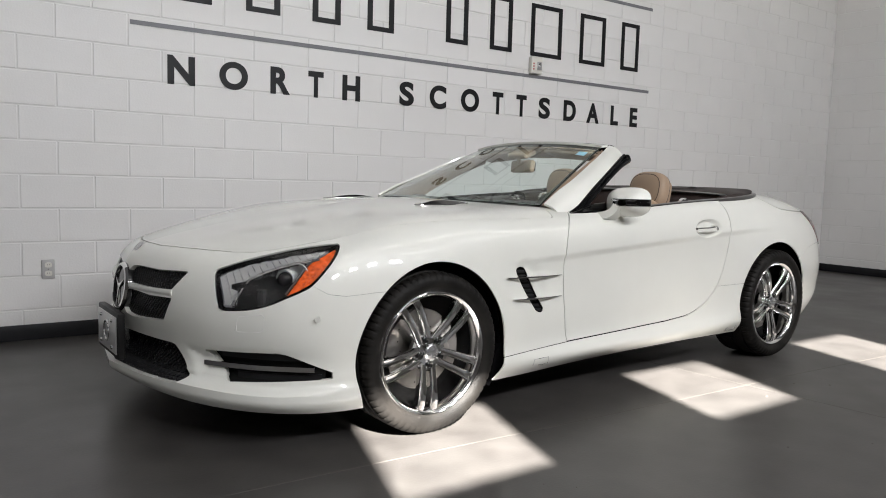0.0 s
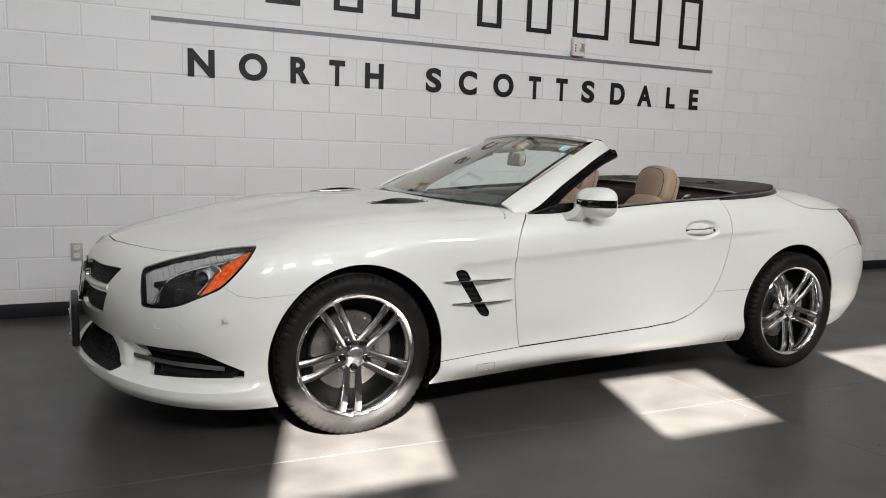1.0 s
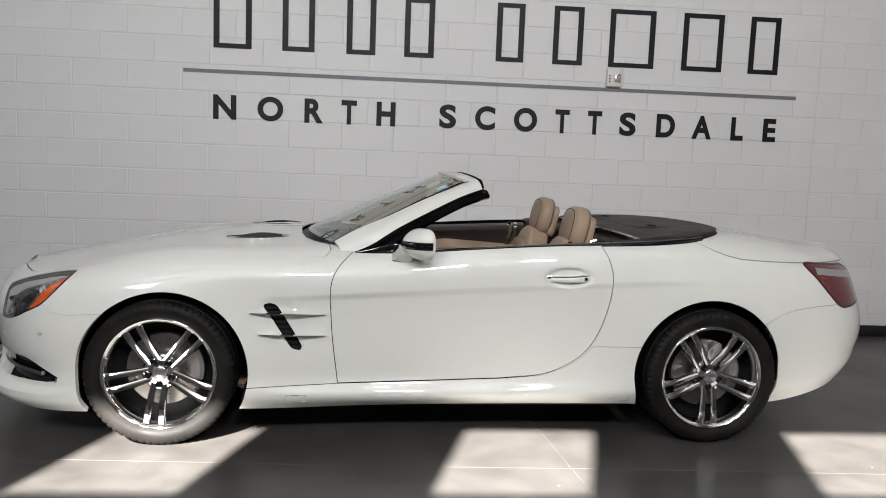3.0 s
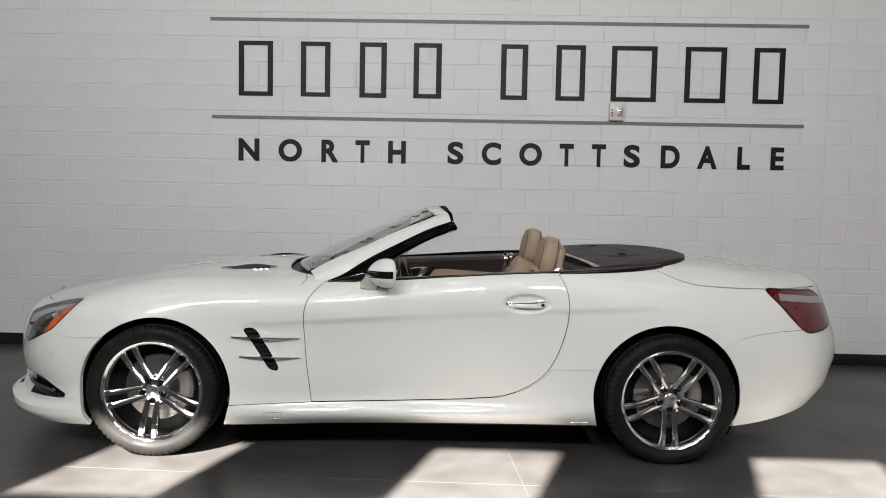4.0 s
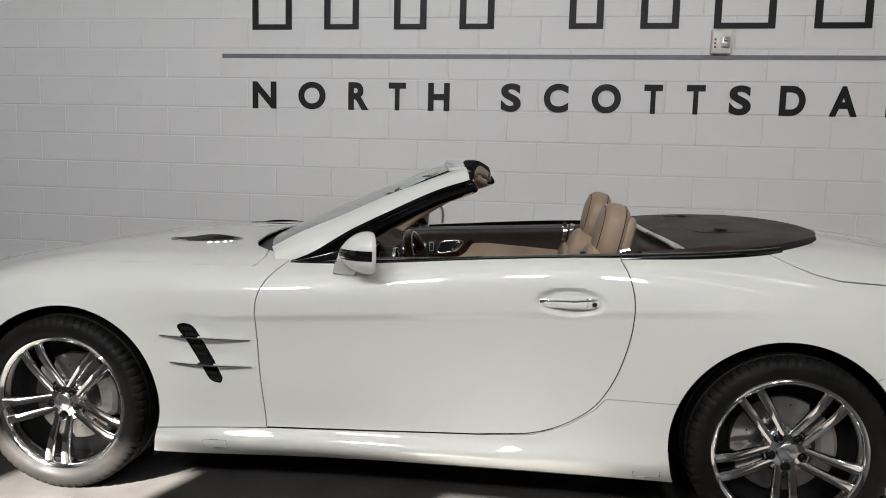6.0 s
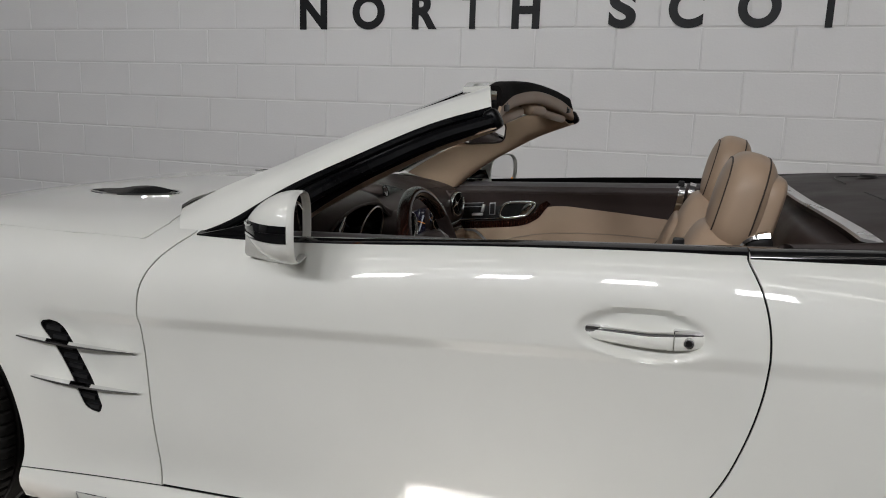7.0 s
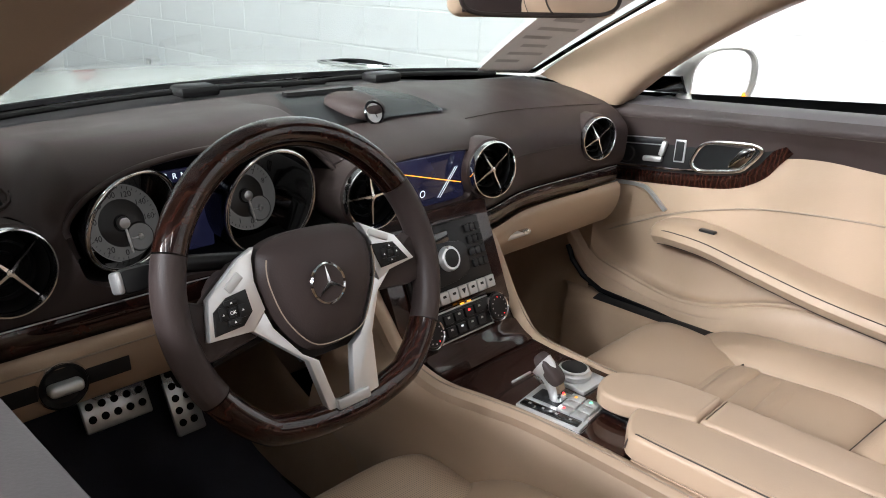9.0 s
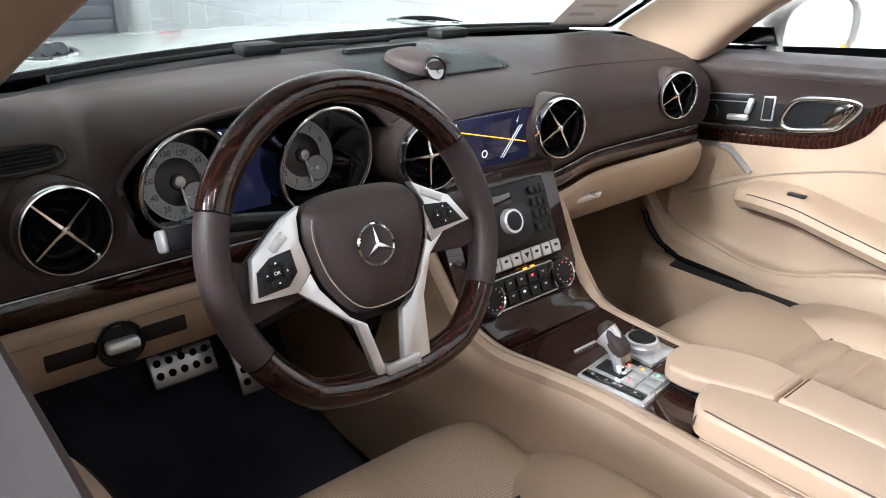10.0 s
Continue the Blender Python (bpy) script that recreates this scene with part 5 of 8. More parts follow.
def facing(mesh, way):
    """The sheet turned so that its normals look along way on the whole."""
    n = normals(mesh).mean(0)
    return mesh if float(np.dot(n, way)) > 0 else (mesh[0], [tuple(reversed(q)) for q in mesh[1]])


# rails of the pillar: upper white edge, white to black, lower black edge, inner edge at the glass
R1 = [(0.755, 0.742, 0.928), (0.863, 0.720, 0.987), (0.998, 0.690, 1.046), (1.177, 0.640, 1.131), (1.323, 0.585, 1.191), (1.451, 0.525, 1.241)]
R2 = [(0.800, 0.812, 0.868), (0.908, 0.800, 0.910), (1.044, 0.770, 0.995), (1.190, 0.725, 1.070), (1.352, 0.665, 1.148), (1.475, 0.600, 1.191)]
R3 = [(1.020, 0.750, 0.878), (1.098, 0.732, 0.942), (1.184, 0.712, 1.000), (1.271, 0.686, 1.050), (1.382, 0.660, 1.105), (1.498, 0.638, 1.147)]
R4 = [(0.985, 0.695, 0.866), (1.055, 0.672, 0.925), (1.130, 0.650, 0.973), (1.235, 0.616, 1.032), (1.350, 0.578, 1.092), (1.475, 0.553, 1.144)]
R5 = [(0.800, 0.675, 0.915), (0.880, 0.660, 0.965), (1.010, 0.630, 1.035), (1.190, 0.580, 1.115), (1.330, 0.533, 1.172), (1.430, 0.488, 1.212)]
R12 = [tuple(a[i] * 0.5 + b[i] * 0.5 + (0, 0.006, 0.010)[i] for i in range(3)) for a, b in zip(R1, R2)]
pillar = solid(facing(loft([R1, R12, R2], 5, 8), (-0.3, 0.5, 0.8)), 0.012)
frame_part = link("windscreen_frame", flipped(pillar), PAINT, car, "white windscreen frame with black seals")
link("far_pillar", pillar, PAINT, frame_part)
down = lambda pts, d: [(x + d[0], y + d[1], z + d[2]) for x, y, z in pts]
seal_mid = [((a[0] + b[0]) / 2 + 0.006, (a[1] + b[1]) / 2 + 0.010, (a[2] + b[2]) / 2 + 0.004) for a, b in zip(R2, R3)]
seal = solid(facing(loft([down(R2, (0, 0.0, -0.006)), seal_mid, R3], 5, 6), (0.2, 0.9, 0.2)), 0.02)
pair_ = lambda name, mesh, mat, parent, label="": (link(name, flipped(mesh), mat, parent, label), link(name, mesh, mat, parent, label))
pair_("pillar_seal", seal, RUBBER, frame_part, "black rubber seal along the pillar")
for d, r in (((0.004, 0.006, -0.004), 0.009), ((0.045, 0.014, -0.016), 0.015)):
    pts = smooth_path([(a[0] + (b[0] - a[0]) * (0.12 if r < 0.01 else 0.62), a[1] + (b[1] - a[1]) * (0.12 if r < 0.01 else 0.62) + (0.006 if r < 0.01 else 0.010), a[2] + (b[2] - a[2]) * (0.12 if r < 0.01 else 0.62)) for a, b in zip(R2, R3)], 5)
    pair_("seal_bead", tube(pts, r, 8), RUBBER, frame_part)
pair_("pillar_trim", solid(facing(loft([R3, R4, R5], 5, 12), (0.5, -0.6, -0.5)), 0.006), LEATHER, frame_part, "beige inner pillar cover")
# header across the top
arcy = lambda a, mid: [(a[0], a[1], a[2]), (mid[0] + (a[0] - mid[0]) * 0.35, a[1] * 0.62, mid[2] + (a[2] - mid[2]) * 0.35), (mid[0], 0, mid[2]), (mid[0] + (a[0] - mid[0]) * 0.35, -a[1] * 0.62, mid[2] + (a[2] - mid[2]) * 0.35), (a[0], -a[1], a[2])]
H1, H2 = arcy((1.385, 0.530, 1.236), (1.325, 0, 1.267)), arcy((1.447, 0.520, 1.243), (1.410, 0, 1.269))
H3, H4, H5 = arcy((1.490, 0.565, 1.195), (1.468, 0, 1.244)), arcy((1.475, 0.600, 1.160), (1.448, 0, 1.212)), arcy((1.36, 0.49, 1.205), (1.305, 0, 1.228))
link("header", solid(facing(loft([H1, H2], 8, 4), (0, 0, 1)), 0.012), PAINT, frame_part, "white top rail of the windscreen")
link("header_seal", solid(facing(loft([H2, down(arcy((1.478, 0.535, 1.237), (1.452, 0, 1.268)), (0, 0, 0)), H3], 8, 8), (0.5, 0, 0.8)), 0.012), FELT, frame_part, "black rubber seal on the header")
link("header_trim", solid(facing(loft([H3, down(H4, (0.004, 0, -0.004)), H5], 8, 12), (0.3, 0, -0.9)), 0.006), LEATHER, frame_part, "beige header lining")
pair_("roof_latch", join(rbox(1.468, 0.50, 1.195, 0.03, 0.07, 0.028, 0.006), rbox(1.482, 0.50, 1.192, 0.012, 0.05, 0.016, 0.002)), BUTTON, frame_part, "black roof latch socket")
pair_("seal_end", pillow((1.486, 0.622, 1.166), (0.036, 0.040, 0.048), (0, -30, 0), 0.6), RUBBER, frame_part)
for y in (-1, 1):
    body = rbox(0, 0, 0, 0.135, 0.36, 0.026, 0.012, 3)
    link("sun_visor", moved(body, pose(1.400, 0.315 * y, 1.186, -4 * y, 14, -5 * y)), LEATHER, frame_part, "padded beige sun visor")
link("overhead_panel", moved(rbox(0, 0, 0, 0.16, 0.22, 0.028, 0.012, 3), pose(1.395, 0, 1.204, 0, 14, 0)), LEATHER, frame_part, "beige overhead panel with a speaker grille")
# the glass
def on_glass(y, v, d=0.0):
    """A point of the curved glass: y across at its foot, v from foot to top, d inwards."""
    a = abs(y)
    x0, z0 = 0.585 + 0.165 * (a / 0.72) ** 1.8, 0.933 - 0.010 * (a / 0.72) ** 3
    x1, z1 = 1.332 + 0.055 * (a / 0.72) ** 2, 1.265 - 0.032 * (a / 0.72) ** 2
    return (x0 + (x1 - x0) * v + 0.4 * d, y * (1 - 0.27 * v), z0 + (z1 - z0) * v + 0.030 * v * (1 - v) - 0.9 * d)


pane = facing(sheet(lambda u, v: on_glass(-0.715 + 1.43 * u, v), 40, 16), (-0.5, 0, 0.8))
glass = link("windscreen", solid(offset(pane, -0.006), 0.004), GLASS, frame_part, "raked clear windscreen")
glass.visible_shadow = False
link("screen_border", solid(facing(sheet(lambda u, v: on_glass(-0.715 + 1.43 * u, 0.035 * v, 0.012), 40, 3), (-0.5, 0, 0.8)), 0.002), BLACK_TRIM, frame_part)
for y in (-1, 1):
    link("screen_edge", solid(facing(sheet(lambda u, v: on_glass(y * (0.715 - 0.018 * u), v, 0.012), 3, 20), (-0.5, 0, 0.8)), 0.002), BLACK_TRIM, frame_part)
spot = lambda u, v, d=0.016: on_glass(0.55 - 0.14 * v + (0.135 + 0.09 * v) * u, 0.02 + 0.86 * v, d)
link("window_sheet", solid(facing(sheet(lambda u, v: spot(u, v), 8, 16), (-0.5, 0, 0.8)), 0.001), material("backlit_paper", (0.62, 0.55, 0.51), 0.9, vary=0.06, scale=20, trans=0.6), frame_part, "paper window sticker seen from behind", smooth=False)
PRINT = material("faint_print", (0.40, 0.35, 0.32), 0.9, vary=0.0, rough_vary=0.0, trans=0.5)
for k in range(11):
    u0, u1, v0 = 0.12 + 0.07 * (k % 3), 0.55 + 0.35 * ((k * 37) % 10) / 10, 0.10 + 0.072 * k
    link("print_bar", facing(sheet(lambda u, v: spot(u0 + (u1 - u0) * u, v0 + 0.026 * v, 0.0185), 4, 2), (0.5, 0, -0.8)), PRINT, frame_part, smooth=False)
link("permit_sticker", sheet(lambda u, v: on_glass(-0.66 + 0.07 * u, 0.82 + 0.07 * v, 0.013), 2, 2), BLUE_PAPER, frame_part, "small pale blue sticker", smooth=False)
# scuttle and wipers
scuttle = facing(loft([[(np.interp(abs(y), [p[0] for p in COWL_X], [p[1] for p in COWL_X]) - 0.005, y, 0.920 - 0.075 * abs(y) ** 2.2 - 0.012) for y in np.linspace(-0.72, 0.72, 15)],
                       [(0.75 + 0.13 * abs(y) ** 2, y, 0.912 - 0.05 * abs(y) ** 2) for y in np.linspace(-0.72, 0.72, 15)]], 2, 4), (0, 0, 1))
link("scuttle_cover", solid(scuttle, 0.02), MESH_BLACK, car, "black plastic scuttle below the windscreen")
for y0, y1 in ((-0.52, 0.12), (0.02, 0.56)):
    blade = [(0.665 + 0.10 * ((y0 + (y1 - y0) * t) / 0.6) ** 2, y0 + (y1 - y0) * t, 0.920 + 0.006 * math.sin(math.pi * t)) for t in np.linspace(0, 1, 14)]
    link("wiper", tube(blade, 0.0055, 8), BUTTON, car, "black windscreen wiper at rest")
for x, y in ((0.690, -0.176), (0.715, 0.235)):
    link("washer_hump", moved(rbox(0, 0, 0, 0.05, 0.075, 0.020, 0.008), pose(x, y, 0.928)), BUTTON, car, "black wiper pivot cap")
# bonnet outlets
scoop_patch = shell(lambda x, y, z: np.where((z > 0.8) & (x > 0) & (x < 0.7), SCOOP(x, y), -1.0), mesh=right_skin)
_top = np.asarray([p for p in right_skin[0] if p[2] > 0.8 and p[0] < 0.8])


def top_z(x, y):
    r = (_top[:, 0] - x) ** 2 + (_top[:, 1] - y) ** 2
    i = np.argsort(r)[:4]
    w = 1 / (r[i] + 1e-7)
    return float((_top[i, 2] * w).sum() / w.sum())


for turn in (flipped, lambda q: q):
    link("outlet_well", turn(offset(scoop_patch, -0.022)), DARK, bonnet, "dark bonnet air outlet")
    edge_s = outline([(0.212, 0.450), (0.30, 0.493), (0.42, 0.498), (0.508, 0.466), (0.503, 0.423), (0.42, 0.402), (0.30, 0.412)], 5)
    link("outlet_rim", turn(tube([(x, y, top_z(x, y) + 0.002) for x, y in edge_s], 0.0045, 8, True)), CHROME, bonnet, "chrome edge of the outlet")
    for k, y in enumerate((0.474, 0.450, 0.426)):
        path = [(0.235 + 0.012 * k + t * (0.255 - 0.02 * k), y - 0.008 * math.sin(math.pi * t), top_z(0.36, y) - 0.012 + 0.018 * t + 0.008 * math.sin(math.pi * t)) for t in np.linspace(0, 1, 10)]
        link("outlet_blade", turn(sweep(path, [(-0.014, -0.003), (0.012, 0.004), (0.010, 0.008), (-0.014, 0.002)], (0, 0.25, 0.97), scale=lambda u: 0.3 + 0.75 * math.sin(math.pi * min(0.97, 0.06 + 0.94 * u)) ** 0.6)), BLACK_TRIM, bonnet)

MIRROR_TURN = Euler((0, 0, radians(-19))).to_matrix()
# belt trims, mirror base
for side in (0, 1):
    turn = flipped if side == 0 else (lambda q: q)
    door = doors[side]
    top = [(0.853, 0.812, 0.884), (1.0, 0.823, 0.892), (1.2, 0.833, 0.903), (1.4, 0.840, 0.914), (1.7, 0.843, 0.934), (2.008, 0.838, 0.956)]
    lower = (lambda q: turn(settled(q))) if side else turn
    strip_s = [(0.037, -0.012), (-0.0015, -0.003), (-0.001, 0.003), (0.006, 0.0064), (0.014, 0.0086), (0.022, 0.0092), (0.035, 0.006)]
    foot = [(0.853, 0.821, 0.8835), (1.0, 0.8365, 0.8878), (1.2, 0.8485, 0.9002), (1.4, 0.8545, 0.9164), (1.7, 0.8575, 0.9376), (2.0145, 0.853, 0.9545)]
    link("belt_trim", lower(sweep(smooth_path(foot, 6), strip_s, (0, 0, 1))), BLACK_TRIM, door, "gloss black belt strip")
    link("window_slot", lower(sweep(smooth_path(down(top, (0, -0.025, -0.008)), 6), [(-0.009, -0.02), (0.012, -0.02), (0.012, 0.012), (0.0, 0.008), (-0.009, 0.012)], (0, 0, 1))), BUTTON, door)
    rear = [(2.0185, 0.8475, 0.952), (2.15, 0.839, 0.960), (2.3, 0.824, 0.969), (2.42, 0.803, 0.978), (2.50, 0.779, 0.984), (2.56, 0.752, 0.990)]
    link("belt_trim", turn(sweep(smooth_path(rear, 6), [(0.034, -0.014), (-0.006, -0.020), (-0.0115, -0.012), (-0.011, -0.003), (-0.007, 0.004), (0.0, 0.008), (0.012, 0.010), (0.034, 0.008)], (0, 0, 1))), BLACK_TRIM, quarters[side], "gloss black belt strip")
    panel_r = [[(x, 0.822 - 0.4 * max(0, x - 2.12), z + 0.004), (x, 0.785 - 0.3 * max(0, x - 2.12), z + 0.010), (x, 0.735, z + 0.002), (x, 0.712, z - 0.03), (x, 0.708, z - 0.14)] for x, z in ((2.006, 0.944), (2.07, 0.948), (2.14, 0.952), (2.215, 0.954))]
    link("side_trim", turn(solid(facing(loft(panel_r, 5, 8), (0, -0.5, 0.8)), 0.006)), LEATHER_DK, quarters[side], "dark padded trim behind the door")
    tri = [(0.85, 0.885), (1.12, 0.897), (1.10, 0.935), (1.02, 0.93), (0.93, 0.905)]
    link("mirror_base", turn(prism([(x, z) for x, z in tri], 0.02, 0.004, m=pose(0, 0.826, 0, 90))), BLACK_TRIM, door, "gloss black corner plate")
    # mirror: white shell, black lamp band, glass looking back
    c = Vector((1.118, 0.930, 0.938)) if side == 0 else Vector((1.106, 0.930, 0.924))

    def egg(u, v, c=c):
        a, b = 2 * math.pi * u, v
        w = math.sin(math.pi * 0.5 * (0.05 + 0.95 * b)) ** 0.62
        ca, sa = math.cos(a), math.sin(a)
        sq = lambda q: math.copysign(abs(q) ** 0.72, q)
        p = Vector((0.044 - (0.135 if side else 0.096) * (1 - b), 0.110 * w * sq(ca), 0.077 * w * sq(sa) * (1.0 if sa > 0 else 0.9) + 0.006 * w * ca))
        return tuple(c + MIRROR_TURN @ p)

    shell_m = sheet(egg, 40, 16)
    house = link("wing_mirror", turn(facing(shell_m, (-1, 0, 0)) if side else shell_m), PAINT, door, "white wing mirror with a black lamp band")
    back_of = lambda p, d, k: tuple(c + MIRROR_TURN @ (Vector((0.044 + d, 0, 0)) + Vector((0, p[1] * k, p[2] * k))))
    flat = [MIRROR_TURN.inverted() @ (Vector(egg(i / 40, 1.0)) - c) for i in range(40)]
    rows = [[back_of(p, d, k) for p in flat] for d, k in ((0.0, 1.0), (0.010, 0.99), (0.014, 0.96), (0.012, 0.92), (0.004, 0.90))]
    rimm = ([q for r in rows for q in r], [(i * 40 + j, i * 40 + (j + 1) % 40, (i + 1) * 40 + (j + 1) % 40, (i + 1) * 40 + j) for i in range(4) for j in range(40)])
    link("mirror_rim", turn(rimm), PAINT, house)
    link("mirror_glass", turn(([back_of(p, 0.0045, 0.91) for p in flat], [tuple(range(40))])), MIRROR, house, "mirror glass with an orange warning mark", smooth=False)
    link("warning_mark", turn(prism([(-0.006, -0.005), (0.006, -0.005), (0, 0.006)], 0.001, m=Matrix.Translation(c) @ MIRROR_TURN.to_4x4() @ Matrix.Translation((0.0500, 0.080, -0.036)) @ pose(0, 0, 0, 90, 0, 90))), GLOW_ORANGE, house)
    band = clip(clip(facing(offset(facing(shell_m, (-1, 0, 0)), 0.0015), (-1, 0, 0)), lambda x, y, z: 0.017 - np.abs(z - c.z - 0.004)), lambda x, y, z: y - c.y + 0.035)
    link("mirror_lamp", turn(band), BLACK_TRIM, house, "black lamp band")
    for dz in (-0.006, 0.013):
        line = clip(clip(facing(offset(facing(shell_m, (-1, 0, 0)), 0.0035), (-1, 0, 0)), lambda x, y, z: 0.0028 - np.abs(z - c.z - dz)), lambda x, y, z: np.minimum(y - c.y + 0.050, c.x + 0.02 - x))
        link("lamp_line", turn(line), CHROME, house)
    stalk = [(1.060, 0.835, 0.868), (1.066, 0.862, 0.870), (1.076, 0.888, 0.880), (1.088, 0.905, 0.900), (1.095, 0.915, 0.920)]
    link("mirror_stalk", turn(sweep(smooth_path(stalk, 4), [(-0.042, -0.018), (0.030, -0.02), (0.042, 0.0), (0.03, 0.018), (-0.042, 0.018)], (0, -0.6, 0.8))), PAINT, house)

# ---- soft cover behind the seats ----
cover_out = [(2.10, 0.812, 0.960), (2.3, 0.802, 0.976), (2.45, 0.778, 0.994), (2.56, 0.735, 1.006), (2.66, 0.655, 1.018), (2.74, 0.545, 1.022), (2.80, 0.39, 1.025), (2.83, 0.2, 1.027), (2.84, 0, 1.028)]
cover_in = [(2.06, 0.805, 0.958), (2.14, 0.79, 0.966), (2.215, 0.765, 0.974), (2.215, 0.68, 0.980), (2.205, 0.58, 0.984), (2.195, 0.46, 0.987), (2.185, 0.32, 0.989), (2.175, 0.16, 0.990), (2.175, 0, 0.990)]
cover_mid = [((a[0] + b[0]) / 2, (a[1] + b[1]) / 2, (a[2] + b[2]) / 2 + 0.012) for a, b in zip(cover_out, cover_in)]
cover = link("roof_cover", both(solid(facing(loft([cover_out, cover_mid, cover_in], 6, 10), (0, 0, 1)), 0.03)), TONNEAU, car, "dark brown padded cover over the folded roof")
for hatch in (flipped, lambda q: q):
    link("cover_hatch", hatch(sweep(smooth_path([(2.34, 0.12, 1.0135), (2.36, 0.40, 1.0115), (2.42, 0.45, 1.0145), (2.52, 0.44, 1.0195)], 5), ring(0.0013, 6))), BUTTON, cover)
pair_("cover_knob", lathe([(0, 0.008), (0.022, 0.007), (0.030, 0.0)], 20, pose(2.45, 0.38, 1.020)), BUTTON, cover, "small round rubber stop")
trim_arc = smooth_path([(2.225, 0.770, 0.980), (2.215, 0.68, 0.987), (2.205, 0.58, 0.991), (2.192, 0.44, 0.995), (2.18, 0.28, 0.997), (2.175, 0.0, 0.998)], 5)
link("roll_trim", both(sweep(trim_arc, [(-0.022, -0.003), (0.022, -0.003), (0.022, 0.003), (-0.022, 0.003)], (0.2, 0.1, 0.97))), SATIN, car, "brushed metal strip round the roll hoop")
well = facing(loft([[(2.215, 0.765, 0.960), (2.20, 0.5, 0.972), (2.175, 0.0, 0.978), (2.20, -0.5, 0.972), (2.215, -0.765, 0.960)], [(2.15, 0.74, 0.90), (2.13, 0.4, 0.90), (2.13, 0, 0.90), (2.13, -0.4, 0.90), (2.15, -0.74, 0.90)], [(2.12, 0.70, 0.5), (2.12, 0.4, 0.5), (2.12, 0, 0.5), (2.12, -0.4, 0.5), (2.12, -0.70, 0.5)]], 5, 8), (-1, 0, 0.2))
link("rear_bulkhead", solid(well, 0.02), LEATHER_DK, car, "dark padded bulkhead behind the seats")


# ---- the cabin ----
def rows_loft(fn, ys, per=1):
    """A sheet whose rows fn(y) are profiles of points, smoothed along the profile."""
    rows = [smooth_path(fn(y), 5) for y in ys]
    k = len(rows[0])
    v = [tuple(p) for r in rows for p in r]
    return v, [(i * k + j, (i + 1) * k + j, (i + 1) * k + j + 1, i * k + j + 1) for i in range(len(rows) - 1) for j in range(k - 1)]


def bell(y, c, w, n=4):
    return math.exp(-abs((y - c) / w) ** n)


def HOOD(y):
    """How far the dash top is drawn out over the instruments."""
    a, b = (min(max(v, 0.0), 1.0) for v in ((y + 0.556) / 0.042, (-0.138 - y) / 0.050))
    return (a * a * (3 - 2 * a)) * (b * b * (3 - 2 * b))


def dash_profile(y):
    b, h, q = 0.052 * bell(y, 0, 0.25, 4), HOOD(y), 0.022 * (y / 0.65) ** 2
    e = 0.022 * bell(y, -0.62, 0.19, 4)
    arc = ((y + 0.345) / 0.19) ** 2
    f = 0.022 * min(arc, 1.3) ** 2
    plain = [(0.76 + 0.05 * y * y, 0.925 - q), (0.86, 0.922 - q), (0.94 + 0.2 * b, 0.908 - q), (1.00 + 0.7 * b - e, 0.888 - q), (1.035 + b - e, 0.862 - q), (1.047 + b - e, 0.828 - 0.4 * q), (1.049 + b - e, 0.79), (1.046 + b - 0.5 * e, 0.755), (1.036 + b, 0.736)]
    hood = [(0.76 + 0.05 * y * y, 0.925 - q), (0.85, 0.930 - q), (0.93, 0.937 - q), (0.985 - f, 0.938 - q - 0.4 * f), (1.030 - f, 0.931 - q - 0.9 * f), (1.052 - f, 0.914 - q - 1.2 * f), (1.052 - f, 0.876 - 1.2 * f), (1.047, 0.80), (1.036 + b, 0.736)]
    return [(a[0] + (c[0] - a[0]) * h, y, a[1] + (c[1] - a[1]) * h) for a, c in zip(plain, hood)]


def dash_line(y0, y1, k, n=24, r=0.0010, rise=0.0004):
    """A seam along the dash at one place of its profile."""
    return tube([Vector(smooth_path(dash_profile(y), 5)[k]) + Vector((0, 0, rise)) for y in np.linspace(y0, y1, n)], r, 6)


dash_m = facing(rows_loft(dash_profile, np.linspace(-0.69, 0.69, 330)), (0.5, 0, 0.8))
BINNACLE = signed(outline([(-0.526, 0.800), (-0.528, 0.842), (-0.498, 0.876), (-0.448, 0.900), (-0.345, 0.9105), (-0.235, 0.903), (-0.180, 0.876), (-0.156, 0.835), (-0.158, 0.790), (-0.190, 0.757), (-0.345, 0.742), (-0.495, 0.757)], 5))
SCREEN_HOLE = signed(outline([(-0.092, 0.858), (0, 0.861), (0.092, 0.858), (0.098, 0.85), (0.098, 0.785), (0.092, 0.777), (0, 0.773), (-0.092, 0.777), (-0.098, 0.785), (-0.098, 0.85)], 3))
dash_cut = clip(clip(dash_m, lambda x, y, z: np.where(x > 0.975, -BINNACLE(y, z), 1.0)), lambda x, y, z: np.where(x > 1.02, -SCREEN_HOLE(y, z), 1.0))
for vy, vz, vr in ((-0.598, 0.806, 0.0475), (-0.134, 0.823, 0.046), (0.136, 0.822, 0.046), (0.548, 0.816, 0.044)):
    dash_cut = clip(dash_cut, lambda x, y, z: np.where(x > 1.0, np.hypot(y - vy, z - vz) - vr * 1.10, 1.0))
dash = link("dashboard", skirted(dash_cut, 0.014), LEATHER_DK, car, "dark brown leather dashboard with wood strips")
link("dash_front", facing(loft([[(0.76 + 0.05 * y * y, y, 0.925 - 0.022 * (y / 0.65) ** 2) for y in np.linspace(-0.69, 0.69, 12)], [(0.70 + 0.08 * y * y, y, 0.905) for y in np.linspace(-0.69, 0.69, 12)]], 2, 3), (0, 0, 1)), MESH_BLACK, dash)
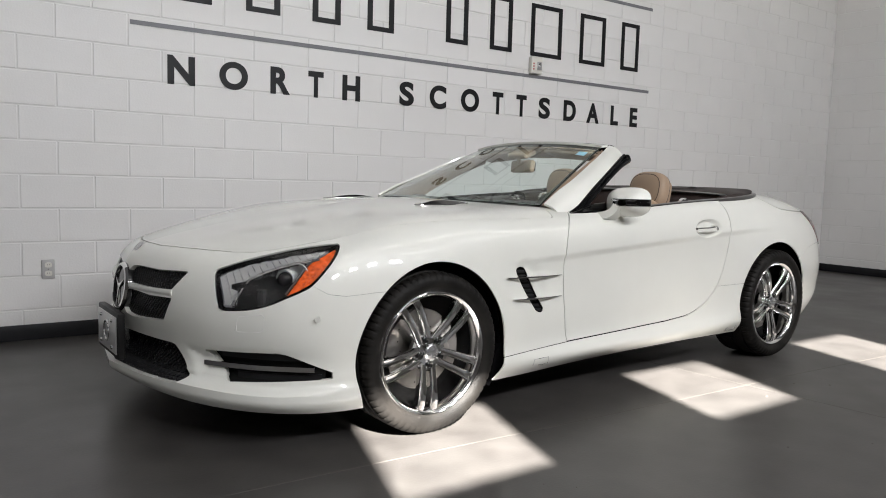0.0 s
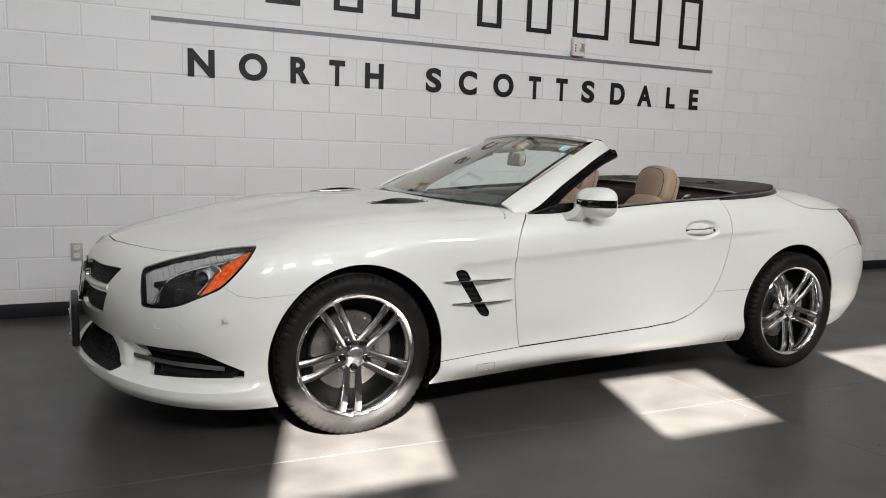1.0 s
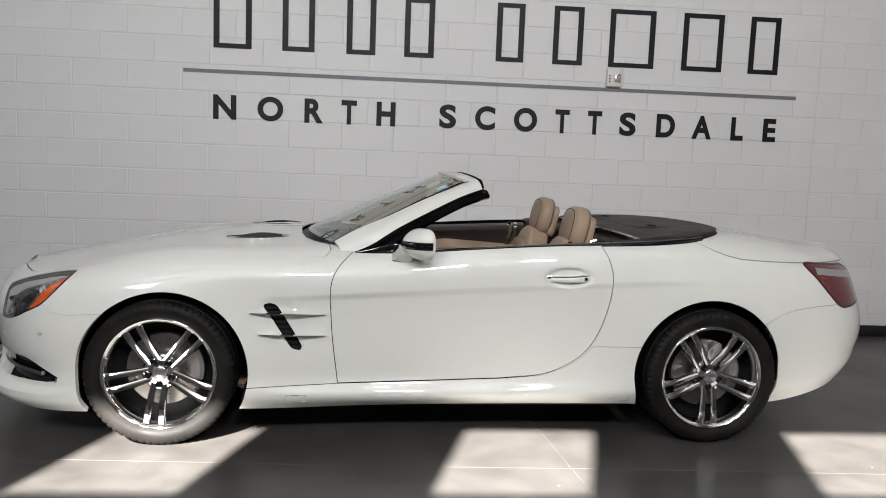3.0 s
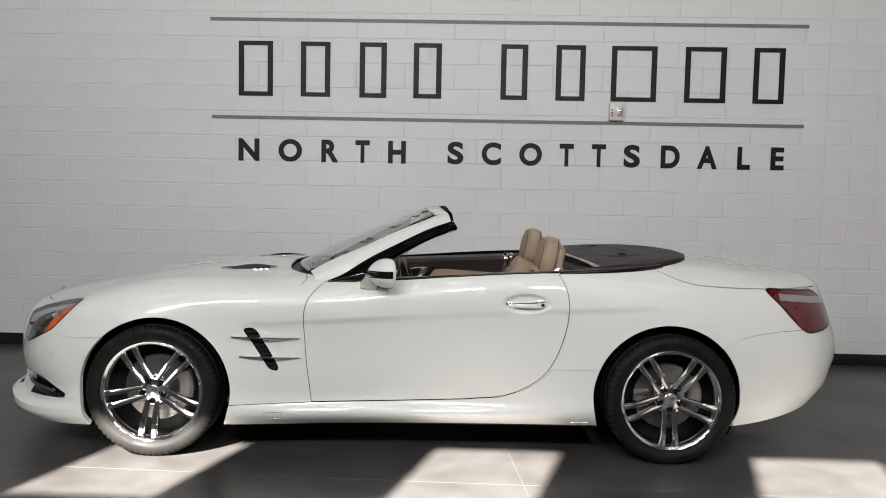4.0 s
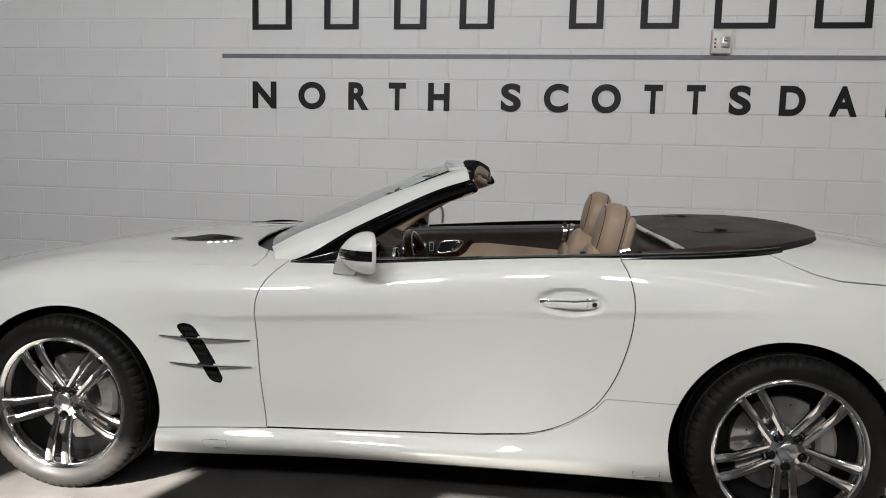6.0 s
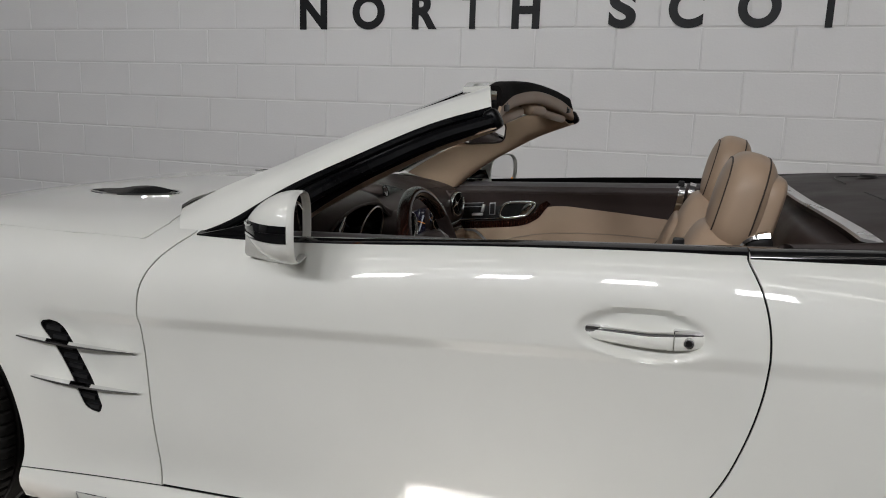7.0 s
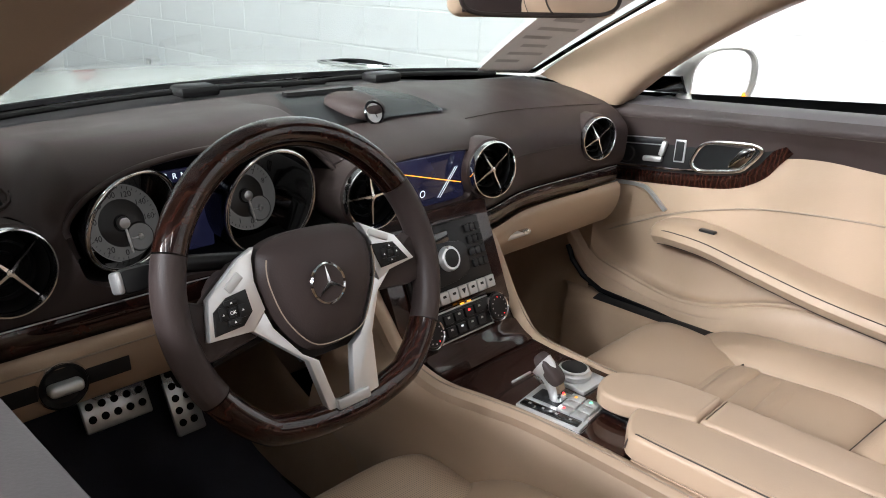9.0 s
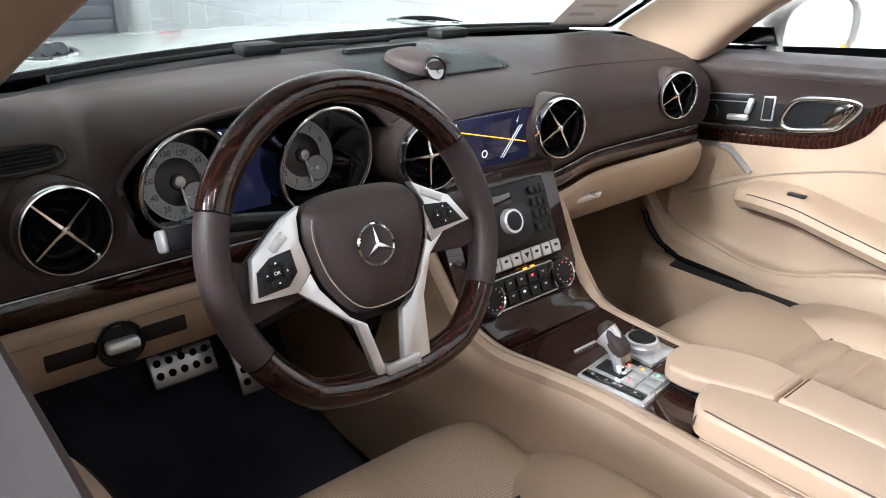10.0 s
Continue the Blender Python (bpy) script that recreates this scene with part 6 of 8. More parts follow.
# stitched seams on the top pad
for y0, y1, k in ((-0.68, -0.565, 14), (0.17, 0.66, 14), (0.19, 0.49, 27)):
    link("dash_seam", dash_line(y0, y1, k, 130), PIPING, dash)
# rolled lip of the instrument hood
_dash = np.asarray(dash_m[0])
brow = []
for yy, zz in outline([(-0.529, 0.828), (-0.528, 0.846), (-0.500, 0.878), (-0.448, 0.902), (-0.345, 0.9125), (-0.235, 0.905), (-0.178, 0.878), (-0.153, 0.837)], 5, False):
    r2 = (_dash[:, 1] - yy) ** 2 + (_dash[:, 2] - zz) ** 2 + np.where(_dash[:, 0] < 0.97, 1.0, 0.0)
    brow.append((float(_dash[int(np.argmin(r2)), 0]) + 0.004, yy, zz))
mouth = []
for yy, zz in outline([(-0.526, 0.800), (-0.528, 0.842), (-0.498, 0.876), (-0.448, 0.900), (-0.345, 0.9105), (-0.235, 0.903), (-0.180, 0.876), (-0.156, 0.835), (-0.158, 0.790), (-0.190, 0.757), (-0.345, 0.742), (-0.495, 0.757)], 5):
    r2 = (_dash[:, 1] - yy) ** 2 + (_dash[:, 2] - zz) ** 2 + np.where(_dash[:, 0] < 0.97, 1.0, 0.0)
    mouth.append((float(_dash[int(np.argmin(r2)), 0]) - 0.004, yy, zz))
n = len(mouth)
link("hood_lining", (mouth + [(0.944, -0.345 + (y + 0.345) * 0.97, 0.82 + (z - 0.82) * 0.80) for x, y, z in mouth], [(i, n + i, n + (i + 1) % n, (i + 1) % n) for i in range(n)]), DARK, dash, "black lining of the instrument hood")
link("hood_lip", tube(smooth_path(brow[::3], 4), 0.0040, 10, up=(1, 0, 0.1)), LEATHER_DK, dash, "rolled leather lip over the instruments")
# clock on the top
link("clock_pad", facing(loft([[(0.80, y, 0.928) for y in (-0.09, 0, 0.10)], [(0.90, y, 0.9215) for y in (-0.13, 0, 0.14)], [(0.985, y, 0.9045) for y in (-0.145, 0, 0.155)]], 4, 6), (0, 0, 1)), RUBBER, dash, "black centre pad")
link("clock_hood", pillow((0.932, -0.018, 0.9185), (0.112, 0.084, 0.043), (0, 5, 0), 0.8), LEATHER_DK, dash, "small leather clock hood")
ck = pose(0.986, -0.020, 0.9155, 0, 70, 0) @ Matrix.Diagonal((0.80, 0.80, 0.80, 1))
link("clock_ring", lathe([(0.020, -0.01), (0.023, 0.004), (0.026, 0.0)], 32, ck), BLACK_TRIM, dash)
link("clock_face", lathe([(0, 0.001), (0.020, 0.0)], 28, ck), SILVER, dash, "round analogue clock")
for a, l in ((20, 0.015), (-70, 0.011)):
    link("clock_pointer", rbox(0, l / 2, 0.002, 0.0015, l, 0.001, 0, m=ck @ pose(0, 0, 0, 0, 0, a)), DARK, dash, smooth=False)
link("defrost_slot", sweep([(0.822 - 0.3 * y * y, y, 0.9275) for y in np.linspace(-0.080, 0.064, 10)], [(-0.009, -0.003), (0.009, -0.003), (0.007, 0.005), (-0.007, 0.005)]), BUTTON, dash)


def air_vent(c, r, yaw, pitch, spin):
    m = Matrix.Translation(c) @ pose(0, 0, 0, 0, 0, yaw) @ pose(0, 0, 0, 0, 90 - pitch, 0)
    v = link("air_vent", lathe([(r * 1.16, -0.10), (r * 1.18, -0.02), (r * 1.13, -0.008), (r * 1.04, -0.006)], 48, m), LEATHER_DK, dash, "round cross-bar air vent with a bright ring")
    link("vent_ring", lathe([(r * 1.065, -0.010), (r * 1.075, 0.0), (r * 1.05, 0.005), (r * 1.01, 0.0055), (r * 0.975, 0.0), (r * 0.965, -0.012)], 56, m), BRIGHT, v, "brushed metal ring")
    link("vent_cup", lathe([(r * 0.955, -0.006), (r * 0.92, -0.05), (0, -0.055)], 40, m), DARK, v)
    for q in (0.38, 0.66):
        link("vent_hoop", lathe([(r * q, -0.02), (r * (q + 0.05), -0.014), (r * (q + 0.05), -0.03)], 40, m), BUTTON, v)
    for k in range(4):
        link("vent_blade", moved(sweep([(0, 0, -0.004), (r * 0.30, 0, -0.007), (r * 0.92, 0, -0.008)], [(-0.0034, -0.005), (0.0034, -0.005), (0.0014, 0.0035), (-0.0014, 0.0035)], (0, 0, 1), scale=lambda u: 1.45 - 0.75 * u), m @ pose(0, 0, 0, 0, 0, spin + 90 * k)), BRIGHT, v)
    link("vent_boss", lathe([(0, 0.002), (0.004, 0.001), (0.0065, -0.004), (0.007, -0.010)], 20, m), BRIGHT, v)
    return v


air_vent((1.050, -0.598, 0.806), 0.0475, 8, 4, 38)
air_vent((1.116, -0.134, 0.823), 0.046, -6, 4, 2)
air_vent((1.116, 0.136, 0.822), 0.046, -8, 4, 32)
air_vent((1.062, 0.548, 0.816), 0.044, -14, 2, 30)
_pa, _pb = (smooth_path(dash_profile(-0.622), 5)[k] for k in (13, 16))
_t = (_pb - _pa).normalized()
sm = Matrix(((_t.x, 0, -_t.z, 0), (0, 1, 0, 0), (_t.z, 0, _t.x, 0), (0, 0, 0, 1)))
sm = Matrix.Translation((_pa + _pb) / 2 + Vector((-_t.z, 0, _t.x)) * 0.001) @ sm
small = link("demister_vent", moved(rbox(0, 0, 0, 0.034, 0.090, 0.004, 0.0015), sm), DARK, dash, "small slotted side vent")
for k in range(4):
    link("slot_rib", moved(rbox(-0.010 + 0.0065 * k, 0, 0.003, 0.0015, 0.080, 0.003, 0.0005, 1), sm), BUTTON, small)
link("vent_rim", moved(sweep(smooth_path([(-0.017, -0.043, 0.003), (0.017, -0.043, 0.003), (0.017, 0.043, 0.003), (-0.017, 0.043, 0.003)], 4, True), ring(0.0028, 6), loop=True), sm), LEATHER_DK, small)

# instruments
link("cluster_backing", rbox(0.942, -0.345, 0.812, 0.01, 0.37, 0.145, 0), DARK, dash, smooth=False)


def gauge(y, z, sweep0, span, needle, marks, centre, wide, high):
    m = pose(0.972, y, z, 0, 76, 0) @ Matrix.Diagonal((0.90, 0.86, 0.86, 1))
    g = link("gauge", lathe([(0, 0.0), (0.055, 0.0), (0.0565, 0.004)], 56, m), DIAL, dash, "round grey gauge with a white needle")
    turns = np.linspace(0, 2 * math.pi, 56, endpoint=False)
    loop = lambda k, dx=0.0: [Vector(centre) + k * (Vector(wide) * math.sin(a) + Vector(high) * math.cos(a)) + Vector((dx, 0, 0)) for a in turns]
    inner = [m @ Vector((-0.0565 * math.cos(a), 0.0565 * math.sin(a), 0.002)) for a in turns]
    rows = [inner, loop(0.93, -0.045), loop(0.97), loop(1.0), loop(1.05, -0.012), loop(1.05, -0.055)]
    link("gauge_tunnel", ([tuple(p) for r in rows for p in r], [(i * 56 + j, i * 56 + (j + 1) % 56, (i + 1) * 56 + (j + 1) % 56, (i + 1) * 56 + j) for i in range(len(rows) - 1) for j in range(56)]), BLACK_TRIM, g)
    link("gauge_bezel", sweep(loop(1.0), ring(0.0034, 10), (1, 0, 0.2), loop=True), CHROME, g, "bright bezel")
    link("gauge_zone", lathe([(0, 0.0007), (0.034, 0.0007), (0.035, 0.0)], 48, m), DIAL_DARK, g)
    link("gauge_centre", lathe([(0, 0.0025), (0.012, 0.0025), (0.013, 0)], 40, m), BUTTON, g)
    small_m = m @ pose(0.024, 0.022, 0)
    link("small_dial", lathe([(0, 0.0035), (0.0195, 0.0035), (0.0205, 0.001)], 32, small_m), DIAL, g)
    link("small_rim", lathe([(0.0195, 0.0032), (0.0205, 0.0045), (0.0218, 0.001)], 32, small_m), DIAL_DARK, g)
    link("small_needle", rbox(0, -0.006, 0.0055, 0.002, 0.017, 0.001, 0, m=small_m), WHITE_MARK, g, smooth=False)
    link("small_hub", lathe([(0, 0.008), (0.004, 0.007), (0.005, 0.003)], 16, small_m), SILVER, g)
    link("needle", rbox(0, 0.02, 0.008, 0.003, 0.050, 0.002, 0, m=m @ pose(0, 0, 0, 0, 0, needle)), WHITE_MARK, g, smooth=False)
    link("needle_hub", lathe([(0, 0.013), (0.008, 0.012), (0.0100, 0.004)], 20, m), SILVER, g)
    for k, word in enumerate(marks):
        a = radians(sweep0 + k * span / (len(marks) - 1))
        mesh, w, h = drawn_text(word, 0.0118, 0.0002)
        turn = m @ Matrix.Translation((0.0430 * math.sin(a), 0.0430 * math.cos(a), 0.0012)) @ pose(0, 0, 0, 0, 0, 90)
        link("numeral", moved(([(p[0] - w / 2, p[1] - h / 2, p[2]) for p in mesh[0]], mesh[1]), turn), BUTTON, g, smooth=False)
    for k in range(33):
        a = radians(sweep0 + k * span / 32)
        link("tick", moved(rbox(0, 0, 0.0012, 0.0048 if k % 4 == 0 else 0.003, 0.0009, 0.0004, 0), m @ Matrix.Translation((0.0515 * math.sin(a), 0.0515 * math.cos(a), 0)) @ pose(0, 0, 0, 0, 0, 90 - math.degrees(a))), BUTTON, g, smooth=False)
    return g


gauge(-0.441, 0.811, 92, 264, -84, ("0", "20", "40", "60", "80", "100", "120", "140", "160"), (1.0265, -0.4475, 0.8275), (-0.024, 0.066, 0.0), (0.0215, 0, 0.067))
gauge(-0.258, 0.815, 85, 248, -82, ("0", "1", "2", "3", "4", "5", "6", "7", "8"), (1.037, -0.2545, 0.816), (0.006, 0.068, 0.0), (0.018, 0, 0.080))
link("info_screen", rbox(0.972, -0.346, 0.795, 0.006, 0.066, 0.085, 0.003), SCREEN, dash, "small dark blue information screen")
link("gear_strip", rbox(0.972, -0.350, 0.862, 0.006, 0.082, 0.018, 0.003), SCREEN, dash)
face_m = lambda x, y, z, tilt=80: Matrix.Translation((x, y, z)) @ Matrix(((0, math.cos(radians(tilt)) * -1, math.sin(radians(tilt)), 0), (1, 0, 0, 0), (0, math.sin(radians(tilt)), math.cos(radians(tilt)), 0), (0, 0, 0, 1)))
for word, y, z, s in (("P", -0.382, 0.859, 0.013), ("R", -0.368, 0.859, 0.011), ("N", -0.356, 0.859, 0.011), ("D", -0.344, 0.859, 0.011), ("10:42", -0.335, 0.757, 0.010)):
    mesh, w, h = drawn_text(word, s, 0.0003)
    link("display_text", moved(mesh, face_m(0.9765 if z > 0.8 else 0.9725, y, z)), GLOW_WHITE, dash, smooth=False)

# screen between the middle vents
scr = link("navigation_screen", rbox(1.083, 0, 0.816, 0.008, 0.19, 0.084, 0.003), SCREEN, dash, "dark blue navigation screen with an orange line")
for a, b, w, mat in (((-0.055, 0.838), (0.085, 0.803), 0.0014, GLOW_ORANGE), ((0.030, 0.785), (0.070, 0.832), 0.0009, GLOW_WHITE), ((0.035, 0.784), (0.075, 0.832), 0.0009, GLOW_WHITE)):
    link("map_line", tube([(1.0878, a[0], a[1]), (1.0878, b[0], b[1])], w * 0.5, 6), mat, scr)
link("map_symbol", lathe([(0.0045, 0), (0.0052, 0.0008), (0.006, 0)], 24, pose(1.0875, -0.005, 0.797, 0, 90, 0)), GLOW_WHITE, scr)
mesh, w, h = drawn_text("10:42", 0.009, 0.0002)
link("display_text", moved(mesh, face_m(1.0877, -0.08, 0.846, 90)), GLOW_WHITE, scr, smooth=False)

# wood strips and the beige lower dash
strip = [(-0.0175, -0.004), (-0.0175, 0.003), (-0.010, 0.0065), (0.0, 0.0075), (0.010, 0.0065), (0.0175, 0.003), (0.0175, -0.004)]
for y0, y1 in ((-0.69, -0.145), (0.145, 0.665)):
    path = [(dash_profile(y)[-1][0] + 0.004, y, 0.7185) for y in np.linspace(y0, y1, 26)]
    link("wood_strip", sweep(path, strip, (1, 0, 0.1)), WOOD, dash, "gloss dark burl wood strip")
    link("strip_edge", tube([(p[0] + 0.004, p[1], 0.7365) for p in path], 0.0009, 6), SILVER, dash)
low = lambda y: [(1.042 + 0.052 * bell(y, 0, 0.25), y, 0.702), (1.052 + 0.052 * bell(y, 0, 0.25), y, 0.690), (1.050 + 0.04 * bell(y, 0, 0.25), y, 0.655), (1.032, y, 0.618), (1.00, y, 0.597), (0.90, y, 0.590)]
link("lower_dash", solid(facing(rows_loft(low, np.linspace(-0.70, -0.13, 30)), (1, 0, -0.3)), 0.008), LEATHER, dash, "beige leather knee panel")
link("glovebox", solid(facing(rows_loft(lambda y: [(x + 0.012, yy, z) for x, yy, z in low(y)], np.linspace(0.13, 0.66, 30)), (1, 0, -0.3)), 0.008), LEATHER, dash, "beige leather glovebox lid")
link("glovebox_pull", moved(rbox(0, 0, 0, 0.014, 0.075, 0.012, 0.005), pose(1.082, 0.26, 0.668)), SATIN, dash)
link("knee_stitch", tube([(1.0545, y, 0.683) for y in np.linspace(-0.69, -0.16, 20)], 0.0012, 5), STITCH, dash)
sw = pose(1.050, -0.566, 0.655, 0, 84, 0)
knob = link("light_switch", lathe([(0.018, 0), (0.027, 0.002), (0.029, 0.006), (0.027, 0.009), (0.022, 0.005), (0, 0.005)], 40, sw), BUTTON, dash, "round light switch")
link("switch_ring", lathe([(0.0265, 0.006), (0.0285, 0.0100), (0.0305, 0.006), (0.0305, 0.002)], 40, sw), CHROME, knob)
link("switch_grip", rbox(0, 0, 0.014, 0.015, 0.040, 0.020, 0.006, 3, sw), SATIN, knob)
link("switch_plate", rbox(0, 0, 0.001, 0.022, 0.165, 0.005, 0.002, 2, sw), BUTTON, knob)

# ---- steering wheel ----
tilt = radians(20)
SW = Matrix.Translation((1.265, -0.350, 0.797)) @ Matrix(((0, -math.sin(tilt), math.cos(tilt), 0), (1, 0, 0, 0), (0, math.cos(tilt), math.sin(tilt), 0), (0, 0, 0, 1)))


def rim_at(a):
    x, y = 0.1705 * math.cos(a), 0.1705 * math.sin(a)
    return (x, y if y > -0.140 else -0.140 - (abs(y) - 0.140) * 0.5, 0.0)


def rim_piece(a0, a1, n, r=0.0158):
    return sweep([rim_at(radians(a)) for a in np.linspace(a0, a1, n)], [(r * math.cos(q) * 1.08, r * math.sin(q) * 1.25) for q in np.linspace(0, 2 * math.pi, 18, endpoint=False)], (0, 0, 1))


def domed(poly, z0, rise, rings=9, power=2.4):
    """A padded cap over a flat outline."""
    cx, cy = sum(p[0] for p in poly) / len(poly), sum(p[1] for p in poly) / len(poly)
    v, k = [], len(poly)
    for q in range(rings):
        w = 1 - q / rings
        v += [(cx + (x - cx) * w, cy + (y - cy) * w, z0 + rise * (1 - w ** power) ** 0.6) for x, y in poly]
    f = [(q * k + i, q * k + (i + 1) % k, (q + 1) * k + (i + 1) % k, (q + 1) * k + i) for q in range(rings - 1) for i in range(k)] + [tuple((rings - 1) * k + i for i in range(k))]
    return v, f


def plate(name, poly, z, depth, mat, parent, label="", r=0.0015):
    return link(name, moved(prism(poly, depth, r, m=pose(0, 0, z)), SW), mat, parent, label)


PAD = outline([(-0.066, 0.052), (-0.03, 0.061), (0.03, 0.059), (0.062, 0.048), (0.074, 0.026), (0.070, -0.008), (0.050, -0.046), (0.030, -0.068), (-0.010, -0.074), (-0.042, -0.066), (-0.068, -0.030), (-0.078, 0.012), (-0.076, 0.038)], 4)
steer = link("steering_wheel", moved(join(domed(PAD, 0.012, 0.026), prism(PAD, 0.022, m=pose(0, 0, -0.010))), SW), LEATHER_DK, car, "wood and leather steering wheel with a satin trim")
for a0, a1, mat in ((31, 157, WOOD), (157.5, 209.5, LEATHER_DK), (210, 328, WOOD), (328.5, 390.5, LEATHER_DK)):
    link("wheel_rim", moved(rim_piece(a0, a1, 48), SW), mat, steer, "gloss burl wood rim" if mat is WOOD else "dark leather rim")
badge = SW @ pose(-0.010, -0.002, 0.0400, 0, 0, 4)
link("badge_ring", lathe([(0.0200, 0), (0.0215, 0.002), (0.0232, 0)], 48, badge), CHROME, steer)
link("badge_disc", lathe([(0, 0.001), (0.0205, 0)], 40, badge), LEATHER_DK, steer)
link("badge_star", join(*[prism([(-0.0022, 0), (0.0022, 0), (0, 0.0205)], 0.002, m=badge @ pose(0, 0, 0.0008, 0, 0, 120 * k)) for k in range(3)]), CHROME, steer)
link("airbag_stitch", moved(tube([(-0.004 + (x + 0.004) * 0.93, -0.005 + (y + 0.005) * 0.92, 0.0265) for x, y in PAD[16:50]], 0.0008, 5), SW), STITCH, steer)
link("spoke_back", moved(prism([(-0.060, 0.050), (-0.092, 0.042), (-0.134, 0.010), (-0.158, 0.020), (-0.172, 0.016), (-0.174, -0.010), (-0.166, -0.048), (-0.140, -0.050), (-0.085, -0.040)], 0.030, 0.006, m=pose(0, 0, -0.028)), SW), LEATHER_DK, steer)
link("spoke_back", moved(prism([(0.055, 0.048), (0.088, 0.036), (0.114, 0.023), (0.138, 0.012), (0.158, 0.024), (0.170, 0.018), (0.172, -0.008), (0.164, -0.036), (0.135, -0.040), (0.070, -0.034)], 0.030, 0.006, m=pose(0, 0, -0.028)), SW), LEATHER_DK, steer)
link("spoke_core", moved(prism([(-0.050, -0.056), (-0.034, -0.086), (0.036, -0.086), (0.055, -0.052)], 0.012, 0.003, m=pose(0, 0, -0.020)), SW), BUTTON, steer)
bez_l = plate("satin_bezel", [(-0.074, 0.055), (-0.094, 0.047), (-0.137, 0.015), (-0.146, -0.027), (-0.097, -0.030), (-0.078, -0.012), (-0.083, 0.020), (-0.080, 0.044)], 0.004, 0.012, SATIN, steer, "satin metal spoke trim")
bez_r = plate("satin_bezel", [(0.066, 0.053), (0.090, 0.040), (0.116, 0.027), (0.139, -0.007), (0.098, -0.012), (0.078, -0.020), (0.074, -0.004), (0.079, 0.026), (0.070, 0.046)], 0.004, 0.012, SATIN, steer, "satin metal spoke trim")
plate("lower_spoke", [(-0.097, -0.0305), (-0.041, -0.082), (-0.026, -0.167), (-0.006, -0.167), (-0.019, -0.134), (-0.028, -0.085), (-0.046, -0.072), (-0.073, -0.034), (-0.079, -0.014)], 0.0035, 0.011, SATIN, steer, "satin lower spoke")
plate("lower_spoke", [(0.098, -0.0125), (0.074, -0.032), (0.052, -0.076), (0.040, -0.165), (0.014, -0.166), (0.006, -0.142), (0.020, -0.082), (0.034, -0.074), (0.054, -0.050), (0.072, -0.014), (0.078, -0.020)], 0.0035, 0.011, SATIN, steer, "satin lower spoke")
plate("spoke_foot", [(-0.019, -0.1335), (0.006, -0.1415), (0.0135, -0.1665), (-0.0055, -0.1675)], 0.003, 0.011, SATIN, steer)
link("foot_insert", moved(rbox(0, 0, 0, 0.047, 0.013, 0.008, 0.003), SW @ pose(0.003, -0.1405, 0.0165, 0, 0, 0)), SILVER, steer)
pad_l = plate("button_pad", [(-0.119, 0.012), (-0.136, 0.001), (-0.140, -0.023), (-0.107, -0.021), (-0.094, -0.009), (-0.096, 0.015)], 0.0155, 0.003, BUTTON, bez_l, "black spoke buttons", 0.0008)
pad_r = plate("button_pad", [(0.075, 0.024), (0.109, 0.020), (0.128, -0.005), (0.084, -0.007)], 0.0155, 0.003, BUTTON, bez_r, "black spoke buttons", 0.0008)
for cx, cy, u, holder in ((-0.1165, -0.004, 0.0105, pad_l), (0.100, 0.008, 0.0092, pad_r)):
    for dx, dy in ((0, 0), (0, 1), (0, -1), (-1, 0), (1, 0)):
        w, h = ((u * 0.8, u * 0.8) if not dx and not dy else (u * 1.4, u * 0.6) if dy else (u * 0.7, u * 1.3))
        link("wheel_button", moved(rbox(cx + dx * u * 1.05, cy + dy * u * 0.95 - 0.1 * dx * u, 0.0192, w, h, 0.003, 0.001), SW), BUTTON, holder)
        if dx or dy:
            link("button_mark", moved(prism([(-0.0013, -0.0009), (0.0013, -0.0009), (0, 0.0013)], 0.0003, m=pose(cx + dx * u * 1.05, cy + dy * u * 0.95, 0.0207)), SW), WHITE_MARK, holder, smooth=False)
mesh, w, h = drawn_text("OK", 0.005, 0.0002)
link("button_mark", moved(([(p[0] - w / 2, p[1] - h / 2, p[2]) for p in mesh[0]], mesh[1]), SW @ pose(-0.1165, -0.004, 0.0209)), WHITE_MARK, pad_l, smooth=False)
link("spoke_key", moved(rbox(0, 0, 0, 0.022, 0.010, 0.004, 0.0015), SW @ pose(-0.107, 0.0245, 0.0165, 0, 0, 35)), BUTTON_GREY, bez_l)
link("spoke_key", moved(rbox(0, 0, 0, 0.030, 0.008, 0.004, 0.0015), SW @ pose(0.090, 0.0325, 0.0165, 0, 0, -26)), BUTTON_GREY, bez_r)
link("column", tube([tuple(SW @ Vector((0, -0.005, -0.01))), tuple(SW @ Vector((0, -0.02, -0.20)))], 0.048, 20), LEATHER_DK, steer)
for s, dz, dy in ((-1, 0.01, -0.135),):
    stalk = link("indicator_stalk", moved(tube([(-0.05, 0.04, -0.055), (-0.12, 0.052, -0.05), (-0.172, 0.056, -0.046)], 0.010, 10), SW), BUTTON, steer, "black column stalk")
    link("stalk_tip", moved(rbox(-0.178, 0.050, -0.045, 0.034, 0.026, 0.024, 0.006), SW), BUTTON, stalk)
    link("stalk_cap", moved(rbox(-0.197, 0.050, -0.044, 0.008, 0.023, 0.021, 0.004), SW), SATIN, stalk, "silver end of the stalk")
link("cruise_stalk", moved(tube([(-0.05, -0.045, -0.05), (-0.125, -0.055, -0.045)], 0.009, 10), SW), BUTTON, steer)

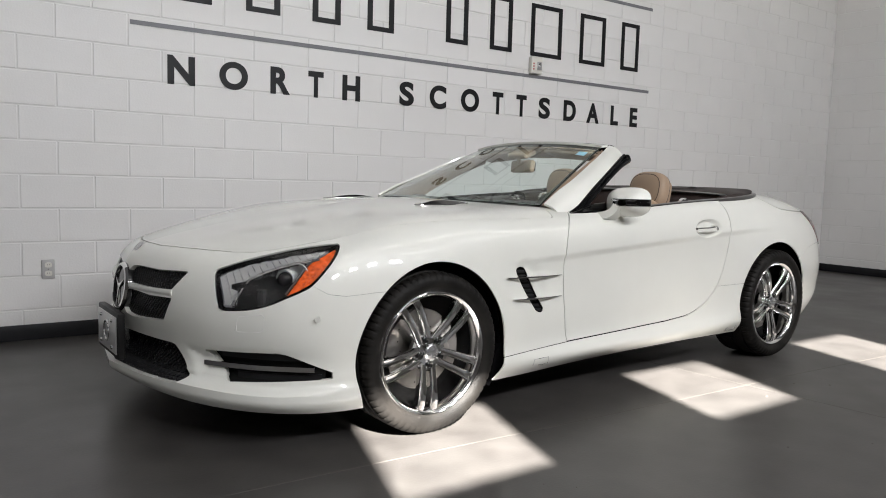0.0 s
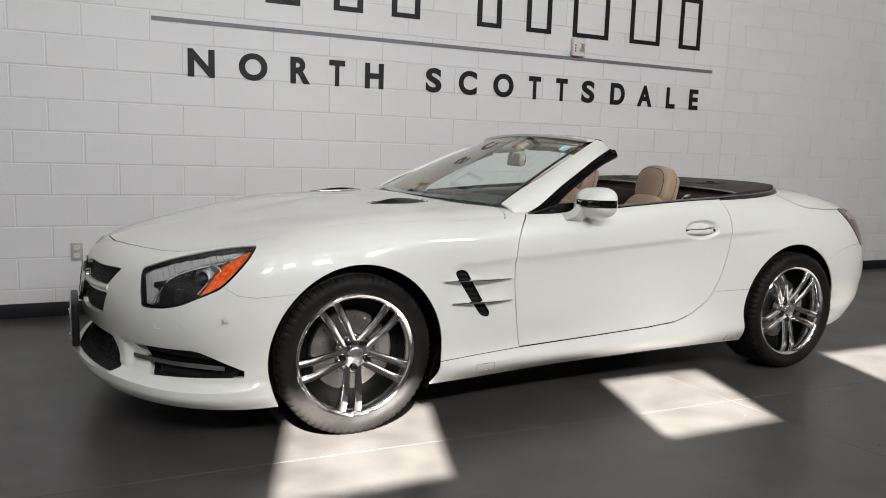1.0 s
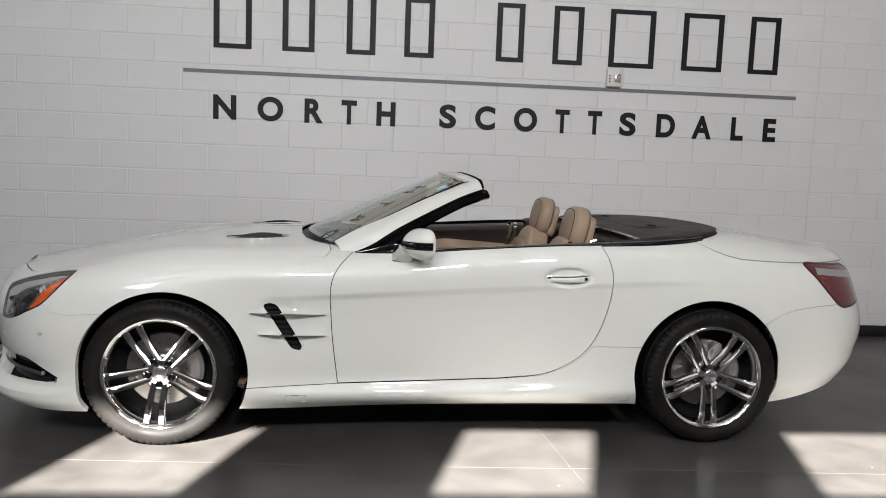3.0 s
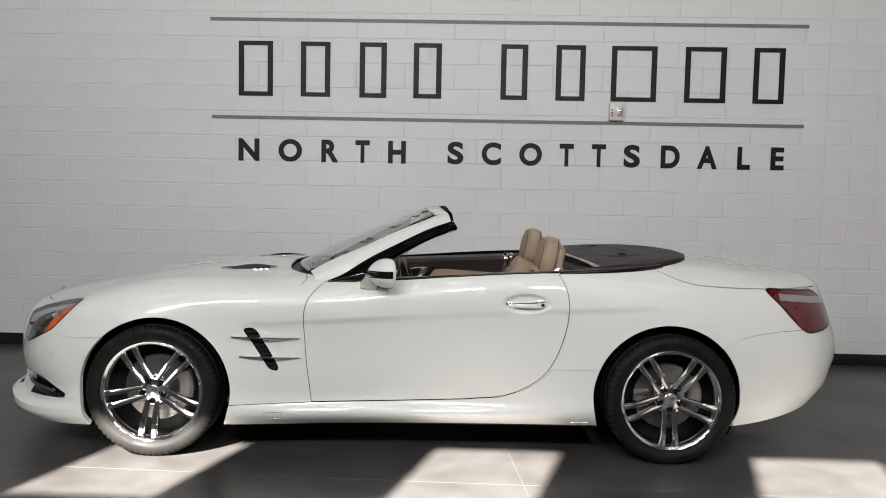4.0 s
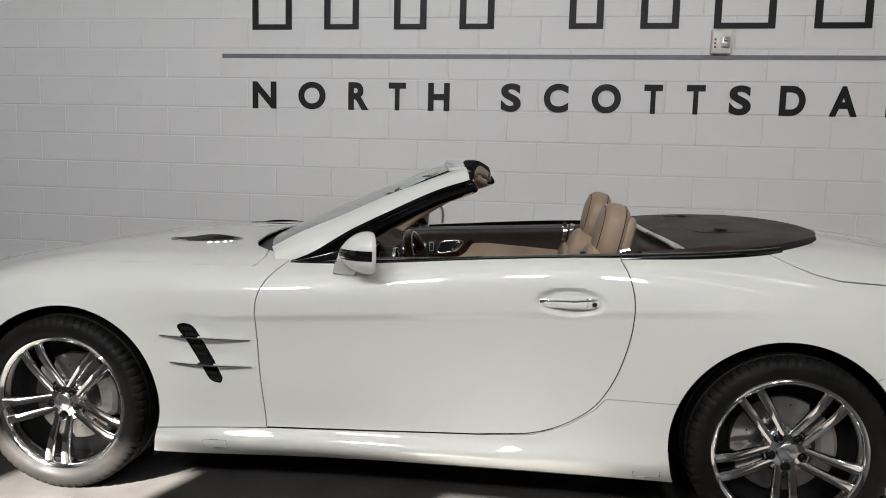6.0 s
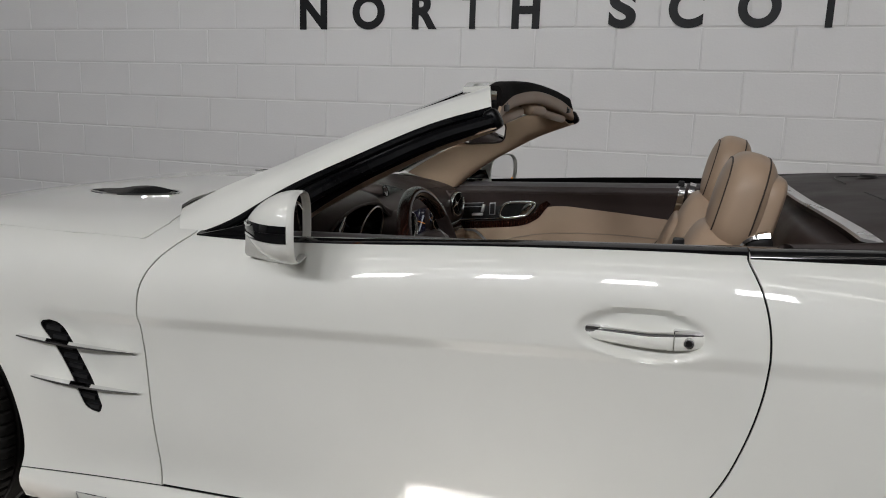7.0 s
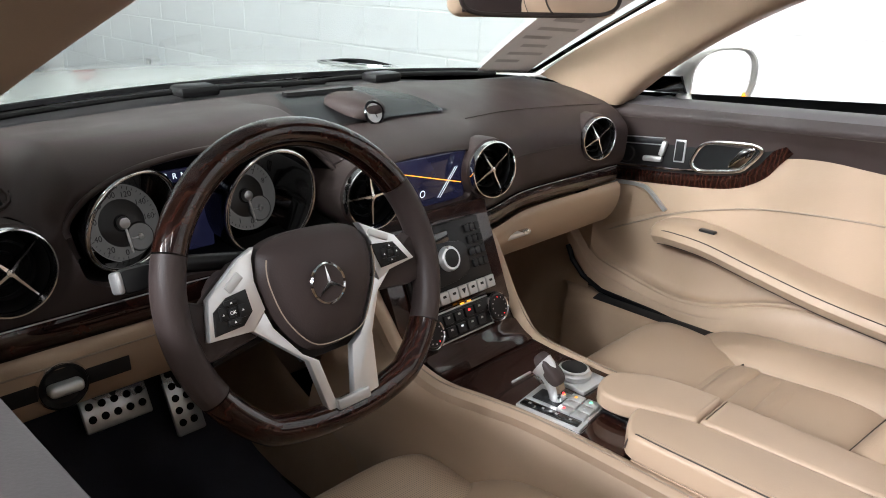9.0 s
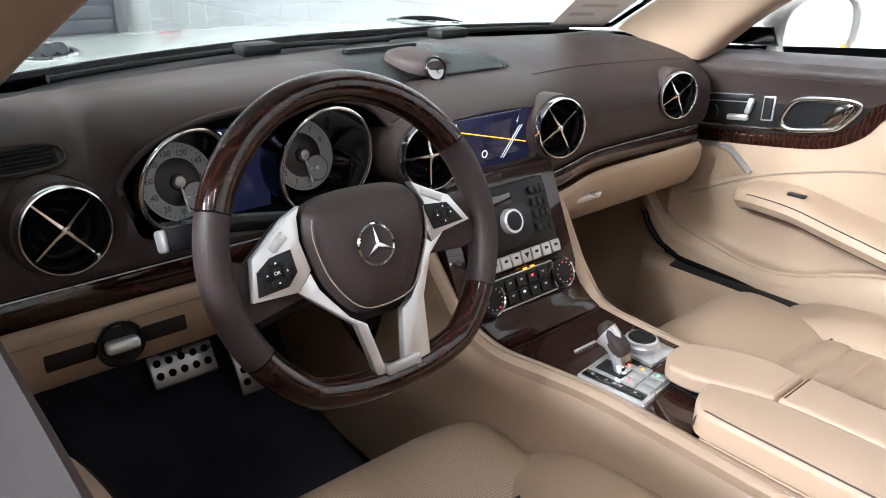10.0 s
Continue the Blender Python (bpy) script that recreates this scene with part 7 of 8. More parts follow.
# ---- centre stack and console ----
stack = lambda z: np.interp(z, [0.50, 0.545, 0.56, 0.585, 0.61, 0.745, 0.775], [1.30, 1.29, 1.235, 1.192, 1.178, 1.118, 1.108])
edge_l = lambda x: float(np.interp(x, [1.15, 1.22, 1.28, 1.34, 1.42, 1.55, 2.0], [-0.128, -0.120, -0.107, -0.090, -0.079, -0.077, -0.077]))
edge_r = lambda x: float(np.interp(x, [1.15, 1.22, 1.28, 1.42, 2.0], [0.128, 0.108, 0.098, 0.094, 0.094]))
surround = facing(loft([[(float(stack(z)) - 0.004, y, z) for y in (-0.128, -0.06, 0, 0.06, 0.128)] for z in (0.772, 0.745, 0.70, 0.65, 0.61, 0.588)] + [[(x, edge_l(x) + (edge_r(x) - edge_l(x)) * k / 4, z) for k in range(5)] for x, z in ((1.225, 0.569), (1.28, 0.564), (1.34, 0.563), (1.42, 0.563), (1.53, 0.562))], 4, 40), (0.6, 0, 0.8))
console = link("centre_console", solid(surround, 0.02), WOOD, car, "dark burl wood centre console with switches")
st = lambda z, y=0.0, d=0.0: Matrix.Translation((float(stack(z)) + d, y, z)) @ pose(0, 0, 0, 0, 66, 0)
radio = link("radio_panel", rbox(0, 0, 0, 0.128, 0.188, 0.010, 0.004, 2, st(0.693)), BUTTON, console, "black radio panel with rows of keys")
link("disc_slot", rbox(-0.042, -0.025, 0.006, 0.018, 0.075, 0.004, 0.002, 2, st(0.693)), BLACK_TRIM, radio)
link("knob_plate", prism(outline([(-0.03, -0.05), (-0.028, 0.035), (0.0, 0.045), (0.028, 0.03), (0.03, -0.05)], 3), 0.004, 0.001, m=st(0.693) @ pose(0, 0, 0.004)), MESH_BLACK, radio)
link("volume_knob", lathe([(0.010, 0.014), (0.0185, 0.014), (0.0205, 0.011), (0.021, 0.0)], 36, st(0.700, -0.002, 0.004)), SATIN, radio, "silver turning knob")
link("knob_face", lathe([(0, 0.015), (0.015, 0.0145)], 28, st(0.700, -0.002, 0.004)), BUTTON, radio)
for i in range(4):
    for j in range(3):
        for s in (-1, 1):
            link("radio_key", rbox(-0.045 + 0.020 * i, s * (0.058 + 0.0125 * j), 0.0065, 0.013, 0.011, 0.005, 0.001, 1, st(0.693)), MESH_BLACK, radio)
for k in range(8):
    key = link("chrome_key", rbox(0.052, -0.078 + 0.0223 * k, 0.008, 0.020, 0.0205, 0.007, 0.0015, 1, st(0.693)), BUTTON_GREY, radio, "silver key")
    if k == 4:
        link("key_symbol", prism([(-0.005, -0.005), (-0.005, 0.005), (0.004, 0)], 0.0004, m=st(0.693) @ pose(0.052, -0.078 + 0.0223 * k, 0.0118)), BUTTON, key, smooth=False)
    else:
        link("key_symbol", rbox(0.050, -0.078 + 0.0223 * k, 0.0117, 0.004, 0.007, 0.0004, 0, m=st(0.693)), BUTTON, key, smooth=False)
for y in (0.006, 0.022):
    link("warning_text", rbox(0.0715, y, 0.0048, 0.004, 0.009, 0.001, 0, m=st(0.693)), GLOW_ORANGE, radio, smooth=False)
clim = link("climate_panel", rbox(0, 0, 0, 0.046, 0.135, 0.010, 0.003, 2, st(0.606, 0, 0.002)), BUTTON, console, "black climate panel with two dials")
for z_ in (-0.0235, 0.0235):
    link("panel_edge", rbox(z_, 0, 0.004, 0.002, 0.125, 0.006, 0.0005, 1, st(0.606, 0, 0.002)), SATIN, clim)
for s in (-1, 1):
    mm = st(0.606, 0.078 * s, 0.004)
    dial = link("climate_dial", lathe([(0, 0.011), (0.020, 0.011), (0.0215, 0.008), (0.023, 0.0)], 36, mm), BUTTON, clim, "round temperature dial")
    link("dial_ring", lathe([(0.0215, 0.007), (0.0245, 0.0095), (0.0265, 0.004), (0.026, 0)], 44, mm), CHROME, dial)
    for k in range(12):
        a = 2 * math.pi * k / 12
        link("dial_mark", rbox(0.016 * math.cos(a), 0.016 * math.sin(a), 0.0113, 0.002, 0.002, 0.0004, 0, m=mm), GLOW_RED if k in (1, 6) else SILVER, dial, smooth=False)
for i in range(2):
    for j in range(4):
        key = link("climate_key", rbox(-0.010 + 0.020 * i, -0.036 + 0.024 * j, 0.006, 0.016, 0.020, 0.005, 0.001, 1, st(0.606, 0, 0.002)), MESH_BLACK, clim)
        link("key_lamp", rbox(-0.013 + 0.020 * i, -0.036 + 0.024 * j, 0.0088, 0.003, 0.005, 0.0004, 0, m=st(0.606, 0, 0.002)), GLOW_RED if (i, j) == (0, 2) else GLOW_WHITE if (i, j) == (1, 1) else SILVER, key, smooth=False)
link("ash_lid", facing(loft([[(1.205, y, 0.583) for y in (-0.11, 0, 0.11)], [(1.232, y, 0.572) for y in (-0.108, 0, 0.102)], [(1.255, y, 0.568) for y in (-0.104, 0, 0.096)]], 5, 6), (0.4, 0, 0.9)), WOOD, console)
link("lid_gap", tube([(1.262, y, 0.5655) for y in np.linspace(-0.106, 0.096, 8)], 0.0008, 6), DARK, console)
link("lid_gap", tube([(1.328, y, 0.5632) for y in np.linspace(-0.09, 0.09, 8)], 0.0007, 6), DARK, console)
link("lid_pull", rbox(1.320, -0.016, 0.5645, 0.004, 0.046, 0.004, 0.0015), SATIN, console)
# beige rails and sides
for s in (-1, 1):
    edge = lambda x, s=s: (edge_r(x) if s > 0 else edge_l(x)) + s * 0.006
    rail = smooth_path([(1.045, s * 0.150, 0.738), (1.105, s * 0.146, 0.700), (1.150, s * 0.140, 0.640), (1.185, s * 0.134, 0.594)] + [(x, edge(x), z) for x, z in ((1.25, 0.563), (1.33, 0.558), (1.42, 0.557), (1.60, 0.556), (1.95, 0.556))], 6)
    link("console_rail", sweep(rail, [(-0.012, -0.014), (0.012, -0.014), (0.013, 0.0), (0.008, 0.006), (0.0, 0.008), (-0.008, 0.006), (-0.013, 0.0)], (0, 0, 1)), LEATHER, console, "stitched beige console edge")
    link("rail_stitch", tube([(p.x, p.y + s * 0.004, p.z + 0.0085) for p in rail[12:]], 0.0011, 5), STITCH, console)
    side_m = facing(loft([[(1.06, s * 0.140, 0.70), (1.15, s * 0.138, 0.63)] + [(x, edge(x) + s * 0.008, z) for x, z in ((1.25, 0.556), (1.36, 0.552), (1.45, 0.551), (1.70, 0.550), (1.98, 0.550))], [(x, s * w, z) for x, w, z in ((1.02, 0.156, 0.55), (1.13, 0.154, 0.53), (1.25, 0.146, 0.49), (1.36, 0.136, 0.48), (1.45, 0.132, 0.47), (1.70, 0.132, 0.47), (1.98, 0.132, 0.47))],
                          [(x, s * 0.166, z) for x, z in ((0.98, 0.42), (1.10, 0.40), (1.25, 0.37), (1.36, 0.365), (1.45, 0.36), (1.70, 0.36), (1.98, 0.36))], [(x, s * 0.172, 0.20) for x in (0.95, 1.08, 1.25, 1.36, 1.45, 1.70, 1.98)]], 6, 18), (0, s, 0.1))
    link("console_side", side_m, LEATHER, console, "beige leather console side")
    link("side_carpet", facing(loft([[(x, s * 0.164 + 0 * x, z) for x, z in ((0.66, 0.60), (0.85, 0.50), (0.98, 0.44), (1.10, 0.40))], [(x, s * 0.176, z) for x, z in ((0.64, 0.40), (0.85, 0.36), (1.0, 0.33), (1.15, 0.31))], [(x, s * 0.185, 0.20) for x in (0.60, 0.80, 1.0, 1.2)]], 5, 8), (0, s, 0.1)), CARPET, console, "beige carpet on the tunnel")
# selector plate, lever, rotary control
SEL = pose(1.409, -0.042, 0.564, 0, 0, 6.5) @ Matrix.Diagonal((0.96, 0.84, 1, 1)) @ pose(-1.392, 0.012, -0.551)
plate = link("selector_plate", moved(rbox(1.392, -0.012, 0.551, 0.105, 0.088, 0.008, 0.002), SEL), SATIN, console, "satin switch plate round the selector")
link("switch_bar", moved(rbox(1.392, -0.044, 0.556, 0.094, 0.017, 0.004, 0.001), SEL), BLACK_TRIM, plate)
for k in range(4):
    link("switch_symbol", moved(rbox(1.358 + 0.022 * k, -0.044, 0.5583, 0.004, 0.004, 0.0005, 0), SEL), SILVER, plate, smooth=False)
for i in range(2):
    for j in range(3):
        key = link("selector_key", moved(rbox(1.405 + 0.024 * i, -0.022 + 0.0215 * j, 0.5565, 0.022, 0.020, 0.005, 0.0015), SEL), SILVER, plate)
        lampm = GLOW_RED if (i, j) == (0, 0) else GLOW_ORANGE if (i, j) == (0, 2) else GLOW_GREEN if (i, j) == (1, 2) else SILVER
        link("key_lamp", moved(rbox(1.403 + 0.024 * i, -0.022 + 0.0215 * j, 0.5592, 0.0035, 0.0045, 0.0005, 0), SEL), lampm, key, smooth=False)
lever = link("gear_selector", moved(sweep(smooth_path([(1.382, -0.004, 0.552), (1.380, -0.004, 0.566), (1.374, -0.004, 0.582), (1.364, -0.004, 0.596), (1.352, -0.004, 0.604)], 5), [(0.013 * math.cos(q), 0.013 * math.sin(q)) for q in np.linspace(0, 2 * math.pi, 14, endpoint=False)], (0, 1, 0), scale=lambda u: 0.75 + 0.75 * u ** 1.5), SEL), SATIN, console, "silver gear selector with a leather cap")
link("selector_cap", moved(pillow((1.366, -0.004, 0.600), (0.022, 0.032, 0.054), (0, -52, 0), 0.6), SEL), LEATHER_DK, lever)
link("selector_face", moved(sweep(smooth_path([(1.3905, -0.004, 0.560), (1.388, -0.004, 0.575), (1.380, -0.004, 0.592), (1.370, -0.004, 0.604)], 5), [(-0.010, -0.002), (0.010, -0.002), (0.008, 0.003), (-0.008, 0.003)], (1, 0, 0.4)), SEL), CHROME, lever, "bright face of the selector")
link("selector_lamp", moved(rbox(1.391, -0.004, 0.570, 0.003, 0.006, 0.006, 0.001, 1, pose(0, 0, 0)), SEL), GLOW_RED, lever)
link("selector_well", moved(rbox(1.372, -0.004, 0.5555, 0.045, 0.035, 0.003, 0.002), SEL), MESH_BLACK, plate)
link("rotary_base", rbox(1.377, 0.042, 0.565, 0.075, 0.062, 0.008, 0.003), SATIN, console)
dial = link("rotary_control", lathe([(0, 0.016), (0.020, 0.016), (0.023, 0.0145), (0.0235, 0.012), (0.026, 0.009), (0.026, 0.003), (0.023, 0)], 44, pose(1.375, 0.040, 0.568)), SATIN, console, "knurled silver rotary control")
link("rotary_cap", lathe([(0, 0.0172), (0.018, 0.0172), (0.0195, 0.016)], 36, pose(1.375, 0.040, 0.568)), BUTTON, dial)
# armrest lids: flat padded lids with rounded edges
def lid_pad(corners, z, thick, r=0.007, cuts=3):
    """A padded lid over a rounded outline, its upper rim turned over."""
    o = [Vector((x, y)) for x, y in corners]
    for k in range(cuts):
        o = [q for i in range(len(o)) for q in (o[i].lerp(o[(i + 1) % len(o)], 0.22), o[i].lerp(o[(i + 1) % len(o)], 0.78))]
    n = len(o)
    area = sum(o[i].cross(o[(i + 1) % n]) for i in range(n))
    out = []
    for i in range(n):
        t = (o[(i + 1) % n] - o[i - 1]).normalized()
        out.append(Vector((t.y, -t.x)) * (1 if area > 0 else -1))
    verts, faces = [], []
    rows = [(-0.004, z - thick), (0.0, z - thick + 0.004)] + [(-r * (1 - math.cos(a)), z - r + r * math.sin(a)) for a in np.linspace(0, math.pi / 2, 6)]
    for d, h in rows:
        verts += [(o[i].x + out[i].x * d, o[i].y + out[i].y * d, h) for i in range(n)]
    for j in range(len(rows) - 1):
        faces += [(j * n + i, j * n + (i + 1) % n, (j + 1) * n + (i + 1) % n, (j + 1) * n + i) for i in range(n)]
    faces += [tuple(range((len(rows) - 1) * n, len(rows) * n)), tuple(reversed(range(n)))]
    if area < 0:
        faces = [tuple(reversed(f)) for f in faces]
    return verts, faces


link("armrest_lid", lid_pad([(1.451, -0.014), (1.437, 0.005), (1.433, 0.034), (1.440, 0.054), (1.456, 0.067), (1.489, 0.086), (1.526, 0.095), (1.560, 0.096), (1.580, 0.096), (1.580, 0.080), (1.580, 0.030), (1.580, 0.018), (1.560, 0.012), (1.511, -0.008), (1.490, -0.016), (1.470, -0.018)], 0.600, 0.026), LEATHER, console, "beige padded armrest lid")
link("armrest_lid", lid_pad([(1.582, 0.019), (1.582, 0.030), (1.582, 0.085), (1.582, 0.096), (1.60, 0.096), (2.0, 0.096), (2.0, 0.025), (1.70, 0.023), (1.60, 0.020)], 0.600, 0.034), LEATHER, console, "beige padded armrest lid")
link("armrest_lid", lid_pad([(1.508, -0.012), (1.513, -0.038), (1.523, -0.062), (1.534, -0.076), (1.548, -0.080), (1.60, -0.079), (2.0, -0.077), (2.0, 0.022), (1.70, 0.020), (1.585, 0.015), (1.530, -0.005)], 0.601, 0.036), LEATHER, console, "beige padded armrest lid with a stitched edge")
seam_a = smooth_path([(1.530, -0.0735, 0.575), (1.534, -0.0738, 0.590), (1.541, -0.0725, 0.5995), (1.556, -0.0730, 0.6005), (1.60, -0.0735, 0.6005), (1.80, -0.0725, 0.6005), (1.98, -0.0715, 0.6005)], 6)
link("armrest_seam", tube(seam_a, 0.0013, 6), PIPING, console)
link("armrest_stitch", tube([(p.x, p.y + 0.006, p.z + 0.0004) for p in seam_a[16:]], 0.0006, 5), STITCH, console)
link("armrest_box", rbox(1.765, 0.008, 0.543, 0.45, 0.168, 0.044, 0.004), LEATHER, console)
link("armrest_gap", rbox(1.765, 0.0085, 0.5665, 0.452, 0.166, 0.004, 0.001), DARK, console)
# black block added for the shade in the slot under the front lid
link("cup_recess", rbox(1.485, 0.020, 0.566, 0.060, 0.060, 0.008, 0.003), BLACK_TRIM, console)

# ---- doors inside ----
for side in (0, 1):
    turn = flipped if side == 0 else (lambda q: q)
    door = doors[side]
    X = np.linspace(0.93, 2.0, 15)
    split = lambda x: float(np.interp(x, [0.93, 1.36, 1.40, 1.68, 1.90, 2.02], [0.740, 0.775, 0.815, 0.800, 0.785, 0.778]))
    brim = lambda x: float(np.interp(x, [0.93, 0.965, 1.0, 1.09, 1.205, 1.29, 1.38, 1.464, 1.60, 2.02], [0.575, 0.548, 0.500, 0.475, 0.452, 0.458, 0.490, 0.515, 0.528, 0.530]))
    foot_z = lambda x: float(np.interp(x, [0.93, 0.947, 0.987, 1.044, 1.19, 1.34, 1.6, 2.02], [0.53, 0.488, 0.450, 0.426, 0.418, 0.400, 0.38, 0.37]))
    row = lambda f: [f(float(x)) for x in X]
    belt_z = (lambda x: 0.863 + 0.0525 * (x - 0.95)) if side else (lambda x: 0.884 + 0.040 * (x - 0.95) / 0.95)
    ledge_r = [row(lambda x: (x, 0.806, belt_z(x) + 0.008)), row(lambda x: (x, 0.790, belt_z(x) + 0.016)), row(lambda x: (x, 0.760, belt_z(x) + 0.014)), row(lambda x: (x, 0.728, belt_z(x) + 0.003))]
    face_r = [ledge_r[-1], row(lambda x: (x, 0.721, belt_z(x) - 0.022)), row(lambda x: (x, 0.738, (belt_z(x) + split(x)) / 2 - 0.014)), row(lambda x: (x, 0.746, split(x)))]
    card = link("door_pad", turn(facing(loft(face_r, 4, 18), (0, -0.8, 0.2))), LEATHER_DK, door, "dark brown leather upper door panel")
    # the pad's top rows, with the brighter light put into their colour
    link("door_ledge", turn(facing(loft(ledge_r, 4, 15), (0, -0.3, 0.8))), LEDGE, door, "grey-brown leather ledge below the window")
    link("pad_seam", turn(tube([(x, 0.721, belt_z(x) - 0.026) for x in np.linspace(0.95, 1.98, 24)], 0.0011, 5)), PIPING, card)
    lower = facing(loft([row(lambda x: (x, 0.746, split(x))), row(lambda x: (x, 0.743, split(x) - 0.05)), row(lambda x: (x, 0.738, 0.640)), row(lambda x: (x, 0.735, 0.5 * (brim(x) + 0.62))), row(lambda x: (x, 0.724, brim(x) + 0.008)), row(lambda x: (x, 0.692, brim(x))), row(lambda x: (x, 0.676, brim(x) - 0.022)), row(lambda x: (x, 0.668, 0.5 * (brim(x) + foot_z(x)))), row(lambda x: (x, 0.664, foot_z(x)))], 3, 40), (0, -1, 0))
    link("door_lining", turn(lower), LEATHER, door, "beige leather door lining")
    link("lining_seam", turn(tube(smooth_path([(0.965, 0.7365, 0.535), (1.011, 0.7365, 0.560), (1.147, 0.7375, 0.627), (1.274, 0.7385, 0.670), (1.41, 0.7395, 0.697), (1.65, 0.740, 0.712), (1.95, 0.739, 0.706)], 6), 0.0026, 6)), STITCH, door)
    link("door_seal", turn(tube([(x, 0.664, foot_z(x) - 0.004) for x in np.linspace(0.935, 1.98, 60)], 0.007, 8)), RUBBER, door, "black rubber seal along the door's foot")
    lean = lambda mesh: ([(x, y, z - 0.034 * min(1.0, max(0.0, (1.32 - x) / 0.33))) for x, y, z in mesh[0]], mesh[1])
    straight = turn
    turn = lambda q: straight(lean(q))
    panel = link("switch_panel", turn(prism(outline([(0.985, 0.742), (1.10, 0.742), (1.25, 0.742), (1.325, 0.756), (1.355, 0.790), (1.372, 0.822), (1.30, 0.830), (1.15, 0.832), (0.985, 0.830)], 4), 0.008, 0.002, m=pose(0, 0.7485, 0, 90))), BUTTON, door, "black switch panel on the door")
    link("wood_trim", turn(sweep(smooth_path([(0.975, 0.746, 0.735), (1.15, 0.746, 0.734), (1.28, 0.746, 0.740), (1.335, 0.746, 0.765), (1.362, 0.746, 0.800), (1.385, 0.746, 0.828)], 6), [(-0.004, -0.018), (0.004, -0.018), (0.008, 0.0), (0.004, 0.018), (-0.004, 0.018)], (0, 0, 1))), WOOD, panel, "gloss wood edge")
    link("trim_line", turn(tube([(0.975, 0.741, 0.754), (1.15, 0.741, 0.753), (1.26, 0.741, 0.757)], 0.003, 6)), CHROME, panel)
    pull_o = outline([(1.190, 0.772), (1.196, 0.795), (1.210, 0.815), (1.235, 0.822), (1.29, 0.823), (1.330, 0.819), (1.336, 0.808), (1.318, 0.782), (1.300, 0.766), (1.26, 0.760), (1.21, 0.757)], 3)
    link("pull_cup", turn(prism(pull_o, 0.004, m=pose(0, 0.742, 0, 90))), DARK, panel)
    link("pull_handle", turn(sweep([(x, 0.736, z) for x, z in pull_o], [(0.0055 * math.cos(q), 0.005 * math.sin(q)) for q in np.linspace(0, 6.283, 10, endpoint=False)], (0, 1, 0), loop=True)), BRIGHT, panel, "bright door opener")
    link("pull_lever", turn(prism(outline([(1.272, 0.770), (1.282, 0.792), (1.300, 0.812), (1.326, 0.812), (1.312, 0.785), (1.296, 0.770)], 3), 0.006, 0.002, m=pose(0, 0.741, 0, 90))), CHROME, panel)
    link("memory_keys", turn(rbox(1.065, 0.739, 0.816, 0.10, 0.006, 0.012, 0.002)), MESH_BLACK, panel)
    link("key_frame", turn(join(rbox(1.065, 0.737, 0.824, 0.11, 0.003, 0.002, 0), rbox(1.065, 0.737, 0.808, 0.10, 0.003, 0.002, 0))), SILVER, panel, smooth=False)
    link("tweeter", turn(lathe([(0, 0.004), (0.018, 0.003), (0.021, 0)], 28, pose(1.025, 0.7405, 0.782, 90))), MESH_BLACK, panel)
    link("seat_switch", turn(join(rbox(1.095, 0.735, 0.775, 0.048, 0.012, 0.013, 0.004, 2, pose(0, 0, 0)), moved(rbox(0, 0, 0, 0.013, 0.012, 0.034, 0.004), pose(1.118, 0.735, 0.800, 0, 12, 0)))), BUTTON_GREY, panel, "seat-shaped silver switch")
    link("lock_switch", turn(join(rbox(1.158, 0.738, 0.797, 0.026, 0.005, 0.052, 0.003))), SILVER, panel)
    link("lock_key", turn(rbox(1.158, 0.735, 0.797, 0.019, 0.005, 0.045, 0.002)), BUTTON, panel)
    turn = straight
    arm = smooth_path([(1.145, 0.712, 0.594), (1.165, 0.706, 0.600), (1.21, 0.694, 0.606), (1.29, 0.684, 0.604), (1.40, 0.678, 0.584), (1.55, 0.674, 0.558), (1.75, 0.672, 0.538), (1.92, 0.676, 0.530)], 6)
    rest = link("armrest", turn(sweep(arm, [(-0.045, -0.026), (-0.01, -0.028), (0.030, -0.022), (0.040, -0.006), (0.036, 0.010), (0.022, 0.021), (-0.005, 0.026), (-0.045, 0.028)] if side else [(-0.045, -0.026), (-0.01, -0.028), (0.030, -0.022), (0.040, -0.006), (0.036, 0.010), (0.022, 0.021), (-0.005, 0.026), (-0.045, 0.028)], (0, 0, 1), scale=lambda u: min(1.0, 0.25 + 1.1 * min(1, u * 4.5) ** 0.6))), LEATHER, door, "padded beige door armrest")
    link("armrest_piping", turn(tube([(p.x, p.y - 0.037, p.z + 0.010) for p in arm[8:]], 0.0012, 6)), PIPING, rest)
    link("armrest_foot", turn(tube([(p.x, p.y - 0.030, p.z - 0.024) for p in arm[6:]], 0.0010, 6)), PIPING, rest)
    link("window_switch", turn(rbox(1.275, 0.682, 0.632, 0.036, 0.016, 0.006, 0.002)), BUTTON, rest)
    link("pocket_edge", turn(tube(smooth_path([(x, 0.692, brim(x)) for x in (0.95, 0.965, 1.0, 1.09, 1.205, 1.29, 1.38, 1.464, 1.6)], 5), 0.006, 8)), LEATHER, door)
    link("speaker_strip", turn(sweep(smooth_path([(0.985, 0.737, 0.678), (1.065, 0.737, 0.684), (1.098, 0.735, 0.676), (1.145, 0.733, 0.638)], 5), [(-0.004, -0.004), (0.004, -0.004), (0.004, 0.004), (-0.004, 0.004)], (0, 0, 1))), SILVER, door)
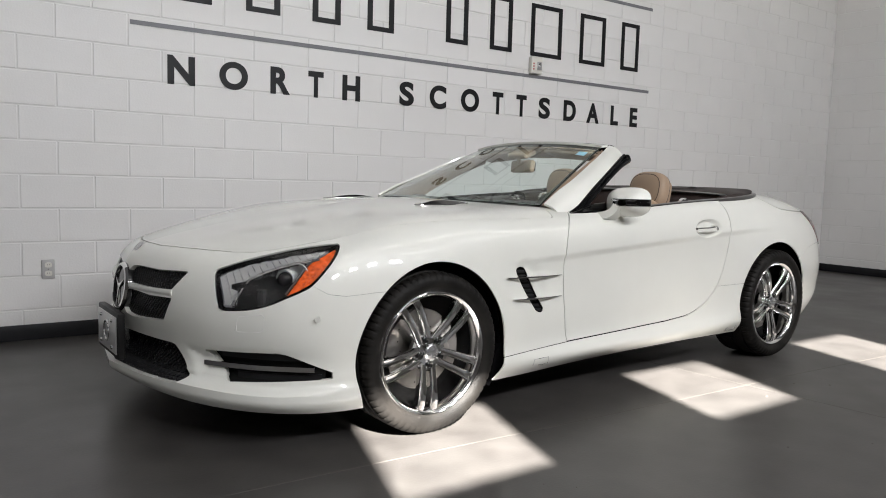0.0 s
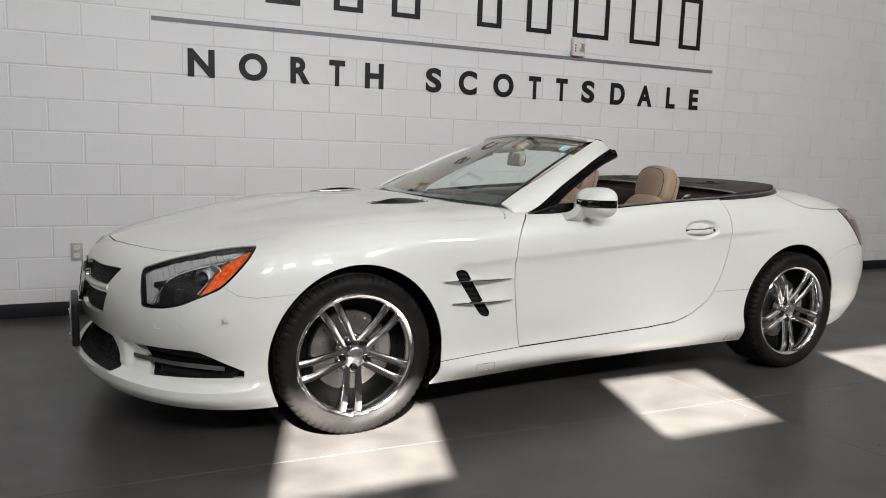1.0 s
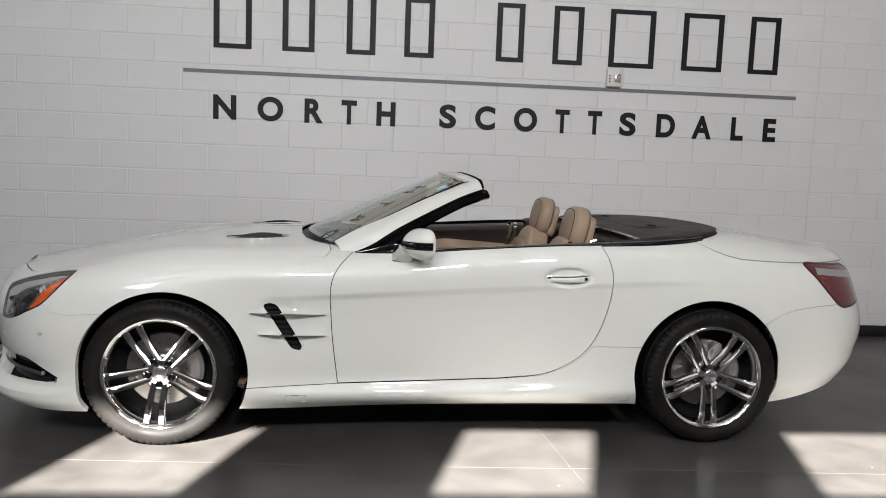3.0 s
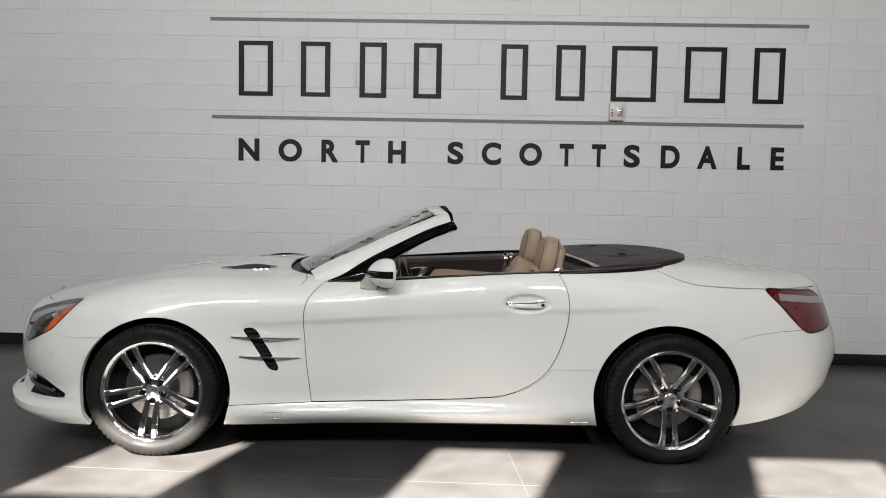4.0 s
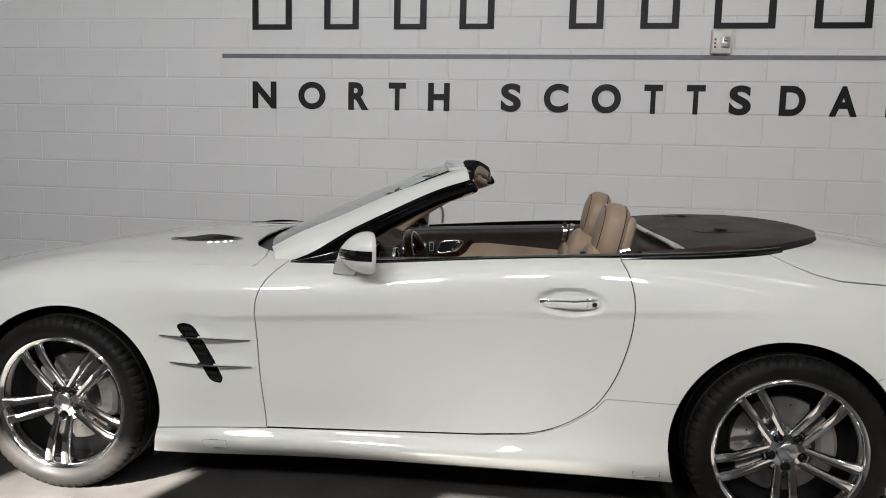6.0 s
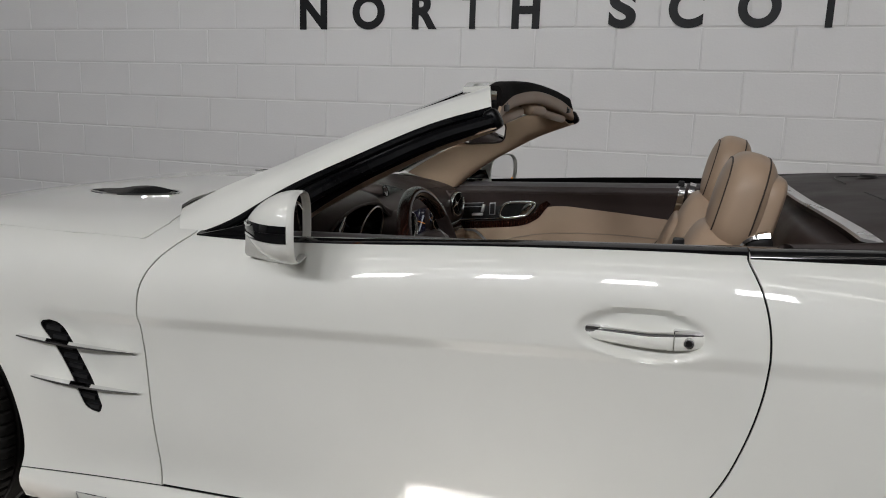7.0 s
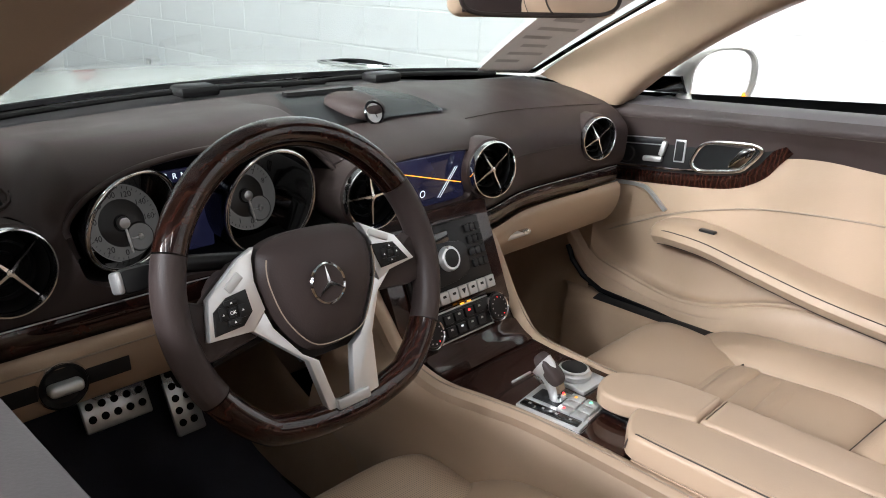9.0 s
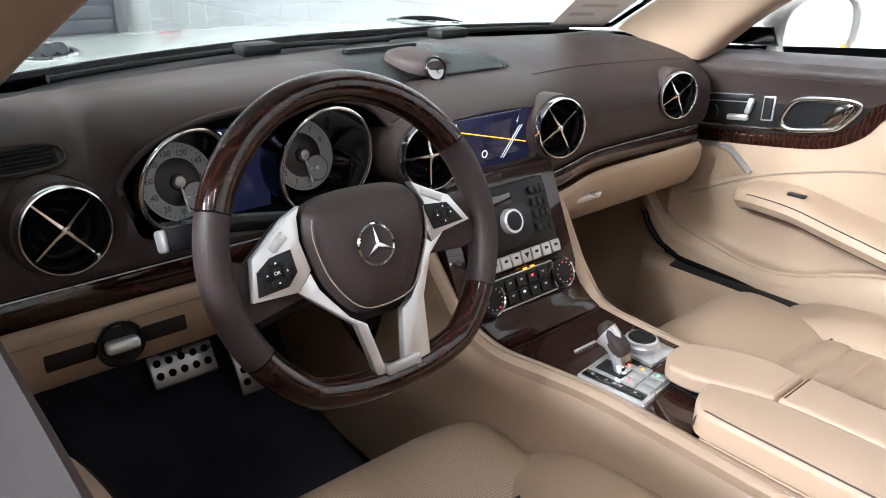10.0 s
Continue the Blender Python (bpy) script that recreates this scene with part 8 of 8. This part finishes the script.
    link("speaker_mesh", turn(prism([(0.985, 0.674), (1.06, 0.679), (1.09, 0.670), (1.135, 0.634), (1.06, 0.600), (0.985, 0.56)][::-1], 0.003, m=pose(0, 0.7365, 0, 90))), CARPET, door)
    link("lock_pin", turn(join(rbox(1.898, 0.734, belt_z(1.89) + 0.014, 0.022, 0.014, 0.034, 0.004), rbox(1.898, 0.734, belt_z(1.89) + 0.018, 0.024, 0.016, 0.004, 0.001))), BUTTON, door, "black door lock pin")
    link("pin_collar", turn(rbox(1.898, 0.736, belt_z(1.89) + 0.006, 0.034, 0.020, 0.006, 0.002)), SATIN, door)
    for x in ((1.905, 1.940) if side else (1.945, 1.980)):
        b = belt_z(x)
        link("latch_strip", turn(sweep(smooth_path([(x + 0.003, 0.768, b + 0.018), (x + 0.002, 0.752, b + 0.018), (x, 0.732, b + 0.010), (x - 0.004, 0.716, b - 0.012), (x - 0.008, 0.716, b - 0.05), (x - 0.018, 0.732, b - 0.10), (x - 0.026, 0.744, b - 0.13)], 5), [(-0.0065 - 0.006 * side, -0.002), (0.0065 + 0.006 * side, -0.002), (0.0055 + 0.006 * side, 0.002), (-0.0055 - 0.006 * side, 0.002)], (0.1, -0.7, 0.7))), CHROME, door, "bright strip at the door's rear edge")
    link("pull_recess", turn(rbox(1.845, 0.7475, 0.825, 0.034, 0.004, 0.016, 0.004)), BUTTON, door)

# ---- seats ----
def seat(s):
    """One seat: cushion, bolsters, pleats, backrest, headrest."""
    y = 0.362 * s
    d, dh, e = (-0.018, -0.018, 0.0) if s < 0 else (-0.034, 0.0, 0.06)
    panel = LEATHER_PERF if s < 0 else LEATHER
    top = link("driver_seat" if s < 0 else "passenger_seat", pillow((1.505, y, 0.405 + d), (0.52, 0.34, 0.19), (0, -5, 0), 0.30, 0.55, 36, 18), LEATHER, car, "beige leather sports seat with perforated panels")
    for q in (-1, 1):
        link("side_bolster", pillow((1.575, y + q * 0.185, 0.430 + d), (0.52, 0.170, 0.20), (0, -5, q * -2), 0.35, 0.75, 32, 16), LEATHER, top, "padded side bolster")
    link("thigh_pad", pillow((1.318 + e * 0.6, y, 0.425 + d), (0.20 + e * 0.9, 0.46, 0.17), (0, 4, 0), 0.42, 0.65, 34, 18), panel, top, "perforated thigh pad")
    link("thigh_seam", tube(smooth_path([(e + 1.402, y - 0.205, 0.455 + d), (e + 1.408, y - 0.13, 0.492 + d), (e + 1.410, y, 0.500 + d), (e + 1.408, y + 0.13, 0.492 + d), (e + 1.402, y + 0.205, 0.455 + d)], 6), 0.0020, 6), PIPING, top)
    for k in range(7 if s < 0 else 5):
        link("pleat", pillow((e + 1.425 + 0.042 * k, y, 0.490 + d - 0.001 * k), (0.060, 0.24, 0.040), (0, -5, 0), 0.5, 0.9, 24, 12), panel, top, "stitched seat pleat")
    back_m = pose(1.915, y, 0.650, 0, 18, 0) if s < 0 else pose(1.90, y, 0.650, 0, 20, 0)
    link("backrest", moved(pillow((0, 0, 0), (0.16, 0.47, 0.60), (0, 0, 0), 0.5, 0.40, 40, 24, taper=lambda a, b, c: (a, b * (1 - 0.45 * max(0.0, c) ** 1.2))), back_m), LEATHER, top, "beige leather backrest")
    for q in (-1, 1):
        side_pad = pillow((-0.045, q * 0.198, -0.115), (0.16, 0.12, 0.44), (0, 6, q * 10), 0.7, 0.70, 32, 24)
        if s > 0:
            link("bolster_piping", moved(tube([side_pad[0][16 * 25 + j] for j in range(3, 23)], 0.0018, 6), back_m), PIPING, top)
        link("back_bolster", moved(side_pad, back_m), panel if q > 0 else LEATHER, top, "padded backrest bolster")
    link("back_panel", moved(pillow((-0.062, 0, -0.03), (0.07, 0.29, 0.46), (0, 0, 0), 0.4, 0.3, 24, 18), back_m), panel, top)
    hm = pose(2.030, y, 1.010 + dh, 0, 12, 0)
    rest = link("headrest", moved(pillow((0, 0, 0), (0.130, 0.270, 0.240), (0, 0, 0), 0.72, 0.72, 44, 28), hm), LEATHER, top, "rounded beige headrest with dark piping")
    rnd = lambda q: math.copysign(abs(q) ** 0.72, q)
    around = lambda c, x, out: [(x, 0.135 * c * rnd(math.cos(a)) * out, 0.120 * c * rnd(math.sin(a)) * out) for a in np.linspace(0, 2 * math.pi, 64, endpoint=False)]
    link("headrest_piping", moved(tube(around(0.812, -0.0485, 1.0), 0.0020, 6, True), hm), PIPING, rest)
    link("headrest_back", moved(pillow((0.052, 0, -0.018), (0.06, 0.235, 0.20), (0, 0, 0), 0.45, 0.4, 28, 18), hm), LEATHER, rest, "beige headrest shell")
    link("headrest_seam", moved(tube(around(0.962, 0.0290, 1.0), 0.0020, 6, True), hm), PIPING, rest)
    link("neck_trim", moved(rbox(0.0, s * -0.0, -0.125, 0.10, 0.20, 0.05, 0.02, 3), hm), LEATHER, rest)
    fin = [(2.018, 0.000, 0.905), (2.028, 0.004, 0.930), (2.046, 0.006, 0.946), (2.075, 0.004, 0.954)]
    guide = link("belt_guide", sweep(smooth_path([(x, y + s * (0.222 + d), z) for x, d, z in fin], 5), [(-0.016, -0.004), (0.016, -0.004), (0.013, 0.004), (-0.013, 0.004)], (0, 0, 1), scale=lambda u: 0.55 + 0.55 * u), CHROME, top, "chrome seat belt guide")
    link("guide_foot", pillow((2.060, y + s * 0.222, 0.925), (0.055, 0.030, 0.044), (0, -12, 0), 0.6), BUTTON, guide)


seat(-1)
seat(1)

# ---- floor, pedals ----
link("cabin_floor", join(rbox(1.2, 0, 0.225, 1.9, 1.32, 0.03, 0.005), rbox(0.60, 0, 0.42, 0.03, 1.35, 0.50, 0.005, 2, pose(0, 0, 0))), CARPET, car, "beige carpeted floor")
foot = facing(loft([[(0.62, y, 0.55) for y in (-0.66, -0.4, -0.18)], [(0.68, y, 0.38) for y in (-0.66, -0.4, -0.18)], [(0.80, y, 0.275) for y in (-0.66, -0.4, -0.18)], [(0.95, y, 0.245) for y in (-0.66, -0.4, -0.18)]], 5, 12), (0.5, 0, 0.8))
link("toe_board", foot, MAT_BLACK, car, "black carpet under the pedals")
link("toe_board", (flipped(foot)[0], foot[1]), CARPET, car, "beige carpet in the footwell")
for q in (-1, 1):
    kick = facing(loft([[(x, q * (0.700 - 0.03 * (x - 0.60)), 0.64) for x in (0.56, 0.75, 0.90, 0.985)], [(x, q * 0.682, 0.45) for x in (0.56, 0.75, 0.90, 0.99)], [(x, q * 0.668, 0.33) for x in (0.56, 0.75, 0.92, 1.02)], [(x, q * 0.650, 0.22) for x in (0.56, 0.75, 0.95, 1.05)]], 5, 10), (0, -q, 0.2))
    link("kick_panel", kick, CARPET, car, "carpeted side of the footwell")
    ledge = facing(loft([[(x, q * 0.700, 0.408) for x in (0.90, 1.1, 1.4, 2.0)], [(x, q * 0.655, 0.414) for x in (0.95, 1.1, 1.4, 2.0)], [(x, q * 0.628, 0.402) for x in (0.97, 1.1, 1.4, 2.0)], [(x, q * 0.618, 0.34) for x in (0.97, 1.1, 1.4, 2.0)], [(x, q * 0.615, 0.22) for x in (0.97, 1.1, 1.4, 2.0)]], 4, 12), (0, -q, 0.6))
    link("sill_carpet", ledge, CARPET, car, "carpeted inner sill")
    link("sill_plate", solid(facing(sheet(lambda u, v: (1.04 + 0.75 * u, q * (0.662 - 0.028 * v), 0.4165 - 0.006 * v * v), 12, 3), (0, 0, 1)), 0.003), BUTTON, car, "dark strip on the inner sill")
fm = facing(loft([[(0.72, y, 0.335) for y in (-0.60, -0.4, -0.21)], [(0.82, y, 0.272) for y in (-0.61, -0.4, -0.20)], [(1.0, y, 0.250) for y in (-0.62, -0.4, -0.20)], [(1.28, y, 0.248) for y in (-0.62, -0.4, -0.21)]], 5, 12), (0.2, 0, 0.9))
tagged(link("floor_mat", solid(offset(fm, 0.012), 0.010), MAT_BLACK), "black carpet floor mat in the driver's footwell", "floor mat")
for y, z, w, h, x in ((-0.395, 0.405, 0.115, 0.060, 0.735), (-0.285, 0.385, 0.055, 0.13, 0.755)):
    pm = pose(x, y, z, 0, 62, 0)
    pedal = link("pedal", rbox(0, 0, 0, h, w, 0.012, 0.004, 2, pm), SATIN, car, "perforated metal pedal with rubber studs")
    n = int(w / 0.022)
    for i in range(n):
        for j in range(max(2, int(h / 0.024))):
            link("rubber_stud", lathe([(0, 0.004), (0.0062, 0.003), (0.007, 0)], 12, pm @ pose(-h / 2 + 0.015 + j * 0.023, -w / 2 + 0.014 + i * 0.0215, 0.006)), DARK, pedal)
    link("pedal_arm", tube([(x - 0.01, y, z), (x - 0.05, y, z + 0.14)], 0.012, 10), BUTTON, pedal)

# rear-view mirror
rv = pose(1.292, -0.008, 1.118, 0, 6, -16)
mirror_in = link("inner_mirror", moved(rbox(0, 0, 0, 0.034, 0.262, 0.074, 0.016, 4), rv), LEATHER, car, "inner mirror in a beige housing")
link("mirror_frame", moved(sweep([(0.0175, 0.126 * math.copysign(abs(math.cos(a)) ** 0.35, math.cos(a)), 0.032 * math.copysign(abs(math.sin(a)) ** 0.5, math.sin(a))) for a in np.linspace(0.02, 2 * math.pi + 0.02, 56, endpoint=False)], ring(0.003, 8), (1, 0, 0), True), rv), LEATHER_DK, mirror_in)
link("mirror_face", moved(rbox(0.0165, 0, 0, 0.003, 0.244, 0.058, 0.001, 1), rv), MIRROR, mirror_in, "inner mirror glass")
link("mirror_arm", tube([(1.276, 0.0, 1.140), (1.262, 0.0, 1.165), (1.285, 0, 1.205)], 0.014, 10), LEATHER, mirror_in)
link("sensor_box", moved(rbox(0, 0, 0, 0.10, 0.16, 0.035, 0.014, 3), pose(1.290, 0, 1.192, 0, -22, 0)), LEATHER, mirror_in, "beige sensor cover")

# ---- last: the wall's blocks ----
lay_all_blocks()
